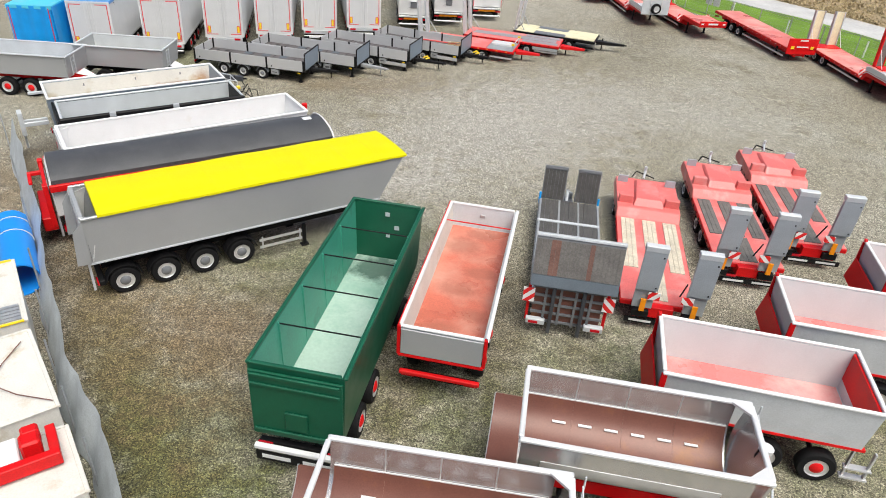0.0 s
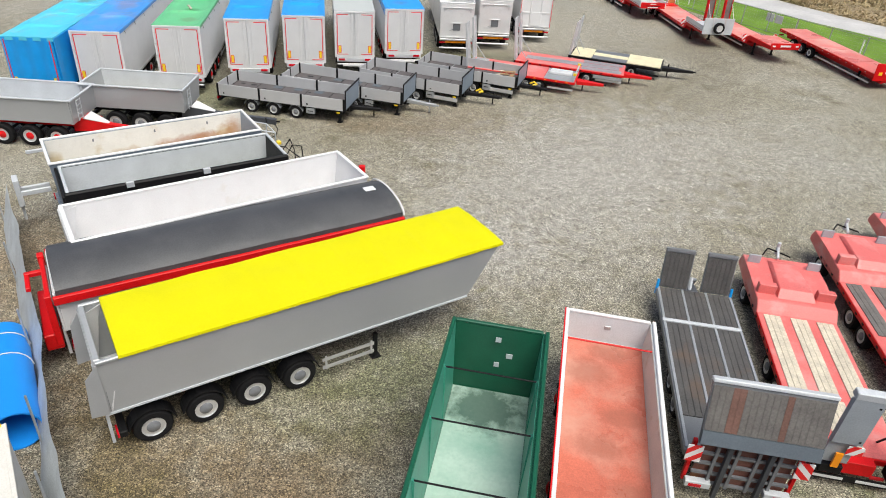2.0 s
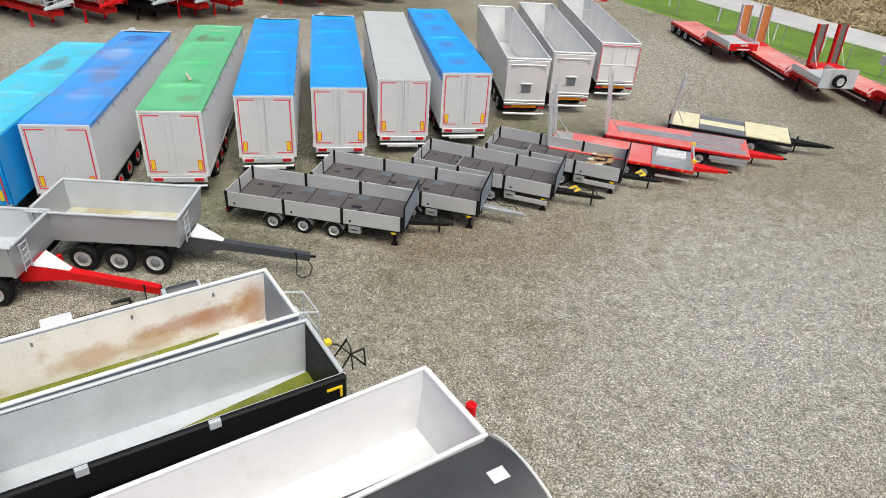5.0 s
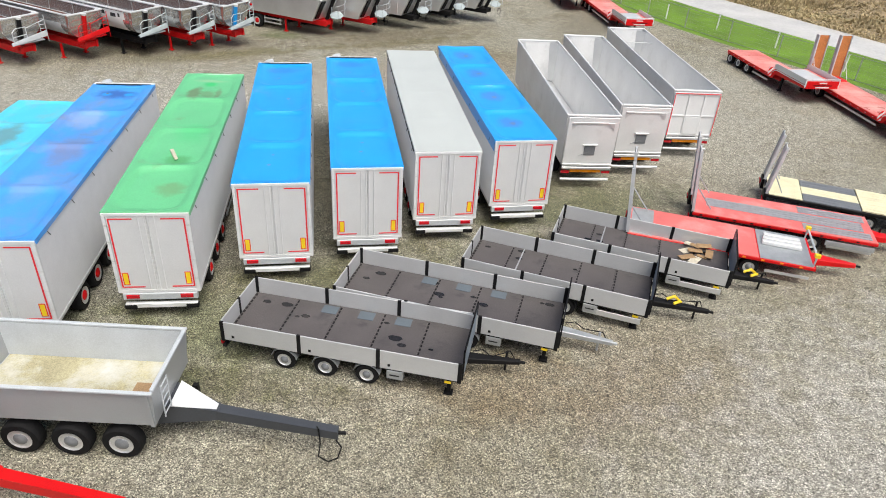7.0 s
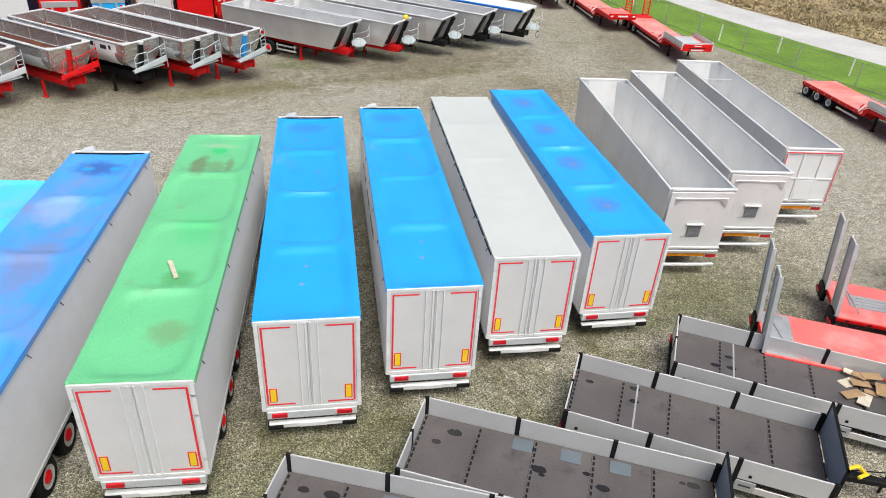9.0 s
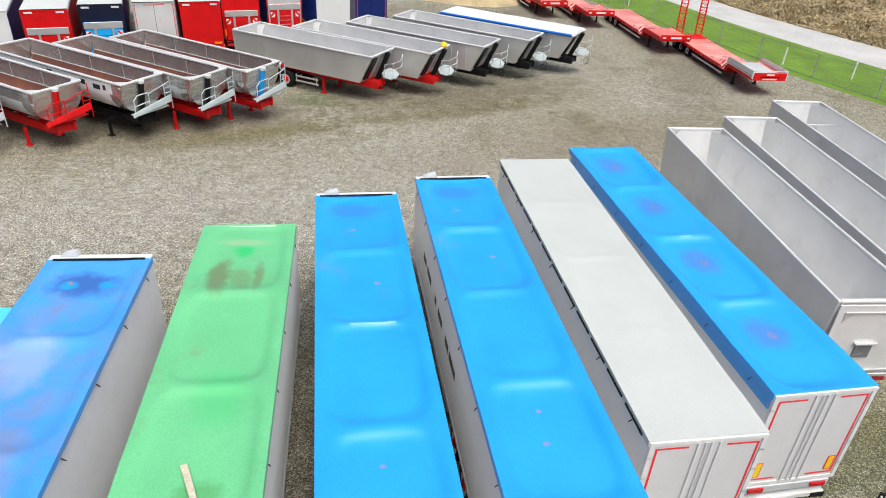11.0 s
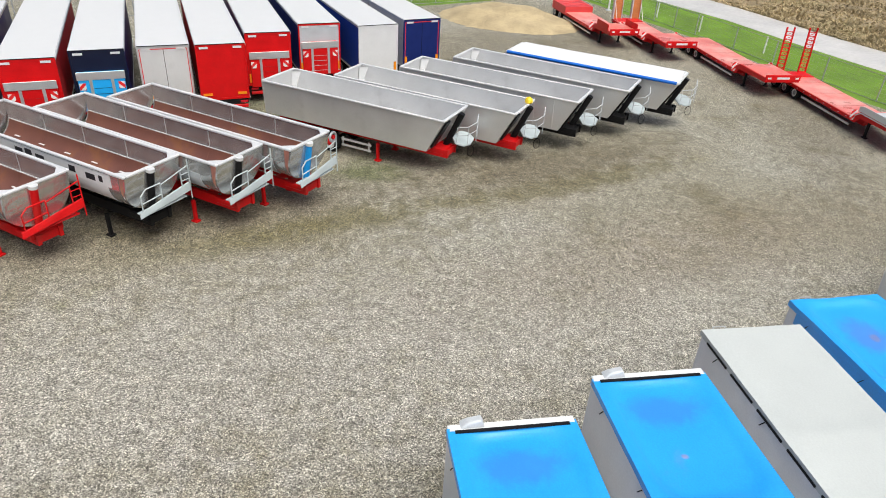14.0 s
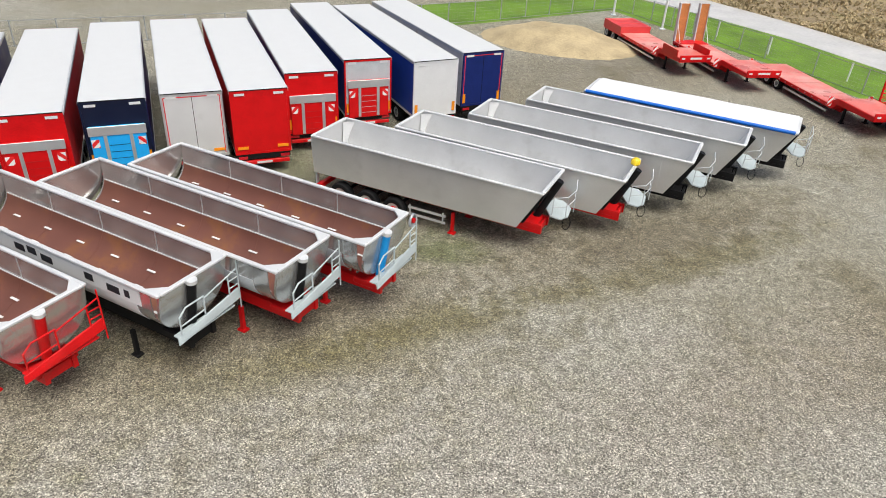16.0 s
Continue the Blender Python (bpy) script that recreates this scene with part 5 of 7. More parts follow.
# ---- low-loaders ----
def low_loader(x, y, turn, deck=8.6, neck=3.6, front="rail", ramps="", axl=3, deck_mat=None, words="red low-loader semi-trailer with raised goose neck, sky sheen painted on its deck", zd=0.92):
    t = thing("low_loader", words, "trailer", x, y, turn, "low-loaders along the fence")
    W = 1.27
    dm = deck_mat or LL_DECK
    make("deck_frame", RED, t, (0, deck, -W, W, zd - 0.24, zd - 0.02), bevel=0.02)
    n = 4
    for k in range(n):
        each("deck_plate", dm, t, [(0.03 + deck / n * k, deck / n * (k + 1) - 0.015, -W + 0.05, W - 0.05, zd - 0.02, zd + 0.01)])
    if neck:
        bm = bmesh.new()
        zn = zd + 0.5
        slab(bm, [(deck - 0.5, zd), (deck + 0.25, zn), (deck + neck, zn), (deck + neck, zn - 0.28), (deck + 0.35, zn - 0.34), (deck, zd - 0.24)], -W + 0.02, W - 0.02)
        nk = part("goose_neck", bm, RED, t, bevel=0.015)
        make("neck_plate", dm, nk, (deck + 0.3, deck + neck - 0.1, -W + 0.12, W - 0.12, zn, zn + 0.014))
        for s in (-1, 1):
            make("chevron_board", CHEVRON if s > 0 else CHEVRON_R, t, (deck - 0.14, deck - 0.1, s * (W + 0.1) - 0.16, s * (W + 0.1) + 0.16, zd - 0.1, zd + 0.5), label="red and white striped hazard board")
        if front == "rail":
            b = make("head_board", RED, t, (deck + neck - 0.04, deck + neck + 0.04, -W, W, zn - 0.15, zn + 0.22), bevel=0.015)
            make("lettering_bar", WHITE, b, (deck + neck + 0.042, deck + neck + 0.05, -0.45, 0.45, zn - 0.06, zn + 0.08))
            for s in (-1, 1):
                make("lamp", WHITE, b, (deck + neck + 0.042, deck + neck + 0.06, s * 1.0 - 0.12, s * 1.0 + 0.12, zn - 0.05, zn + 0.06))
        if front in ("alu", "board"):
            for s in (-1, 1):
                bm = bmesh.new()
                slab(bm, [(deck + 0.05, zd + 0.42), (deck + 0.3, zn), (deck + neck, zn), (deck + neck, zn + 0.36), (deck + 0.35, zn + 0.36), (deck + 0.05, zn + 0.26)], s * (W - 0.02) - 0.02, s * (W - 0.02) + 0.02)
                part("neck_side", bm, ALU_RIM, t, bevel=0.006)
                bm = bmesh.new()
                slab(bm, [(deck - 0.5, zd - 0.02), (deck + 0.3, zn - 0.04), (deck + neck, zn - 0.04), (deck + neck, zn - 0.1), (deck + 0.3, zn - 0.1), (deck - 0.45, zd - 0.1)], s * W - 0.005, s * W + 0.02)
                part("edge_strip", bm, WHITE, t)
                make("head_post", ALU_RIM, t, (deck + neck - 0.03, deck + neck + 0.03, s * 0.8 - 0.04, s * 0.8 + 0.04, zn - 0.2, zn + 0.36))
                make("corner_post", ALU_RIM, t, (deck + neck - 0.03, deck + neck + 0.03, s * (W - 0.05) - 0.04, s * (W - 0.05) + 0.04, zn - 0.2, zn + 0.38))
            make("neck_head", ALU_RIM, t, (deck + neck - 0.025, deck + neck + 0.025, -W, W, zn + 0.3, zn + 0.36), bevel=0.008)
            make("neck_floor", LGREY, nk, (deck + 0.45, deck + neck - 0.7, -W + 0.4, W - 0.4, zn + 0.015, zn + 0.03))
            b = make("head_board", RED, t, (deck + neck + 0.03, deck + neck + 0.07, -W + 0.1, W - 0.1, zn - 0.28, zn + 0.24), bevel=0.01)
            make("lettering_bar", WHITE, b, (deck + neck + 0.072, deck + neck + 0.08, -0.5, 0.5, zn - 0.22, zn - 0.14))
            make("lettering_bar", WHITE, b, (deck + neck + 0.072, deck + neck + 0.08, -0.28, 0.28, zn + 0.08, zn + 0.16))
            make("rail_slot", BLACK, b, (deck + neck + 0.071, deck + neck + 0.076, -0.7, 0.7, zn - 0.08, zn - 0.02))
        if front == "board":
            hb = make("tall_head_board", LGREY, t, (deck + neck + 0.03, deck + neck + 0.09, -W, W, zn - 0.3, zn + 1.0), label="tall grey head board with spare wheel", bevel=0.015)
            for yy in (-0.5, 0.5):
                make("rib", ALU, hb, (deck + neck + 0.09, deck + neck + 0.13, yy - 0.05, yy + 0.05, zn - 0.3, zn + 1.0))
            sp = new("spare_wheel", shared("tyre_0.5_0.3", lambda bm: tyre_shape(bm, 0.45, 0.26), RUBBER, True))
            sp.parent = hb
            sp.matrix_basis = pose(deck + neck + 0.24, 0.0, zn + 0.25, 0, 0, 90)
            ri = new("rim", shared("rim_spare", lambda bm: rim_shape(bm, 0.45, 0.26), ALU, True))
            ri.parent = sp
    elif front == "bulkhead":
        b = make("bulkhead", RED, t, (deck - 0.08, deck, -W - 0.02, W + 0.02, zd - 0.5, zd + 0.75), label="upright red front bulkhead", bevel=0.02)
        make("lettering_bar", WHITE, b, (deck + 0.002, deck + 0.012, -0.35, 0.35, zd + 0.55, zd + 0.65))
        make("lettering_bar", WHITE, b, (deck + 0.002, deck + 0.012, -0.5, 0.5, zd + 0.05, zd + 0.14))
        for s in (-1, 1):
            make("lamp", YELLOW, b, (deck + 0.002, deck + 0.02, s * 0.85 - 0.14, s * 0.85 + 0.14, zd - 0.08, zd + 0.14))
    r = 0.42
    x0 = 0.55 if neck else 2.2
    axles(t, [x0 + 1.25 * k for k in range(axl)], 1.1, r, 0.3, ALU)
    chassis(t, 0.1, deck - 0.1, RED, 0.42, zd - 0.2, 0.4)
    for s in (-1, 1):
        make("side_rail", ALU, t, (x0 + 1.25 * axl - 0.4, deck - 0.4, s * 1.22 - 0.03, s * 1.22 + 0.03, 0.36, 0.48))
    for k in range(int(deck / 0.75)):
        for s in (-1, 1):
            make("lashing_ring", LGREY, t, (0.2 + 0.75 * k, 0.3 + 0.75 * k, s * W - 0.012, s * W + 0.012, zd - 0.14, zd - 0.1))
    tail_lamps(t, -0.01, 0.95, 0.6)
    if neck:
        legs(t, deck + 0.75, BLACK, zd + 0.15, 0.85)
    else:
        legs(t, deck - 2.2, BLACK, zd - 0.2, 0.7)
    if ramps:
        m, e, hgt, wide = {"brown": (RAMP_WOOD, LGREY, 2.9, 0.8), "pale": (CREAM, LGREY, 2.7, 0.75), "red": (WOOD, RED, 2.9, 0.66), "lattice": (RED, RED, 3.1, 0.55)}[ramps]
        for s in (-1, 1):
            if ramps == "lattice":
                bm = bmesh.new()
                for q in (-wide / 2, wide / 2):
                    box(bm, -0.05, 0.05, q - 0.04, q + 0.04, 0, hgt)
                for k in range(11):
                    z0 = 0.1 + k * 0.27
                    tube(bm, (0, -wide / 2, z0), (0, wide / 2, z0), 0.03, 5)
                    if k < 10:
                        tube(bm, (0, -wide / 2, z0), (0, wide / 2, z0 + 0.27), 0.018, 4)
                o = part("ramp", bm, RED, t, "red lattice loading ramp folded up")
                o.matrix_basis = pose(0.15, s * 0.85, zd, 0, -3, 0)
            else:
                rp = ramp_plate(t, 0.15, s * 0.85, wide, hgt, -4, m, e, zd, 0.2, False)
                make("edge_beam", RED if ramps == "red" else LGREY, rp, (-0.2, 0.1, -wide / 2 - 0.05, -wide / 2, 0, hgt))
                bm = bmesh.new()
                tube(bm, (0.1, s * wide * 0.45, hgt * 0.45), (0.9, s * wide * 0.45, 0.0), 0.025, 6)
                part("stay", bm, WHITE, rp)
        make("ramp_base", RED, t, (0.0, 1.2, -W + 0.1, W - 0.1, zd + 0.01, zd + 0.06))
    return t


low_loader(14.65, 86.1, -80.5, 6.3, 3.7, "alu", "", 3)
low_loader(18.25, 80.1, -83.5, 8.6, 3.5, "board", "brown", 2)
low_loader(21.9, 74.9, -79.5, 7.2, 3.4, "rail", "red", 2)
low_loader(27.7, 71.9, -81.5, 12.5, 0, "bulkhead", "", 3, words="long flat red trailer with upright front bulkhead", zd=1.15)
low_loader(32.3, 62.2, -87, 8.6, 3.6, "alu", "pale", 3)
low_loader(35.0, 56.6, -86, 7.6, 3.6, "rail", "red", 3)
low_loader(5.7, 104.0, -82.2, 9.3, 3.6, "alu", "lattice", 3)
low_loader(1.6, 112.9, -80.5, 9.0, 3.6, "rail", "", 3)
low_loader(-2.9, 118.6, -79, 7.0, 3.6, "rail", "brown", 2)
end_loader = low_loader(-7.6, 123.2, -76, 9.2, 3.2, "rail", "", 2)
tarp_sheet(end_loader, 0.0, 3.2, 1.34, 1.42, RED_SHEET, 0.12, 2, 0.7, 5.0, "crumpled red tarpaulin over the tail", name="tail_sheet")
make("sheet_core", RED_SHEET, end_loader, (0.1, 3.1, -1.2, 1.2, 0.94, 1.15))
for s in (-1, 1):
    make("side_board", RED, end_loader, (9.9, 12.0, s * 1.27 - 0.03, s * 1.27 + 0.03, 1.42, 1.9), bevel=0.01)


# ---- tipping semi-trailers ----
def half_pipe(x, y, turn, L=10.0, chassis_mat=None, walk_mat=None, side=None, open_tail=False, arm=None):
    """A half-round steel tipper: rim at 3.1 m, rust-brown floor, walkway and rails at the head."""
    cm, wm = chassis_mat or RED, walk_mat or PANEL_GREY
    t = thing("half_round_tipper", "half-round steel tipping semi-trailer, empty with a rust-brown floor", "trailer", x, y, turn, "half-round tippers")
    R, zt = 1.22, 3.05
    n = 18

    def arc(r, k):
        a = math.pi * k / n
        return -r * math.cos(a), (zt - 0.55) - r * math.sin(a) * 0.86

    def shell(bm, r0, r1, a0, a1, k0, k1):
        o0 = [bm.verts.new((a0, *arc(r0, k))) for k in range(k0, k1 + 1)]
        o1 = [bm.verts.new((a1, *arc(r0, k))) for k in range(k0, k1 + 1)]
        i0 = [bm.verts.new((a0, *arc(r1, k))) for k in range(k0, k1 + 1)]
        i1 = [bm.verts.new((a1, *arc(r1, k))) for k in range(k0, k1 + 1)]
        for q in range(k1 - k0):
            bm.faces.new((o0[q], o0[q + 1], o1[q + 1], o1[q]))
            bm.faces.new((i1[q], i1[q + 1], i0[q + 1], i0[q]))
            bm.faces.new((o0[q + 1], o0[q], i0[q], i0[q + 1]))
            bm.faces.new((o1[q], o1[q + 1], i1[q + 1], i1[q]))
        for q in (0, -1):
            bm.faces.new((o0[q], o1[q], i1[q], i0[q]))

    bm = bmesh.new()
    shell(bm, R, R - 0.03, 0.0, L, 0, n)
    for s in (-1, 1):
        box(bm, 0.0, L, s * R - 0.03 if s > 0 else s * R, s * R if s > 0 else s * R + 0.03, zt - 0.56, zt)
    part("body", bm, STEEL, t, smooth=True)
    bm = bmesh.new()
    shell(bm, R - 0.035, R - 0.055, 0.1, L - 0.05, 1, n - 1)
    part("wear_floor", bm, RUSTY, t, "rust-brown worn floor", smooth=True)
    if side:
        bm = bmesh.new()
        shell(bm, R + 0.012, R, 0.5, L - 0.6, 0, 5)
        shell(bm, R + 0.012, R, 0.5, L - 0.6, n - 5, n)
        part("side_skin", bm, side, t, smooth=True)
    bm = bmesh.new()
    outline = [(R * math.cos(math.pi + math.pi * k / n), zt - 0.55 + R * 0.86 * math.sin(math.pi + math.pi * k / n)) for k in range(n + 1)] + [(R, zt), (-R, zt)]
    a = [bm.verts.new((L - 0.04 + 0.35 * (q - 1.3) / 1.8, p, q)) for p, q in outline]
    c = [bm.verts.new((L + 0.04 + 0.35 * (q - 1.3) / 1.8, p, q)) for p, q in outline]
    bm.faces.new(a)
    bm.faces.new(c[::-1])
    for k in range(len(a)):
        bm.faces.new((a[k], a[k - 1], c[k - 1], c[k]))
    part("head_wall", bm, STEEL, t)
    if not open_tail:
        bm = bmesh.new()
        a = [bm.verts.new((-0.02 + 0.3 * (q - 3.05) / 1.8, p, q)) for p, q in outline]
        c = [bm.verts.new((0.04 + 0.3 * (q - 3.05) / 1.8, p, q)) for p, q in outline]
        bm.faces.new(a)
        bm.faces.new(c[::-1])
        for k in range(len(a)):
            bm.faces.new((a[k], a[k - 1], c[k - 1], c[k]))
        part("tail_gate", bm, STEEL, t)
    else:
        bm = bmesh.new()
        shell(bm, R, R - 0.04, -0.75, 0.0, 2, n - 2)
        part("tail_chute", bm, RUSTY, t, "open rust-brown tail chute", smooth=True)
        bm = bmesh.new()
        line(bm, [(-0.75, *arc(R, 2 + k)) for k in range(n - 3)], 0.03, 5)
        part("chute_rim", bm, ALU, t)
    bm = bmesh.new()
    for s in (-1, 1):
        box(bm, -0.05, L + 0.38, s * R - 0.07, s * R + 0.07, zt, zt + 0.1)
    box(bm, L + 0.26, L + 0.4, -R + 0.07, R - 0.07, zt, zt + 0.1)
    box(bm, -0.08, 0.05, -R + 0.07, R - 0.07, zt, zt + 0.1)
    part("rim_rail", bm, ALU_RIM, t, bevel=0.025)
    for s in (-1, 1):
        make("wall_line", WHITE, t, (0.1, L - 0.05, s * (R - 0.075) - 0.012, s * (R - 0.075) + 0.012, zt - 0.745, zt - 0.71))
    for k in range(1, 4):
        for a, c in ((0, 4), (n - 4, n)):
            bm = bmesh.new()
            shell(bm, R - 0.028, R - 0.04, L * k / 4, L * k / 4 + 0.03, a, c)
            s = 1 if sum(v.co.y for v in bm.verts) > 0 else -1
            box(bm, L * k / 4, L * k / 4 + 0.03, s * (R - 0.035) - 0.006, s * (R - 0.035) + 0.006, zt - 0.53, zt - 0.02)
            part("weld_seam", bm, ALU, t)
    for k in range(6):
        bm = bmesh.new()
        xk = 0.8 + (L - 1.8) * k / 5
        for yy in (-0.46, 0.25, 0.8):
            z = zt - 0.55 - math.sqrt((R - 0.056) ** 2 - yy * yy) * 0.86
            box(bm, xk, xk + 0.34, yy - 0.04, yy + 0.04, z + 0.03, z + 0.045)
        part("chalk_mark", bm, WHITE, t)
    for k in range(1, 4):
        bm = bmesh.new()
        shell(bm, R - 0.05, R - 0.068, L * k / 4, L * k / 4 + 0.03, 1, n - 1)
        part("floor_seam", bm, RUSTY, t)
    # head: a tapering panel across the head, rails over it, steps at its high end
    bm = bmesh.new()
    hexa(bm, [(L + 0.66, -1.1, 1.5), (L + 0.71, -1.1, 1.5), (L + 0.71, 1.3, 1.72), (L + 0.66, 1.3, 1.72), (L + 0.6, -1.05, 1.7), (L + 0.65, -1.05, 1.7), (L + 0.66, 1.3, 2.06), (L + 0.61, 1.3, 2.06)])
    box(bm, L + 0.25, L + 0.66, -0.9, 1.1, 1.5, 1.55)
    wk = part("walkway", bm, wm, t, "tapering panel with hand rails at the head", bevel=0.008)
    for path in (((0.62, -0.9, 1.65), (0.62, -0.9, 2.3), (0.62, -0.65, 2.5), (0.62, 0.0, 2.5), (0.62, 0.0, 1.85)), ((0.62, 0.0, 2.42), (0.64, 1.3, 2.72)), ((0.62, -0.9, 2.0), (0.62, 0.0, 2.05)), ((0.66, 0.95, 1.55), (0.64, 0.95, 2.64)), ((0.68, 1.32, 1.35), (0.66, 1.32, 3.0))):
        bm = bmesh.new()
        line(bm, [(L + a, q, z) for a, q, z in path], 0.024, 6)
        part("hand_rail", bm, wm, wk)
    for z in (2.2, 2.45):
        bm = bmesh.new()
        tube(bm, (L + 0.65, 0.95, z), (L + 0.65, 1.32, z), 0.02, 5)
        part("step", bm, wm, wk)
    for s in (-1, 1):
        bm = bmesh.new()
        q = [(L + 0.3, s * (R - 0.05)), (L - 0.15, s * (R - 0.05)), (L + 0.3, s * (R - 0.45))]
        a = [bm.verts.new((*p, zt + 0.03)) for p in q]
        c = [bm.verts.new((*p, zt + 0.098)) for p in q]
        bm.faces.new(a[::-1])
        bm.faces.new(c)
        for k in range(3):
            bm.faces.new((a[k - 1], a[k], c[k], c[k - 1]))
        part("corner_gusset", bm, ALU_RIM, t)
    bm = bmesh.new()
    tube(bm, (L + 0.15, -0.15, 1.35), (L + 0.42, -0.15, 3.0), 0.14, 12)
    ram = part("tipping_ram", bm, arm or BLACK, t, smooth=True)
    bm = bmesh.new()
    tube(bm, (L + 0.42, -0.15, 2.98), (L + 0.44, -0.15, 3.1), 0.16, 14)
    part("ram_cap", bm, ALU_RIM, ram, smooth=True)
    chassis(t, 0.4, L + 0.4, cm, 0.85, 1.25, 0.42)
    make("chassis_head", cm, t, (L - 0.6, L + 0.3, -0.62, 0.62, 1.05, 1.28), bevel=0.03)
    axles(t, (1.2, 2.5, 3.8), 1.02, 0.52, 0.36, ALU, RED)
    legs(t, L - 1.6, cm, 0.95)
    make("rear_beam", cm, t, (0.1, 0.3, -1.15, 1.15, 0.55, 0.75), bevel=0.02)
    tail_lamps(t, 0.09, 0.95, 0.65)
    return t


reel_of = half_pipe(-33.15, 86.15, -27.5, 10.0, RED, PANEL_GREY, LGREY, arm=BRIGHT_BLUE)
bm = bmesh.new()
line(bm, [(10.55, 1.25 + 0.2 * math.cos(a * math.tau / 14), 2.9 + 0.2 * math.sin(a * math.tau / 14)) for a in range(15)], 0.05, 8)
hoop = part("cover_reel", bm, ZINC, reel_of, "round grey cover reel with a red hub", smooth=True)
bm = bmesh.new()
tube(bm, (10.5, 1.25, 2.9), (10.62, 1.25, 2.9), 0.09, 12)
part("reel_hub", bm, RED, hoop, smooth=True)
half_pipe(-35.5, 84.35, -27.3, 10.0, RED, PANEL_GREY, LGREY)
marked = half_pipe(-38.3, 82.9, -27.3, 10.0, BLACK, PANEL_GREY, WHITE)
make("white_side", WHITE, marked, (0.5, 9.6, -1.236, -1.222, 2.5, 3.0))
for x0, x1, z0 in ((4.3, 4.75, 2.62), (4.9, 5.3, 2.68), (5.5, 6.0, 2.6), (7.4, 7.75, 2.64), (8.3, 8.8, 2.58), (9.0, 9.2, 2.62)):
    make("emblem", INK, marked, (x0, x1, -1.248, -1.238, z0, z0 + 0.24), bevel=0.004)
half_pipe(-41.55, 81.1, -27.3, 10.0, RED, RED, LGREY, arm=RED)
half_pipe(-44.7, 79.2, -27.3, 10.0, RED, LGREY, LGREY)
half_pipe(3.42, 16.15, -8.9, 5.15, RED, LGREY, ALU, open_tail=True)
half_pipe(-1.2, 13.45, -7.0, 5.0, RED, LGREY, ALU, open_tail=True)


def straight_tipper(x, y, turn, L, words, body_mat, cm, z1=3.4, z0=1.25, tarp=None, arch=0.0, inner=None, head=True, ribs=False, over=(0.5, 0.2), rails=True, group="straight-sided tippers", xs=(1.3, 2.6, 3.9), slope=0.9, tail=0.0, nose=0.1, sag=0.03, half=1.04):
    t = thing("tipping_trailer", words, "trailer", x, y, turn, group)
    bm = bmesh.new()
    tub(bm, tail, L - slope, 0.0, L, 2.3, 2.52, z0, z1, 0.05)
    part("body", bm, body_mat, t)
    bm = bmesh.new()
    for s in (-1, 1):
        box(bm, -0.03, L + 0.03, s * 1.26 - 0.06, s * 1.26 + 0.05, z1, z1 + 0.09)
    box(bm, L - 0.1, L + 0.05, -1.2, 1.2, z1, z1 + 0.09)
    box(bm, -0.05, 0.1, -1.2, 1.2, z1, z1 + 0.09)
    part("rim_rail", bm, (SIDE_GREY if body_mat is SIDE_GREY else ALU_RIM) if inner is None else WHITE, t, bevel=0.02)
    fl = inner or ALU_DULL
    make("floor_plate", fl, t, (tail + 0.15, L - slope - 0.05, -1.08, 1.08, z0 + 0.052, z0 + 0.062))
    for s in (-1, 1):
        bm = bmesh.new()
        hexa(bm, [(0.1, s * 1.19, z0 + 0.1), (0.12, s * 0.86, z0 + 0.1), (0.1, s * 0.84, z0 + 0.1), (0.08, s * 1.19, z0 + 0.1), (0.5, s * 1.205, z1 - 0.02), (0.09, s * 0.95, z1 - 0.02), (0.07, s * 0.95, z1 - 0.02), (0.45, s * 1.205, z1 - 0.02)])
        part("corner_web", bm, fl, t)
    if ribs:
        for s in (-1, 1):
            for k in range(9):
                xk = 0.5 + (L - 1.8) * k / 8
                bm = bmesh.new()
                hexa(bm, [(xk, s * 1.155, z0 + 0.1), (xk + 0.07, s * 1.155, z0 + 0.1), (xk + 0.07, s * 1.18, z0 + 0.1), (xk, s * 1.18, z0 + 0.1), (xk, s * 1.262, z1), (xk + 0.07, s * 1.262, z1), (xk + 0.07, s * 1.285, z1), (xk, s * 1.285, z1)])
                part("rib", bm, body_mat, t)
    # tail door
    bm = bmesh.new()
    hexa(bm, [(tail - 0.06, -1.16, z0), (tail, -1.16, z0), (tail, 1.16, z0), (tail - 0.06, 1.16, z0), (-0.08, -1.27, z1 - 0.03), (-0.01, -1.27, z1 - 0.03), (-0.01, 1.27, z1 - 0.03), (-0.08, 1.27, z1 - 0.03)])
    part("tail_door", bm, body_mat, t, bevel=0.008)
    if tarp:
        tarp_sheet(t, over[0], L + over[1], 1.33, z1 + 0.12, tarp, 0.012 if arch > 0.2 else sag * 0.5, 7 if sag < 0.04 else 9, 0.16 if sag < 0.04 else 0.08, L, arch=arch, name="cover_tarp")
    if head:
        bm = bmesh.new()
        tube(bm, (L - slope + 0.3, 0.35, z0 - 0.1), (L + 0.16, 0.35, z1 - 0.02), 0.15, 12)
        part("tipping_ram", bm, BLACK, t, smooth=True)
        bm = bmesh.new()
        hexa(bm, [(L - slope + 0.1, -1.0, z0 + 0.2), (L - slope + 0.2, -1.0, z0 + 0.15), (L - slope + 0.2, -0.55, z0 + 0.15), (L - slope + 0.1, -0.55, z0 + 0.2), (L - 0.1, -1.05, z1 - 0.1), (L + 0.02, -1.05, z1 - 0.15), (L + 0.02, -0.55, z1 - 0.15), (L - 0.1, -0.55, z1 - 0.1)])
        part("cover_box", bm, BLACK, t)
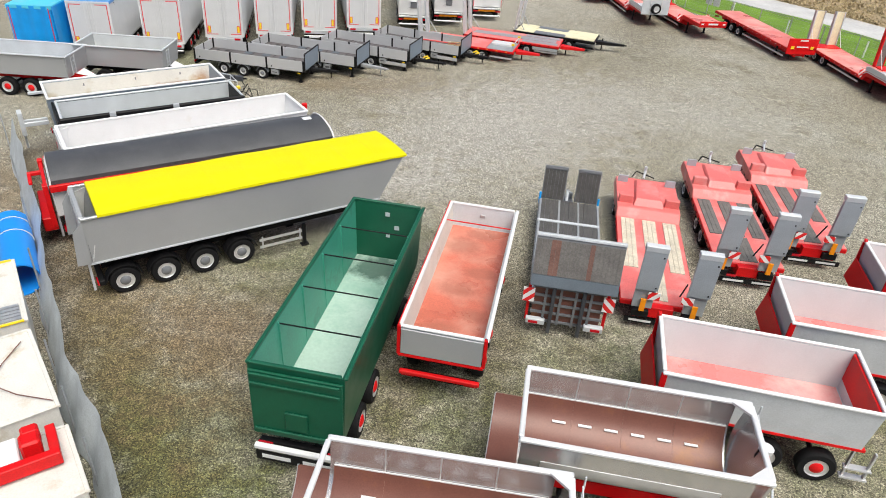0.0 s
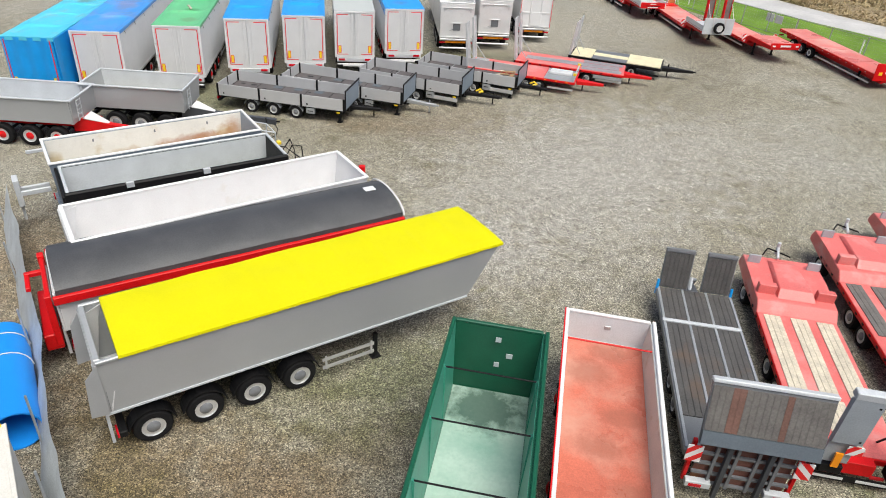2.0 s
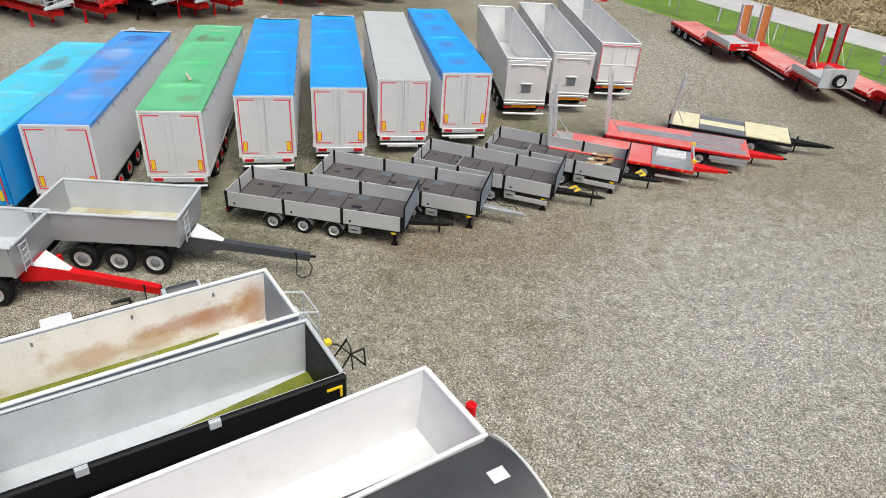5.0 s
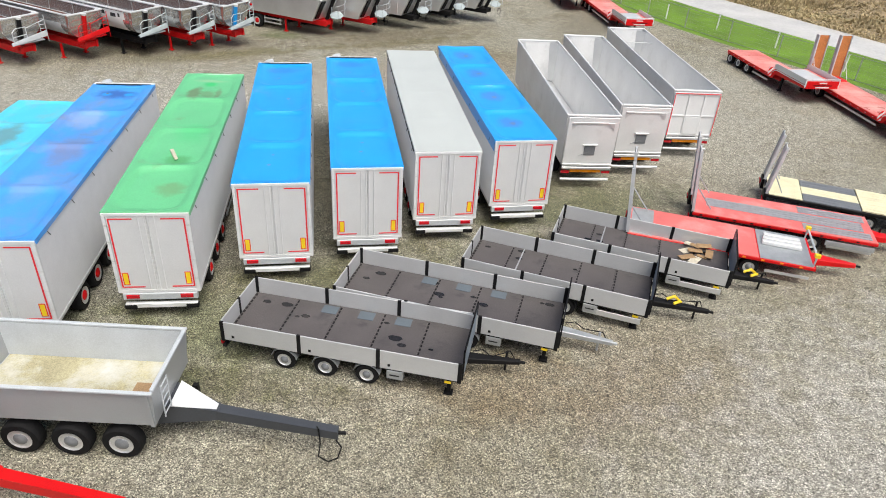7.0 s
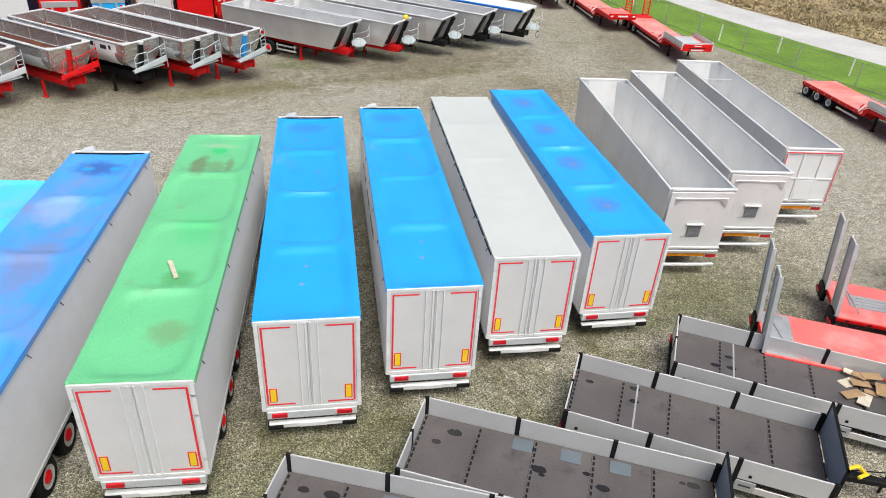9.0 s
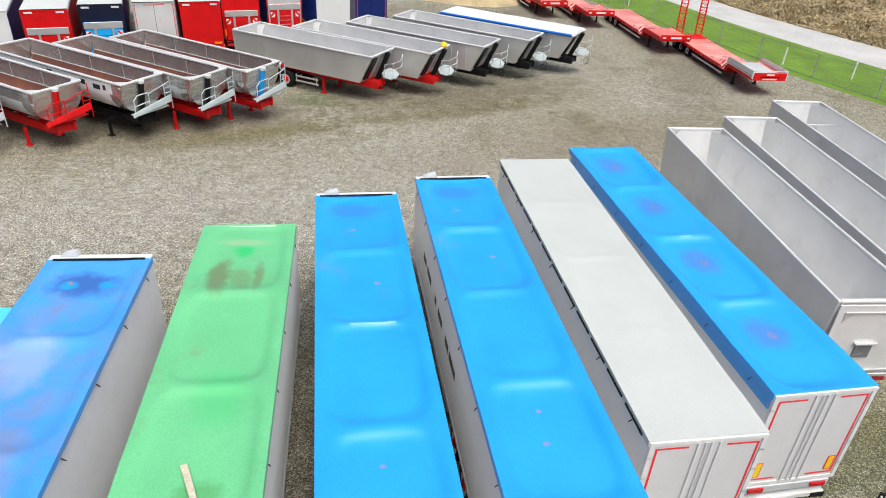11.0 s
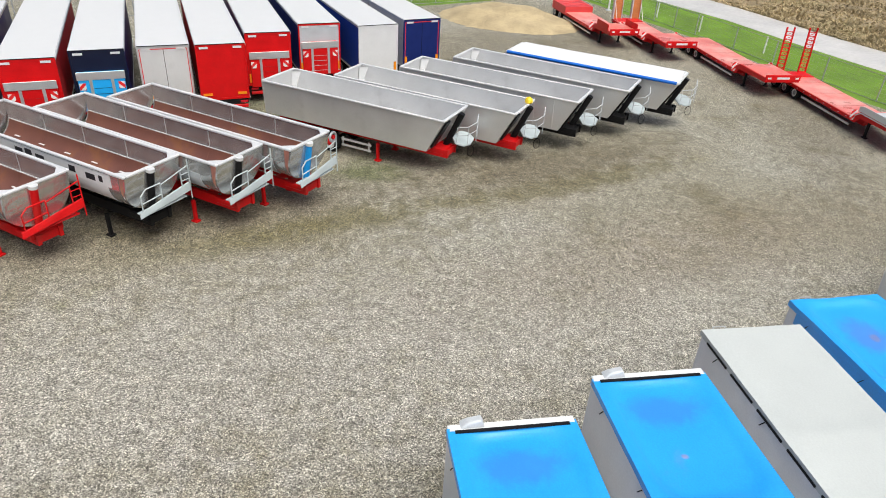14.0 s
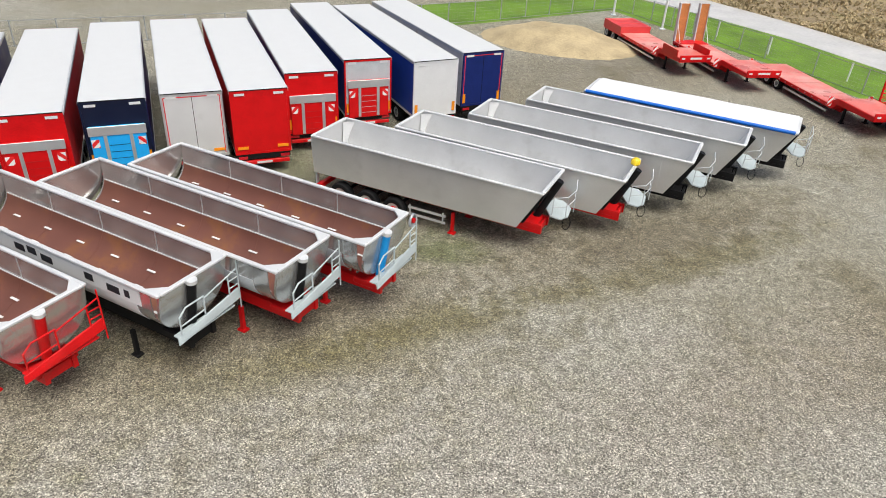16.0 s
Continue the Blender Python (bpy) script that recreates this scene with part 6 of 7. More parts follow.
    if rails:
        bm = bmesh.new()
        rim = [(-0.15, 0.35), (0.2, 0.0), (0.6, 0.1), (0.8, 0.45), (0.75, 0.95), (0.35, 1.15), (0.0, 1.0)]
        low = [bm.verts.new((L - 0.15 + p, q, 1.5 - 0.25 * p + 0.2 * q)) for p, q in rim]
        top = [bm.verts.new((L - 0.15 + p, q, 1.56 - 0.25 * p + 0.2 * q)) for p, q in rim]
        bm.faces.new(low[::-1])
        bm.faces.new(top)
        for k in range(len(rim)):
            bm.faces.new((low[k - 1], low[k], top[k], top[k - 1]))
        wk = part("walkway", bm, PANEL_GREY, t, "small rounded platform with hand rails")
        for k, z in enumerate((1.95, 2.35)):
            bm = bmesh.new()
            line(bm, [(L + 0.1, 0.05, z - 0.1), (L + 0.6, 0.2, z), (L + 0.72, 0.9, z + 0.05), (L + 0.6, 1.3, z + 0.12 + 0.2 * k)], 0.018, 5)
            part("hand_rail", bm, LGREY, wk)
        for p in ((0.1, 0.05, 2.25), (0.6, 0.2, 2.35), (0.72, 0.9, 2.4), (0.6, 1.3, 2.67)):
            bm = bmesh.new()
            tube(bm, (L + p[0], p[1], 1.45), (L + p[0], p[1], p[2]), 0.018, 5)
            part("rail_post", bm, LGREY, wk)
        bm = bmesh.new()
        line(bm, [(L + 0.55 + 0.16 * math.sin(a * 0.63), 0.75 + 0.1 * math.cos(a * 0.63), 0.95 + 0.24 * math.cos(a * 0.63)) for a in range(11)], 0.016, 5)
        part("air_hose", bm, BLACK, wk)
    chassis(t, 0.3, L - nose, cm, 0.85, z0 - 0.02, 0.42)
    if nose < 0.3:
        make("chassis_head", cm, t, (L - 1.5, L - 0.3, -0.5, 0.5, 0.98, 1.2), bevel=0.03)
    axles(t, xs, half, 0.52, 0.36, ALU, RED if cm == RED else None)
    legs(t, xs[-1] + 2.6, cm, 0.95)
    side_guard(t, xs[-1] + 0.7, xs[-1] + 2.4, 1.15, ALU)
    make("rear_beam", cm, t, (0.1, 0.3, -1.15, 1.15, 0.55, 0.75), bevel=0.02)
    for s in (-1, 1):
        make("rear_post", LGREY, t, (-0.1, -0.02, s * 0.95 - 0.06, s * 0.95 + 0.06, 0.35, z0))
    tail_lamps(t, 0.09, 0.95, 0.65)
    return t


straight_tipper(-27.27, 90.29, -25.4, 10.2, "smooth aluminium tipping semi-trailer, empty and open", TIP_ALU, RED, 2.9)
straight_tipper(-23.88, 91.86, -26.0, 10.2, "aluminium tipping semi-trailer with a yellow cap at its head", TIP_ALU, RED, 2.9)
straight_tipper(-20.61, 94.04, -25.8, 10.2, "ribbed aluminium tipping semi-trailer, empty and open", TIP_ALU, BLACK, 2.9, ribs=True)
straight_tipper(-17.64, 96.59, -27.0, 10.38, "plain aluminium tipping semi-trailer, empty and open", TIP_ALU, BLACK, 2.9)
cov = straight_tipper(-14.44, 98.55, -27.3, 10.38, "aluminium tipping semi-trailer under a white cover with blue edge", TIP_ALU, BLACK, 2.9, tarp=WHITE_SHEET, over=(0.2, -0.1), arch=0.06)
bm = bmesh.new()
tube(bm, (0.1, -1.36, 2.97), (10.28, -1.36, 2.97), 0.09, 10)
part("cover_roll", bm, ROLL_BLUE, cov, "blue rolled cover edge", smooth=True)
cap = thing("warning_cap", "yellow plastic cap standing on a tipper's head rail", "cap", -14.52, 87.9, 0, z=2.99)
bm = bmesh.new()
lathe(bm, [(0.16, 0.0), (0.2, 0.06), (0.18, 0.2), (0.1, 0.28), (0.0005, 0.3)], 14)
o = part("dome", bm, YELLOW, cap, smooth=True)
o.matrix_basis = pose(0, 0, 0, 90, 0, 0)

# the row of long tippers beside the near fence
yel = straight_tipper(-11.07, 23.9, 33.4, 11.85, "grey tipping semi-trailer under a bright yellow tarpaulin, four axles", SIDE_GREY, BLACK, 3.22, 1.5, YELLOW_TARP, 0.07, None, False, False, (0.5, 0.12), False, "long tippers by the fence", (0.92, 2.3, 3.67, 5.04), 1.0, nose=2.2, sag=0.041, half=0.93)
for s in (-1, 1):
    make("bottom_edge", LGREY, yel, (-0.05, 10.85, s * 1.165 - 0.015, s * 1.165 + 0.015, 1.47, 1.53))
    bm = bmesh.new()
    hexa(bm, [(-0.4, s * 1.1, 1.52), (0.02, s * 1.16, 1.52), (0.02, s * 1.2, 1.52), (-0.4, s * 1.14, 1.52), (-0.32, s * 1.16, 2.75), (0.0, s * 1.24, 3.2), (0.0, s * 1.28, 3.2), (-0.32, s * 1.2, 2.75)])
    part("tail_wing", bm, SIDE_GREY, yel, "slanting grey side wing at the tail")
make("side_skin", GREY, yel, (0.05, 0.06, -1.2, 1.2, 1.6, 3.1))
for s in (-1, 1):
    bm = bmesh.new()
    for xx in (0.92, 2.3, 3.67, 5.04):
        pts = [(xx + 0.62 * math.cos(radians(a)), 0.52 + 0.62 * math.sin(radians(a))) for a in range(10, 171, 16)]
        inn = [(xx + 0.59 * math.cos(radians(a)), 0.52 + 0.59 * math.sin(radians(a))) for a in range(170, 9, -16)]
        slab(bm, pts + inn, s * 0.93 - 0.2, s * 0.93 + 0.2)
    part("mudguard", bm, BLACK, yel)
blk = straight_tipper(-13.75, 27.2, 31.6, 10.95, "red-framed tipping trailer under an arched dark grey tarpaulin", WHITE, RED, 2.72, 1.3, DARK_TARP, 0.42, None, False, False, (0.0, 0.0), False, "long tippers by the fence", (1.6, 3.0, 4.4), 0.3)
for s in (-1, 1):
    make("edge_rail", RED, blk, (-0.1, 11.0, s * 1.38 - 0.07, s * 1.38 + 0.07, 2.42, 2.68), bevel=0.02)
bm = bmesh.new()
pts = [(11.0, 1.34 * math.cos(radians(a)), 2.74 + 0.5 * math.sin(radians(a))) for a in range(0, 181, 15)]
line(bm, pts, 0.035, 6)
part("front_hoop", bm, WHITE, blk)
tr = make("tail_frame", RED, blk, (-0.32, -0.14, -1.3, -1.05, 0.95, 2.68), (-0.32, -0.14, 1.05, 1.3, 0.95, 2.68), (-0.28, -0.16, -1.05, 1.05, 2.4, 2.62), (-0.26, -0.16, -0.1, 0.1, 1.7, 2.4), (-0.75, -0.28, 0.55, 0.7, 2.3, 2.45), (-0.75, -0.62, -0.2, 0.7, 2.28, 2.42), bevel=0.02, label="red steel tail frame with hook")
make("tail_box", RED, tr, (-0.6, -0.14, -1.25, 1.25, 0.8, 1.35), bevel=0.03)
make("panel", LGREY, tr, (-0.2, -0.14, -1.02, 1.02, 1.4, 2.35))
make("lid", BLACK, tr, (-0.63, -0.6, -0.75, -0.5, 1.0, 1.22), bevel=0.01)
make("label_sticker", WHITE, blk, (10.1, 10.5, -0.12, 0.2, 3.27, 3.276))
wht = straight_tipper(-14.2, 29.17, 34.5, 10.05, "white open tipping trailer, empty with a few moss stains", WHITE, GREY, 3.1, 1.3, None, 0, WHITE, False, False, (0, 0), False, "long tippers by the fence", (1.4, 2.75, 4.1), 0.25)
bm = bmesh.new()
tube(bm, (10.3, -0.35, 2.75), (10.3, -0.35, 3.15), 0.13, 12)
part("beacon", bm, RED, wht, "red beacon with white top", smooth=True)


def dump_body(name, x, y, turn, L, W, z0, z1, words, outer, inner, floor, rim, xs, cm, group="", t_wall=0.07, r=0.52, hub=None, bar=None, ladder=False, ribs=0, bar_plate=None):
    t = thing(name, words, "trailer", x, y, turn, group)
    bm = bmesh.new()
    tub(bm, 0.1, L - 0.1, 0, L, W - 0.16, W, z0, z1, t_wall)
    part("body", bm, outer, t)
    bm = bmesh.new()
    for s in (-1, 1):
        box(bm, -0.03, L + 0.03, s * W / 2 - 0.08, s * W / 2 + 0.03, z1, z1 + 0.08)
    box(bm, -0.03, 0.08, -W / 2 + 0.08, W / 2 - 0.08, z1, z1 + 0.08)
    box(bm, L - 0.08, L + 0.03, -W / 2 + 0.08, W / 2 - 0.08, z1, z1 + 0.08)
    part("rim_rail", bm, rim, t, bevel=0.02)
    a, c = t_wall + 0.004, t_wall + 0.012
    for s in (-1, 1):
        bm = bmesh.new()
        q = [(0.12, W / 2 - 0.08, z0 + t_wall), (L - 0.12, W / 2 - 0.08, z0 + t_wall), (L - 0.08, W / 2, z1 - 0.01), (0.08, W / 2, z1 - 0.01)]
        hexa(bm, [(p[0], s * (p[1] - a), p[2]) for p in q] + [(p[0], s * (p[1] - c), p[2]) for p in q])
        part("wall_liner", bm, inner, t)
    make("floor_plate", floor, t, (0.2, L - 0.2, -W / 2 + 0.17, W / 2 - 0.17, z0 + t_wall + 0.002, z0 + t_wall + 0.014))
    for i in range(ribs):
        for s in (-1, 1):
            xk = 0.1 + (L - 0.3) * i / max(ribs - 1, 1)
            bm = bmesh.new()
            hexa(bm, [(xk, s * (W / 2 - 0.085), z0), (xk + 0.1, s * (W / 2 - 0.085), z0), (xk + 0.1, s * (W / 2 - 0.02), z0), (xk, s * (W / 2 - 0.02), z0), (xk, s * (W / 2 - 0.005), z1), (xk + 0.1, s * (W / 2 - 0.005), z1), (xk + 0.1, s * (W / 2 + 0.045), z1), (xk, s * (W / 2 + 0.045), z1)])
            part("rib", bm, outer, t)
    chassis(t, 0.1, L - 0.1, cm, z0 - 0.4, z0 - 0.01, 0.42)
    axles(t, xs, 1.03, r, 0.36, ALU, hub)
    tail_lamps(t, 0.0, 0.95, 0.7)
    make("rear_beam", cm, t, (0.02, 0.2, -1.15, 1.15, 0.55, 0.75), bevel=0.02)
    if bar:
        tx, ty = bar
        bm = bmesh.new()
        hexa(bm, [(L - 0.5, -0.55, 0.62), (L + 1.2, -0.15 + ty * 0.3, 0.72), (L + 1.2, 0.15 + ty * 0.3, 0.72), (L - 0.5, 0.55, 0.62), (L - 0.5, -0.55, z0 + 0.1), (L + 1.2, -0.15 + ty * 0.3, 1.05), (L + 1.2, 0.15 + ty * 0.3, 1.05), (L - 0.5, 0.55, z0 + 0.1)])
        hexa(bm, [(L + 1.1, -0.15 + ty * 0.3, 0.72), (tx - 0.1, ty - 0.12, 0.78), (tx - 0.1, ty + 0.12, 0.78), (L + 1.1, 0.15 + ty * 0.3, 0.72), (L + 1.1, -0.15 + ty * 0.3, 1.04), (tx - 0.1, ty - 0.12, 1.05), (tx - 0.1, ty + 0.12, 1.05), (L + 1.1, 0.15 + ty * 0.3, 1.04)])
        d = part("drawbar", bm, cm if cm != BLACK else DRAWBAR, t)
        bm = bmesh.new()
        hexa(bm, [(L + 0.02, -0.56, z0 + 0.06), (L + 1.15, -0.1 + ty * 0.3, 1.06), (L + 1.15, 0.1 + ty * 0.3, 1.06), (L + 0.02, 0.4, z0 + 0.06), (L + 0.02, -0.56, z0 + 0.09), (L + 1.15, -0.1 + ty * 0.3, 1.08), (L + 1.15, 0.1 + ty * 0.3, 1.08), (L + 0.02, 0.4, z0 + 0.09)])
        part("cover_plate", bm, WHITE, d)
        bm = bmesh.new()
        tube(bm, (tx - 0.1, ty, 0.92), (tx + 0.1, ty, 0.92), 0.05, 8)
        part("towing_eye", bm, BLACK, d)
        bm = bmesh.new()
        line(bm, [(tx - 0.7, ty + 0.14, 1.0), (tx - 0.6, ty - 0.1, 1.12), (tx - 0.55, ty - 0.2, 0.7), (tx - 0.6, ty - 0.28, 0.3), (tx - 0.35, ty - 0.3, 0.14), (tx - 0.1, ty - 0.26, 0.25), (tx + 0.0, ty - 0.2, 0.6), (tx - 0.15, ty - 0.14, 0.8)], 0.02, 5)
        part("air_hose", bm, BLACK, d)
        bm = bmesh.new()
        box(bm, L + 0.2, L + 0.35, 0.55, 0.7, 0.03, 1.0)
        part("support_leg", bm, cm, t)
    if ladder:
        bm = bmesh.new()
        for q in (-0.55, -0.95):
            tube(bm, (L + 0.08, q, z0 + 0.1), (L + 0.1, q, z1), 0.02, 5)
        for i in range(5):
            z = z0 + 0.2 + i * 0.22
            tube(bm, (L + 0.09, -0.55, z), (L + 0.09, -0.95, z), 0.018, 5)
        part("ladder", bm, rim, t)
    return t


dt = dump_body("dump_trailer", -20.75, 44.75, 0.3, 5.2, 2.52, 1.25, 2.4, "light grey three-axle dump trailer with wet litter inside", SIDE_GREY, LGREY, WET, LGREY, (1.5, 2.8, 4.1), BLACK, "dump trailers", bar=(9.75, -0.8), ladder=True, ribs=2)
make("cardboard_sheet", CARD, dt, (4.1, 4.75, -0.7, 0.2, 1.345, 1.37))
dump_body("dump_trailer", -25.2, 42.35, 0.4, 5.2, 2.52, 1.25, 2.4, "light grey dump trailer on a red chassis with drawbar", SIDE_GREY, LGREY, LGREY, LGREY, (1.5, 2.82, 4.14), RED, "dump trailers", hub=RED, bar=(9.7, -0.95), ladder=True, ribs=2)
dk = dump_body("black_railed_tipper", -15.99, 32.5, 32.8, 7.95, 2.44, 1.2, 2.86, "grey open tipper with black side rail and moss inside", BLACK, LGREY, LGREY, LGREY, (1.6, 2.95, 4.3), BLACK, "old tippers by the fence")
make("side_rail", BLACK, dk, (-0.1, 7.95, -1.42, -1.24, 2.2, 3.0), bevel=0.05)
make("tail_cloth", BLACK, dk, (-0.16, -0.06, -1.4, 1.2, 2.1, 2.9), bevel=0.03)
bm = bmesh.new()
hexa(bm, [(1.5, -1.02, 1.286), (7.8, -1.02, 1.286), (7.8, 0.95, 1.286), (1.5, 0.1, 1.286), (1.5, -1.02, 1.298), (7.8, -1.02, 1.298), (7.8, 0.95, 1.298), (1.5, 0.1, 1.298)])
part("moss_strip", bm, MOSS_FLOOR, dk, "tapering strip of green moss")
for xx in (1.9, 4.6):
    make("bracket", LGREY, dk, (xx, xx + 0.26, -1.48, -1.36, 2.85, 3.06), bevel=0.01)
make("yellow_handle", YELLOW, dk, (0.2, 0.6, -1.46, -1.425, 2.6, 2.66), (0.2, 0.26, -1.46, -1.425, 2.32, 2.6))
make("yellow_handle", YELLOW, dk, (7.4, 7.8, -1.46, -1.425, 2.7, 2.76), (7.74, 7.8, -1.46, -1.425, 2.42, 2.7))
bm = bmesh.new()
line(bm, [(8.0, -0.9, 2.7), (8.3, -0.9, 3.15), (8.8, -0.6, 2.9), (8.9, -0.5, 2.2), (8.4, 0.2, 2.6), (8.0, 0.3, 2.7)], 0.02, 5)
line(bm, [(8.0, -0.4, 2.7), (8.4, -0.4, 3.2), (8.7, 0.0, 2.5), (8.8, 0.1, 1.6)], 0.02, 5)
part("hydraulic_hose", bm, BLACK, dk)
make("valve_cap", YELLOW, dk, (7.98, 8.15, -0.05, 0.12, 2.86, 3.0), bevel=0.02)
ru = dump_body("rusty_tipper", -17.57, 34.39, 33.9, 8.05, 2.46, 1.3, 3.02, "old white tipper body with rust and moss inside", BLUEGREY, RUST_WALL, WHITE_STAINED, WHITE, (1.6, 2.95, 4.3), BLUEGREY, "old tippers by the fence", 0.1)
bm = bmesh.new()
line(bm, [(8.15, -1.0, 1.3), (8.15, -1.0, 2.9), (8.75, -1.0, 2.7), (8.75, -1.0, 1.3)], 0.025, 5)
line(bm, [(8.15, 0.1, 1.3), (8.15, 0.1, 2.9), (8.75, 0.1, 2.7), (8.75, 0.1, 1.3)], 0.025, 5)
line(bm, [(8.75, -1.0, 2.0), (8.75, 0.1, 2.0)], 0.025, 5)
line(bm, [(8.75, -1.0, 2.7), (8.75, 0.1, 2.7)], 0.025, 5)
hp = part("head_rail", bm, LGREY, ru, "bent pale grey rail round the head platform")
each("platform_slat", LGREY, hp, [(8.12 + 0.1 * q, 8.19 + 0.1 * q, -1.0, 0.9, 1.6, 1.66) for q in range(7)])
make("side_frame_rail", LGREY, ru, (-0.6, 6.7, 1.95, 2.05, 2.25, 2.38), label="pale grey steel rail beside the body", bevel=0.01)
for xx in (0.2, 1.5, 2.7, 3.9, 5.3, 6.3):
    make("side_frame_arm", LGREY, ru, (xx, xx + 0.12, 1.2, 2.75 if xx > 5 else 2.4, 2.2, 2.3), bevel=0.01)
bm = bmesh.new()
tube(bm, (5.42, 2.45, 2.25), (6.3, 2.45, 2.25), 0.22, 12)
part("rubber_roller", bm, DRAWBAR, ru, "dark rubber roller", smooth=True)
bm = bmesh.new()
line(bm, [(0.8, 2.35, 2.3), (4.4, 2.35, 2.3), (4.4, 2.6, 2.35), (3.9, 2.6, 2.35)], 0.05, 6)
part("hydraulic_pipe", bm, BLACK, ru)
vb = make("valve_box", BLACK, ru, (2.1, 2.85, 2.2, 2.6, 1.95, 2.35), bevel=0.02)
make("valve_lid", WHITE, vb, (2.08, 2.87, 2.18, 2.62, 2.35, 2.43), bevel=0.015)
bm = bmesh.new()
hexa(bm, [(0.25, 0.45, 1.418), (6.4, 0.95, 1.418), (6.4, 1.05, 1.418), (0.25, 1.05, 1.418), (0.25, 0.45, 1.43), (6.4, 0.95, 1.43), (6.4, 1.05, 1.43), (0.25, 1.05, 1.43)])
part("moss_strip", bm, MOSS_FLOOR, ru, "tapering strip of green moss")
make("wall_seam", RUSTY, ru, (0.3, 7.7, 1.1, 1.128, 2.55, 2.58))
for xx in (1.8, 4.2, 6.4):
    make("lifting_eye", GREY, ru, (xx, xx + 0.06, 1.08, 1.12, 2.7, 2.82))
hk = make("rear_hitch", LGREY, ru, (-1.2, -0.1, -0.25, -0.15, 1.5, 1.7), (-1.2, -0.1, 0.15, 0.25, 1.5, 1.7), (-1.3, -1.1, -0.3, 0.3, 1.1, 2.2), (-1.25, -1.15, -0.05, 0.05, 0.4, 1.1), bevel=0.02, label="grey hitch frame at the tail")

# the near group
gr = dump_body("green_dump_trailer", -2.16, 16.35, 80.4, 8.75, 2.48, 1.2, 3.42, "dark green high-sided tipping trailer, empty and wet inside", GREEN, GREEN_IN, GREEN_FLOOR, GREEN, (1.5, 2.9, 6.6), BLACK, "near row", hub=RED)
for k in range(1, 5):
    bm = bmesh.new()
    tube(bm, (8.75 * k / 5, -1.2, 3.3), (8.75 * k / 5, 1.2, 3.3), 0.022, 6)
    part("tie_bar", bm, BLACK, gr)
for s in (-1, 1):
    for k in range(1, 5):
        bm = bmesh.new()
        xk = 8.75 * k / 5
        hexa(bm, [(xk - 0.04, s * 1.07, 1.3), (xk + 0.04, s * 1.07, 1.3), (xk + 0.04, s * 1.12, 1.3), (xk - 0.04, s * 1.12, 1.3), (xk - 0.04, s * 1.1, 3.3), (xk + 0.04, s * 1.1, 3.3), (xk + 0.04, s * 1.17, 3.35), (xk - 0.04, s * 1.17, 3.35)])
        part("inner_rib", bm, GREEN_IN, gr)
td = make("tail_door", GREEN, gr, (-0.1, -0.03, -1.2, 1.2, 1.15, 3.3), bevel=0.015)
for z in (1.3, 2.85, 3.15):
    make("rib", GREEN, td, (-0.16, -0.1, -1.15, 1.15, z, z + 0.1), bevel=0.02)
make("slide_hatch", GREEN, td, (-0.16, -0.1, -0.3, 0.3, 1.5, 2.1), bevel=0.02)
make("window_plate", LGREY, gr, (8.6, 8.62, -0.1, 0.05, 3.0, 3.15), (8.6, 8.62, -0.45, -0.28, 2.5, 2.65), (8.6, 8.62, -0.12, 0.02, 2.15, 2.3))
make("bumper_bar", WHITE, gr, (-0.3, -0.15, -1.15, 1.15, 0.75, 0.88), bevel=0.02)
brand_flap(gr, -0.28, 1.1, 0.4, 0.72)

rd = dump_body("red_floored_dropside", 1.38, 19.3, 79.6, 7.85, 2.54, 1.5, 2.42, "open trailer with aluminium sides and a worn red floor", LGREY, OFFWHITE, RED_FLOOR, WHITE, (1.4, 2.75, 6.0), BLACK, "near row", hub=RED)
for s in (-1, 1):
    make("red_edge", RED, rd, (-0.02, 7.88, s * 1.305 - 0.02, s * 1.305 + 0.02, 2.44, 2.49))
    make("red_post", RED, rd, (-0.06, 0.06, s * 1.27 - 0.05, s * 1.27 + 0.05, 1.45, 2.5), bevel=0.01)
make("tail_board", SIDE_GREY, rd, (-0.09, -0.04, -1.2, 1.2, 1.52, 2.42), bevel=0.01)
make("red_sill", RED, rd, (-0.1, 0.0, -1.27, 1.27, 1.42, 1.5))
make("bumper", RED, rd, (-0.12, 0.03, -1.22, 1.22, 0.72, 0.87), bevel=0.03)
bm = bmesh.new()
tube(bm, (6.6, -1.2, 2.36), (6.6, 1.2, 2.36), 0.025, 6)
part("tie_bar", bm, RED, rd)
make("head_ring", ZINC, rd, (7.72, 7.76, -0.1, 0.1, 2.0, 2.15), bevel=0.02)


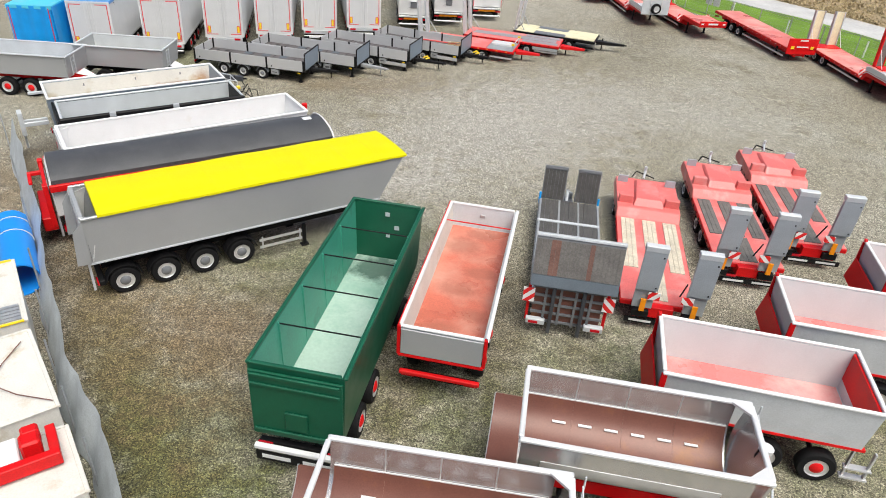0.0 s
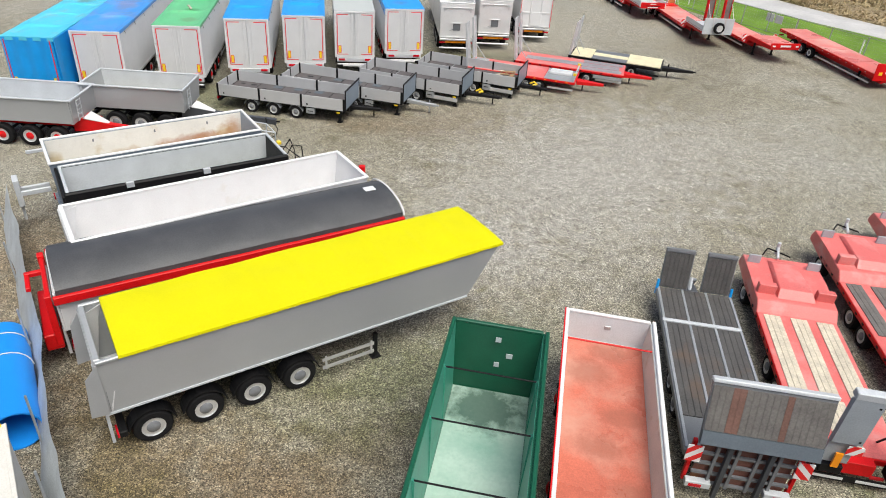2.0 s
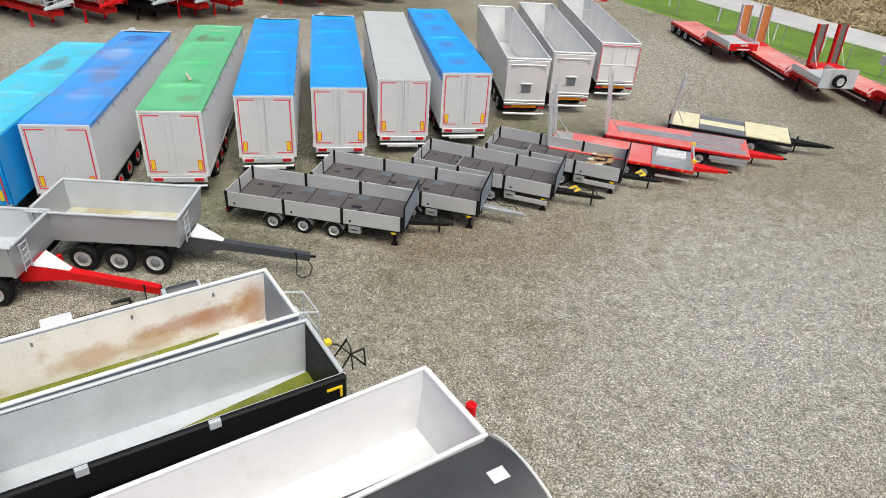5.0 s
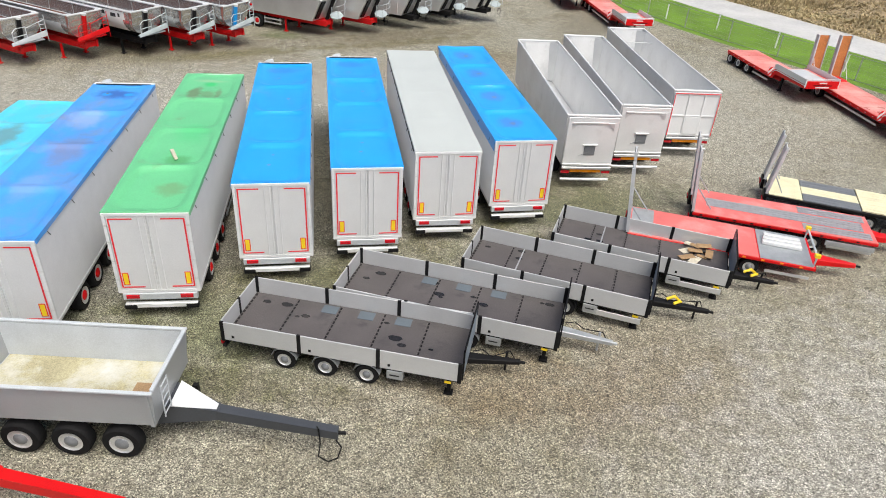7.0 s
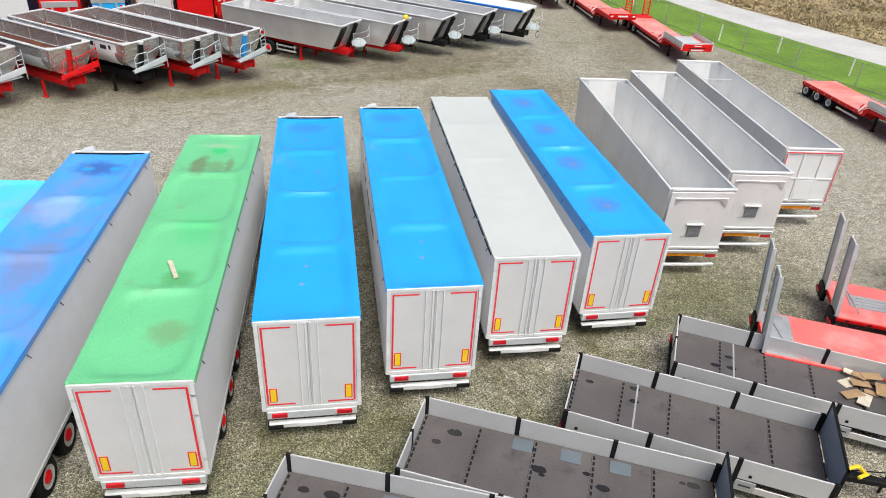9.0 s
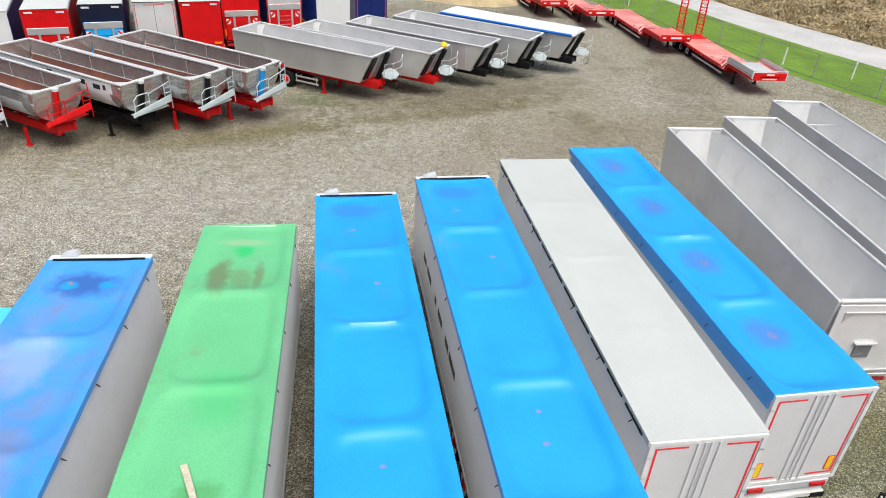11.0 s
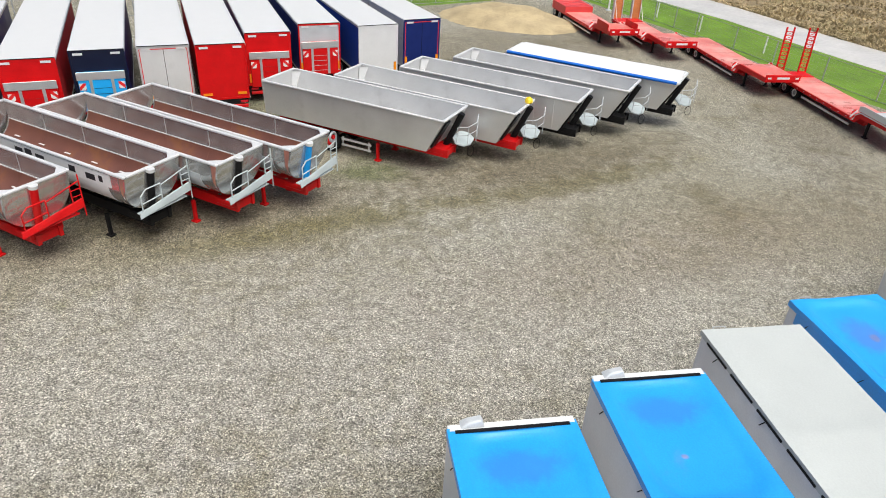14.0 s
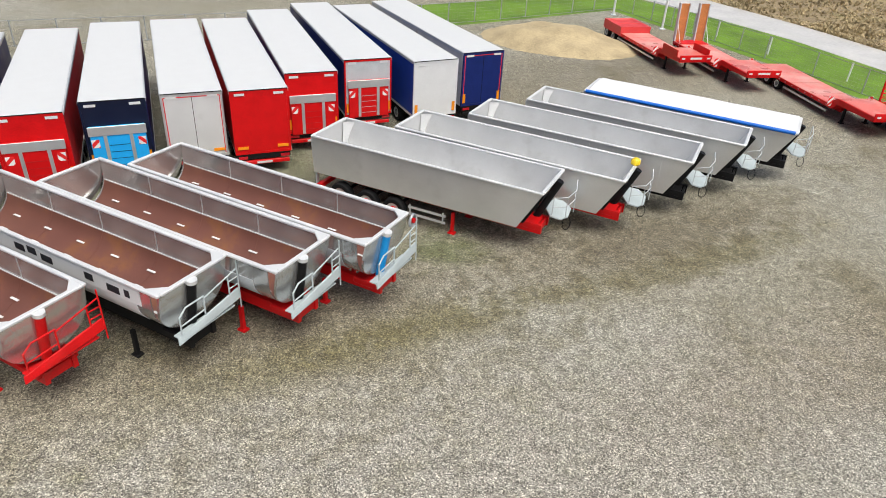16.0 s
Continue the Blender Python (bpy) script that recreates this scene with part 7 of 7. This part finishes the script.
def red_tail_dumper(x, y, turn, extra=True):
    k = dump_body("red_tail_dumper", x, y, turn, 5.5, 2.56, 1.5, 2.85, "grey two-axle dump trailer with red ends and red floor", LGREY, ROOF_WHITE, PINK_FLOOR, WHITE, (3.2, 4.6), RED, "grey and red dump trailers", hub=RED)
    bm = bmesh.new()
    hexa(bm, [(-0.26, -1.2, 1.4), (-0.2, -1.2, 1.4), (-0.2, 1.2, 1.4), (-0.26, 1.2, 1.4), (-0.1, -1.24, 2.2), (-0.04, -1.24, 2.2), (-0.04, 1.24, 2.2), (-0.1, 1.24, 2.2)])
    part("tail_gate", bm, RED, k, "red tail gate standing ajar", bevel=0.015)
    for s in (-1, 1):
        make("corner_post", RED, k, (-0.06, 0.1, s * 1.3 - 0.04, s * 1.3 + 0.04, 1.5, 2.86), bevel=0.01)
    make("head_wall", RED, k, (5.36, 5.42, -1.15, 1.15, 1.58, 2.84))
    make("sill", RED, k, (0.0, 5.5, -1.22, 1.22, 1.42, 1.5))
    make("step", ALU, k, (5.2, 5.9, -1.25, -1.05, 0.75, 0.8), (5.2, 5.9, -1.25, -1.05, 0.4, 0.45), (5.25, 5.3, -1.2, -1.1, 0.4, 1.4), (5.8, 5.85, -1.2, -1.1, 0.4, 1.4))
    make("cap", RED, k, (-0.06, 0.04, 1.2, 1.32, 2.9, 3.0), bevel=0.01)
    return k


red_tail_dumper(7.5, 19.0, -11.5)
red_tail_dumper(12.0, 21.55, -11.5)
red_tail_dumper(16.3, 24.2, -11.5)


def plank_deck(parent, x0, x1, y0, y1, z, n, material, name="plank"):
    w = (y1 - y0) / n
    for k in range(n):
        make(name, material, parent, (x0, x1, y0 + k * w + 0.006, y0 + (k + 1) * w - 0.006, z, z + 0.03 + 0.003 * (k % 2)))


# grey machine trailer, its rear ramp folded up over the deck
gl = thing("grey_low_trailer", "dark grey low trailer with plank deck and folded rear ramp", "trailer", 5.62, 22.9, 81.5, "near row")
make("deck_frame", GREY, gl, (0.3, 8.0, -1.3, 1.3, 0.72, 0.92), bevel=0.02)
for y0 in (-1.2, -0.38, 0.44):
    plank_deck(gl, 1.6, 5.9, y0, y0 + 0.74, 0.92, 4, WOOD_DARK)
    plank_deck(gl, 6.1, 7.9, y0, y0 + 0.74, 0.94, 4, WOOD_DARK)
for y0 in (-1.27, -0.44, 0.38, 1.2):
    make("deck_rail", ZINC, gl, (0.4, 8.0, y0 - 0.03, y0 + 0.05, 0.92, 0.96))
make("cross_rail", LGREY, gl, (5.92, 6.08, -1.28, 1.28, 0.92, 0.985), bevel=0.01)
for s in (-1, 1):
    bm = bmesh.new()
    box(bm, -0.05, 0.05, -0.5, 0.5, 0, 1.5)
    fl = part("front_flap", bm, GREY, gl, "raised dark front flap of planks", bevel=0.02)
    fl.matrix_basis = pose(8.0, s * 0.72, 0.95, 0, 12, 0)
    for k in range(6):
        make("plank", WOOD_DARK, fl, (-0.075, -0.052, -0.46 + k * 0.155, -0.46 + k * 0.155 + 0.145, 0.05, 1.35))
    make("top_cap", GREY, fl, (-0.09, 0.06, -0.5, 0.5, 1.38, 1.5), bevel=0.01)
    bm = bmesh.new()
    tube(bm, (7.9, s * 1.27, 0.7), (7.98, s * 1.27, 1.25), 0.05, 8)
    part("ram", bm, BRIGHT_BLUE, gl, "blue hydraulic ram")
    make("tail_post", RED, gl, (-0.28, -0.16, s * 1.3 - 0.05, s * 1.3 + 0.05, 0.45, 1.9), bevel=0.01)
    make("chevron_board", CHEVRON if s > 0 else CHEVRON_R, gl, (-0.46, -0.43, s * 1.32 - 0.19, s * 1.32 + 0.19, 1.35, 1.9), label="red and white striped hazard board")
    make("lamp_box", LGREY, gl, (-0.5, -0.3, s * 0.98 - 0.32, s * 0.98 + 0.32, 0.46, 0.66), bevel=0.015)
    make("tail_lamp", LAMP_RED, gl, (-0.515, -0.5, s * 1.05 - 0.16, s * 1.05 + 0.16, 0.5, 0.6))
    bm = bmesh.new()
    box(bm, -0.5, -0.36, s * 0.5 - 0.06, s * 0.5 + 0.06, 0.15, 2.1)
    part("ramp_arm", bm, DRAWBAR, gl, bevel=0.01)
bm = bmesh.new()
for z in (0.5, 0.85, 1.2, 1.55, 1.9):
    box(bm, -0.36, -0.28, -1.2, 1.2, z, z + 0.07)
for yy in (-0.75, -0.25, 0.25, 0.75):
    box(bm, -0.38, -0.3, yy - 0.04, yy + 0.04, 0.45, 2.1)
part("tail_lattice", bm, GREY, gl)
make("tail_board", RUSTY, gl, (-0.26, -0.23, -1.15, 1.15, 0.55, 2.05))
bm = bmesh.new()
box(bm, -0.06, 0.06, -1.42, 1.42, 0.0, 1.78)
rp = part("rear_ramp", bm, GREY, gl, "folded full-width rear ramp of weathered planks")
rp.matrix_basis = pose(-0.5, -0.09, 2.07, 0, 15.8, 0)
for k in range(18):
    make("plank", WOOD_RUST if k in (6, 13, 14) else WOOD, rp, (-0.09, -0.062, -1.4 + k * 0.1555, -1.4 + k * 0.1555 + 0.15, 0.42, 1.62))
make("edge_plate", EDGE_PLATE, rp, (-0.1, -0.062, -1.41, 1.41, 0.02, 0.4))
make("top_rail", LGREY, rp, (-0.1, 0.1, -1.44, 1.44, 1.7, 1.8), bevel=0.015)
axles(gl, (2.6, 3.6), 1.05, 0.4, 0.3, ALU)
chassis(gl, 0.2, 8.0, GREY, 0.5, 0.74, 0.4)
bm = bmesh.new()
hexa(bm, [(8.0, -0.25, 0.55), (9.6, -0.08, 0.6), (9.6, 0.08, 0.6), (8.0, 0.25, 0.55), (8.0, -0.25, 0.82), (9.6, -0.08, 0.75), (9.6, 0.08, 0.75), (8.0, 0.25, 0.82)])
part("drawbar", bm, GREY, gl, bevel=0.015)
bm = bmesh.new()
line(bm, [(8.1, 0.1, 0.9), (8.3, 0.1, 1.25), (8.5, -0.1, 1.1), (8.7, -0.1, 0.8)], 0.06, 6)
part("hose_bundle", bm, LGREY, gl)


def neck_trailer(x, y, turn, L, pale, words, side=0.0):
    t = thing("red_low_trailer", words, "trailer", x, y, turn, "near row")
    W, z = 1.33, 0.92
    make("deck_frame", RED, t, (0.2, L - 1.4, -W, W, z - 0.2, z), bevel=0.02)
    make("deck_plate", RED_DECK, t, (0.25, L - 3.4, -W + 0.03, W - 0.03, z, z + 0.02))
    wd = WOOD_PALE if pale else WOOD
    for y0 in (-1.15, -0.3, 0.58):
        plank_deck(t, 2.4, L - 3.5, y0, y0 + 0.55, z + 0.021, 3, wd)
    plank_deck(t, 0.4, 2.3, -0.35, 0.35, z + 0.021, 4, wd)
    bm = bmesh.new()
    slab(bm, [(L - 3.4, z), (L - 3.1, z + 0.35), (L - 1.6, z + 0.42), (L - 0.2, z + 0.42), (L, z + 0.1), (L, z - 0.1), (L - 1.4, z - 0.2), (L - 3.4, z - 0.2)], -W, W)
    nk = part("neck", bm, RED_DECK, t, "raised faded red neck", bevel=0.03)
    bm = bmesh.new()
    hexa(bm, [(L - 2.9, -0.65, z + 0.36), (L - 0.4, -0.5, z + 0.42), (L - 0.4, 0.5, z + 0.42), (L - 2.9, 0.65, z + 0.36), (L - 2.6, -0.55, z + 0.62), (L - 0.7, -0.42, z + 0.55), (L - 0.7, 0.42, z + 0.55), (L - 2.6, 0.55, z + 0.62)])
    part("neck_hump", bm, RED_DECK, nk, bevel=0.02)
    bm = bmesh.new()
    tube(bm, (L - 0.3, 0.1, z + 0.5), (L + 0.3, 0.0, z + 0.65), 0.05, 8)
    tube(bm, (L + 0.3, 0.0, z + 0.35), (L + 0.3, 0.0, z + 0.85), 0.07, 8)
    part("coupling", bm, LGREY, nk)
    bm = bmesh.new()
    line(bm, [(L - 0.1, 0.6, z + 0.45), (L + 0.2, 0.4, z + 0.6), (L + 0.25, 0.1, z + 0.5), (L - 0.1, -0.4, z + 0.5)], 0.03, 5)
    part("air_hose", bm, BLACK, nk)
    for s in (-1, 1):
        make("neck_pad", RED_DECK, nk, (L - 2.7, L - 2.45, s * 0.98 - 0.3, s * 0.98 + 0.3, z + 0.3, z + 0.72), bevel=0.02)
        make("head_plate", RAMP_GREY, nk, (L - 0.75, L - 0.68, s * 1.05 - 0.22, s * 1.05 + 0.22, z + 0.42, z + 0.75), bevel=0.01)
    for k in range(12):
        for s in (-1, 1):
            make("lashing_ring", BLACK, t, (0.6 + 0.62 * k, 0.72 + 0.62 * k, s * W - 0.02, s * W + 0.02, z - 0.12, z - 0.05))
    axles(t, (3.0, 4.1, L - 1.5), 1.15, 0.42, 0.3, ALU)
    chassis(t, 0.3, L - 0.4, RED, 0.45, 0.74, 0.4)
    for s in (-1, 1):
        yy = s * 0.86 + side
        bm = bmesh.new()
        box(bm, 0.0, 0.1, -0.34, 0.34, 0, 2.3)
        box(bm, -0.12, -0.04, -0.37, 0.37, 0.85, 2.42)
        r = part("ramp", bm, RAMP_GREY, t, "grey folded loading ramp, standing upright")
        r.matrix_basis = pose(-0.12, yy, z, 0, -3, 0)
        make("ramp_tip", LGREY, r, (-0.13, 0.12, -0.38, 0.38, 2.4, 2.62), bevel=0.02)
        make("ramp_recess", WOOD_PALE, r, (0.1, 0.11, -0.26, 0.26, 1.6, 2.25))
        for q in (0.95, 2.2):
            make("ramp_bolt", BLACK, r, (-0.135, -0.12, -0.3, -0.25, q, q + 0.05))
        make("chevron_board", CHEVRON if s > 0 else CHEVRON_R, t, (-0.26, -0.23, yy - 0.3 * s - 0.2, yy - 0.3 * s + 0.2, z + 0.45, z + 0.75), label="red and white striped hazard board")
        make("reflector", ORANGE, t, (-0.26, -0.2, yy - 0.09, yy + 0.09, 0.85, 1.35), label="upright orange reflector")
        make("tail_bracket", BLACK, t, (-0.18, 0.2, yy - 0.28, yy + 0.28, 0.55, 0.82), bevel=0.01)
        make("tail_lamp", LAMP_RED, t, (-0.06, -0.03, s * 0.65 - 0.18, s * 0.65 + 0.18, 0.46, 0.56))
        bm = bmesh.new()
        tube(bm, (0.9, yy - 0.3 * s, z), (0.35, yy - 0.3 * s, z + 0.9), 0.03, 6)
        part("ram", bm, BLACK, t)
    make("tail_sill", RED, t, (-0.05, 0.22, -0.5, 0.5, 0.5, z), bevel=0.01)
    brand_flap(t, -0.08, 1.1, 0.22, 0.44)


neck_trailer(8.95, 23.3, 80.3, 9.75, True, "faded red low trailer with pale planks and upright ramps", -0.24)
neck_trailer(13.3, 26.3, 83.0, 9.0, False, "faded red low trailer with grey planks and upright ramps", 0.3)
neck_trailer(16.65, 28.15, 82.5, 9.1, False, "faded red low trailer with raised neck and upright ramps", 0.3)


# ---- curtain-sided trailers at the far end ----
def curtain_trailer(x, y, turn, side, rear, lift=None, frame_mat=None, words="", top=None):
    t = thing("curtain_trailer", words, "trailer", x, y, turn, "curtain-sided trailers in a row")
    L, W, H = 13.6, 1.25, 3.98
    for s in (-1, 1):
        make("side_curtain", side, t, (0.05, L, s * W - 0.03, s * W + 0.02, 1.15, H - 0.12))
        make("top_rail", ALU, t, (0, L, s * W - 0.05, s * W + 0.03, H - 0.12, H))
        make("bottom_rail", ALU_DULL, t, (0, L, s * W - 0.05, s * W + 0.02, 1.0, 1.15))
    make("roof", ROOF_WHITE, t, (0.0, L, -W + 0.0, W - 0.0, H, H + 0.03), bevel=0.01)
    make("front_wall", side, t, (L, L + 0.05, -W, W, 1.0, H + 0.02))
    make("floor", ALU_DULL, t, (0.05, L, -W + 0.05, W - 0.05, 1.05, 1.15))
    make("rear_door", rear, t, (-0.02, 0.05, -W + 0.06, W - 0.06, 1.1, H - 0.1), bevel=0.008)
    if rear in (ALU_DULL, DOOR_GREY, NAVY) and not lift:
        make("door_gap", BLACK, t, (-0.024, -0.021, -0.012, 0.012, 1.12, H - 0.14))
        for s in (-1, 1):
            make("tape", RED_TAPE, t, (-0.03, -0.022, s * 1.15 - 0.02, s * 1.15 + 0.02, 1.15, H - 0.15))
        make("tape", RED_TAPE, t, (-0.03, -0.022, -1.13, 1.13, H - 0.18, H - 0.14))
    fm = frame_mat or rear
    make("rear_frame", fm, t, (-0.04, 0.06, -W - 0.02, -W + 0.06, 1.0, H), (-0.04, 0.06, W - 0.06, W + 0.02, 1.0, H), (-0.04, 0.06, -W + 0.06, W - 0.06, H - 0.1, H), (-0.04, 0.06, -W + 0.06, W - 0.06, 1.0, 1.1))
    make("rear_edge", BLACK, t, (-0.05, 0.0, -W, W, H - 0.005, H + 0.025))
    for s in (-1, 1):
        make("roof_marker", WHITE, t, (-0.05, -0.041, s * 0.85 - 0.22, s * 0.85 + 0.22, H - 0.22, H - 0.11))
        make("reflector", ORANGE, t, (-0.055, -0.03, s * 1.1 - 0.08, s * 1.1 + 0.08, 1.2, 1.7) if lift or rear is WHITE or rear is NAVY else (-0.055, -0.03, s * 0.9 - 0.24, s * 0.9 + 0.24, 1.25, 1.38), label="orange reflector")
    if lift:
        pl = make("tail_lift", lift, t, (-0.16, -0.06, -1.08, 1.08, 0.95, 2.95), label="folded tail lift platform", bevel=0.015)
        make("lift_edge", ALU, pl, (-0.19, -0.15, -1.12, 1.12, 2.55, 2.95), bevel=0.01)
        for s in (-1, 1):
            make("lift_rail", ALU, pl, (-0.19, -0.16, s * 0.5 - 0.07, s * 0.5 + 0.07, 1.0, 2.55))
            make("chevron_board", CHEVRON if s > 0 else CHEVRON_R, pl, (-0.18, -0.162, s * 0.9 - 0.15, s * 0.9 + 0.15, 2.05, 2.4))
        for k in range(4):
            make("lift_groove", rear if rear is not lift else RED_CURTAIN, pl, (-0.168, -0.16, -0.4, 0.4, 1.2 + 0.3 * k, 1.22 + 0.3 * k))
    make("bumper", fm if fm in (RED,) else BLACK, t, (-0.1, 0.08, -1.15, 1.15, 0.5, 0.68), bevel=0.02)
    make("lettering_bar", WHITE, t, (-0.11, -0.102, -0.35, 0.35, 0.54, 0.64))
    tail_lamps(t, -0.06, 0.95, 0.85)
    make("lamp_beam", BLACK, t, (-0.04, 0.05, -1.2, 1.2, 0.75, 0.98))
    chassis(t, 0.2, L - 0.6, BLACK, 0.7, 1.05)
    axles(t, (2.4, 3.7, 5.0), 1.05, 0.5, 0.36, ALU)
    legs(t, L - 3.2, GREY)
    side_guard(t, 5.8, L - 3.6, 1.2, ALU)


curtain_trailer(-41.1, 85.5, 114.5, NAVY, WHITE, None, WHITE, "curtain-sided trailer with navy sides and white rear")
curtain_trailer(-38.35, 87.1, 113.2, RED_CURTAIN, RED, RED, None, "curtain-sided trailer with red rear and red tail lift")
curtain_trailer(-35.98, 89.2, 112.7, NAVY, NIGHT, LIFT_BLUE, None, "navy curtain-sided trailer with bright blue tail lift")
curtain_trailer(-33.23, 90.65, 112.6, RED_CURTAIN, ALU_DULL, None, ALU, "curtain-sided trailer with grey double rear doors")
curtain_trailer(-30.56, 91.55, 112.5, RED_CURTAIN, RED, None, RED, "curtain-sided trailer with plain red rear doors")
curtain_trailer(-28.78, 94.48, 112.0, NAVY, RED, RED, None, "curtain-sided trailer with red rear, dark sides and tail lift")
curtain_trailer(-26.38, 97.3, 113.2, NAVY, LGREY, RED, RED, "dark curtain-sided trailer with grey header and red tail lift")
curtain_trailer(-22.86, 97.75, 116.5, BLUE_CURTAIN, WHITE, None, WHITE, "blue curtain-sided trailer with white rear")
curtain_trailer(-20.3, 100.0, 117.5, OFFWHITE, NAVY, None, NAVY, "curtain-sided trailer with navy double rear doors")
curtain_trailer(-44.3, 84.2, 114.5, WHITE, WHITE, None, WHITE, "white curtain-sided trailer at the end of the row")

# ---- yard corner behind the cloth fence ----
cf = thing("cloth_fence", "low fence of sagging grey cloth between posts", "fence", 0, 0, 0)
P = [(-19.3, 33.6), (-16.6, 29.6), (-14.3, 26.2), (-12.3, 22.9), (-10.9, 20.7), (-9.5, 18.5), (-8.2, 16.8), (-6.9, 15.2), (-5.2, 12.7)]
for k, ((ax, ay), (cx, cy)) in enumerate(zip(P, P[1:])):
    bm = bmesh.new()
    n = 10
    lo, hi, top = [], [], []
    for i in range(n + 1):
        u = i / n
        x, y = ax + (cx - ax) * u, ay + (cy - ay) * u
        o = 0.12 * math.sin(math.pi * u) * noise.noise((k * 3.1, u * 2, 0)) * 2
        lo.append(bm.verts.new((x + o * 0.8 - 0.15, y + o * 0.5 - 0.1, 0.02)))
        hi.append(bm.verts.new((x + o * 0.6 + 0.3, y + o * 0.4 + 0.2, 1.9 - 0.12 * math.sin(math.pi * u) + 0.05 * noise.noise((k, u * 4, 1)))))
    for i in range(n):
        bm.faces.new((lo[i], lo[i + 1], hi[i + 1], hi[i]))
    part("cloth_panel", bm, SCREEN, cf, smooth=True)
    bm = bmesh.new()
    tube(bm, (ax - 0.06, ay - 0.04, 0), (ax - 0.06, ay - 0.04, 2.05), 0.03, 8)
    part("post", bm, ZINC, cf)
pp = thing("blue_pipe", "large bright blue plastic pipe lying on the ground", "pipe", -13.0, 22.95, 123)
bm = bmesh.new()
prof = [(0.62, 0), (0.62, 4.2), (0.58, 4.2), (0.58, 0.0), (0.62, 0.0)]
rings = [[bm.verts.new((y, r * math.cos(k * math.tau / 28), 0.62 + r * math.sin(k * math.tau / 28))) for k in range(28)] for r, y in prof[:4]]
rings.append(rings[0])
for a, c in zip(rings, rings[1:]):
    for k in range(28):
        bm.faces.new((a[k], a[(k + 1) % 28], c[(k + 1) % 28], c[k]))
part("pipe_wall", bm, PIPE_BLUE, pp, smooth=True)
bm = bmesh.new()
for z in (2.6, 3.6):
    line(bm, [(z, 0.64 * math.cos(a * math.tau / 20), 0.62 + 0.64 * math.sin(a * math.tau / 20)) for a in range(0, 11)], 0.018, 5)
part("lashing_rope", bm, OFFWHITE, pp)


def container(x, y, turn, L, W, H, words, lid=False):
    t = thing("site_container", words, "container", x, y, turn, "white containers")
    make("body", OFFWHITE, t, (0, L, 0, W, 0.08, H), bevel=0.03)
    for q in (0.0, W):
        make("corner_rail", OFFWHITE, t, (-0.02, L + 0.02, q - 0.05, q + 0.05, H - 0.04, H + 0.03), bevel=0.01)
    for q in (0.0, L):
        make("end_rail", YELLOW if lid else OFFWHITE, t, (q - 0.04, q + 0.04, 0.05, W - 0.05, H + 0.001, H + 0.035))
    make("skid", BLACK, t, (0.1, L - 0.1, 0.1, 0.3, 0, 0.08), (0.1, L - 0.1, W - 0.3, W - 0.1, 0, 0.08))
    if lid:
        for k in range(5):
            make("roof_slat", ZINC, t, (0.1 + 0.16 * k, 0.22 + 0.16 * k, 0.1, W - 0.1, H + 0.01, H + 0.05))
    return t


container(-10.1, 18.75, 124.5, 3.4, 2.4, 2.45, "dirty white site container with slatted roof", True)
container(-7.75, 15.75, 128.5, 3.4, 2.4, 2.4, "dirty white site container with lifting chains on its roof")
container(-5.95, 13.4, 126.8, 2.15, 2.4, 2.45, "white site container under a red machine")
ch = thing("lifting_chain", "rusty lifting chain with hooks on the container roof", "chain", -9.6, 16.2, 128.5, z=2.44)
bm = bmesh.new()
for a in ((1.3, 1.2), (-1.2, 1.3), (1.4, -0.9), (-1.3, -1.1)):
    line(bm, [(0, 0, 0.08), (a[0] * 0.5, a[1] * 0.5 + 0.1, 0.03), (a[0], a[1], 0.02)], 0.015, 5)
part("chain", bm, RUSTY, ch)
bm = bmesh.new()
for k in range(4):
    box(bm, -0.16 + 0.08 * k, -0.08 + 0.08 * k, -0.1 + 0.05 * k, 0.06 + 0.05 * k, 0.04, 0.18)
part("hook_block", bm, RED_FLOOR, ch, bevel=0.015)
rm = thing("red_machine", "small red and white machine frame on the container roof", "machine", -7.6, 13.7, 125, z=2.48)
make("base_frame", RED, rm, (-0.2, 0.9, -0.9, -0.7, 0, 0.25), (-0.2, 0.9, 0.3, 0.5, 0, 0.25), (-0.25, -0.05, -0.9, 0.5, 0.05, 0.4), bevel=0.02)
make("housing", RED, rm, (0.1, 0.5, -0.6, -0.2, 0.1, 0.6), (0.55, 0.85, -0.6, -0.25, 0.1, 0.5), bevel=0.05)
make("cover", WHITE, rm, (0.0, 0.8, -0.15, 0.25, 0.1, 0.3), bevel=0.03)
stack = thing("scaffold_stack", "stack of galvanised scaffold frames", "scaffold", -17.5, 27.0, 124)
for k in range(9):
    bm = bmesh.new()
    z = 0.06 + 0.14 * k
    line(bm, [(-1.6 + 0.05 * (k % 3), -0.5, z), (1.6, -0.5, z), (1.6, 0.5, z), (-1.6, 0.5, z), (-1.6 + 0.05 * (k % 3), -0.5, z)], 0.035, 6)
    for q in (-0.8, 0.0, 0.8):
        tube(bm, (q, -0.5, z), (q, 0.5, z), 0.03, 6)
    part("scaffold_frame", bm, ZINC, stack)
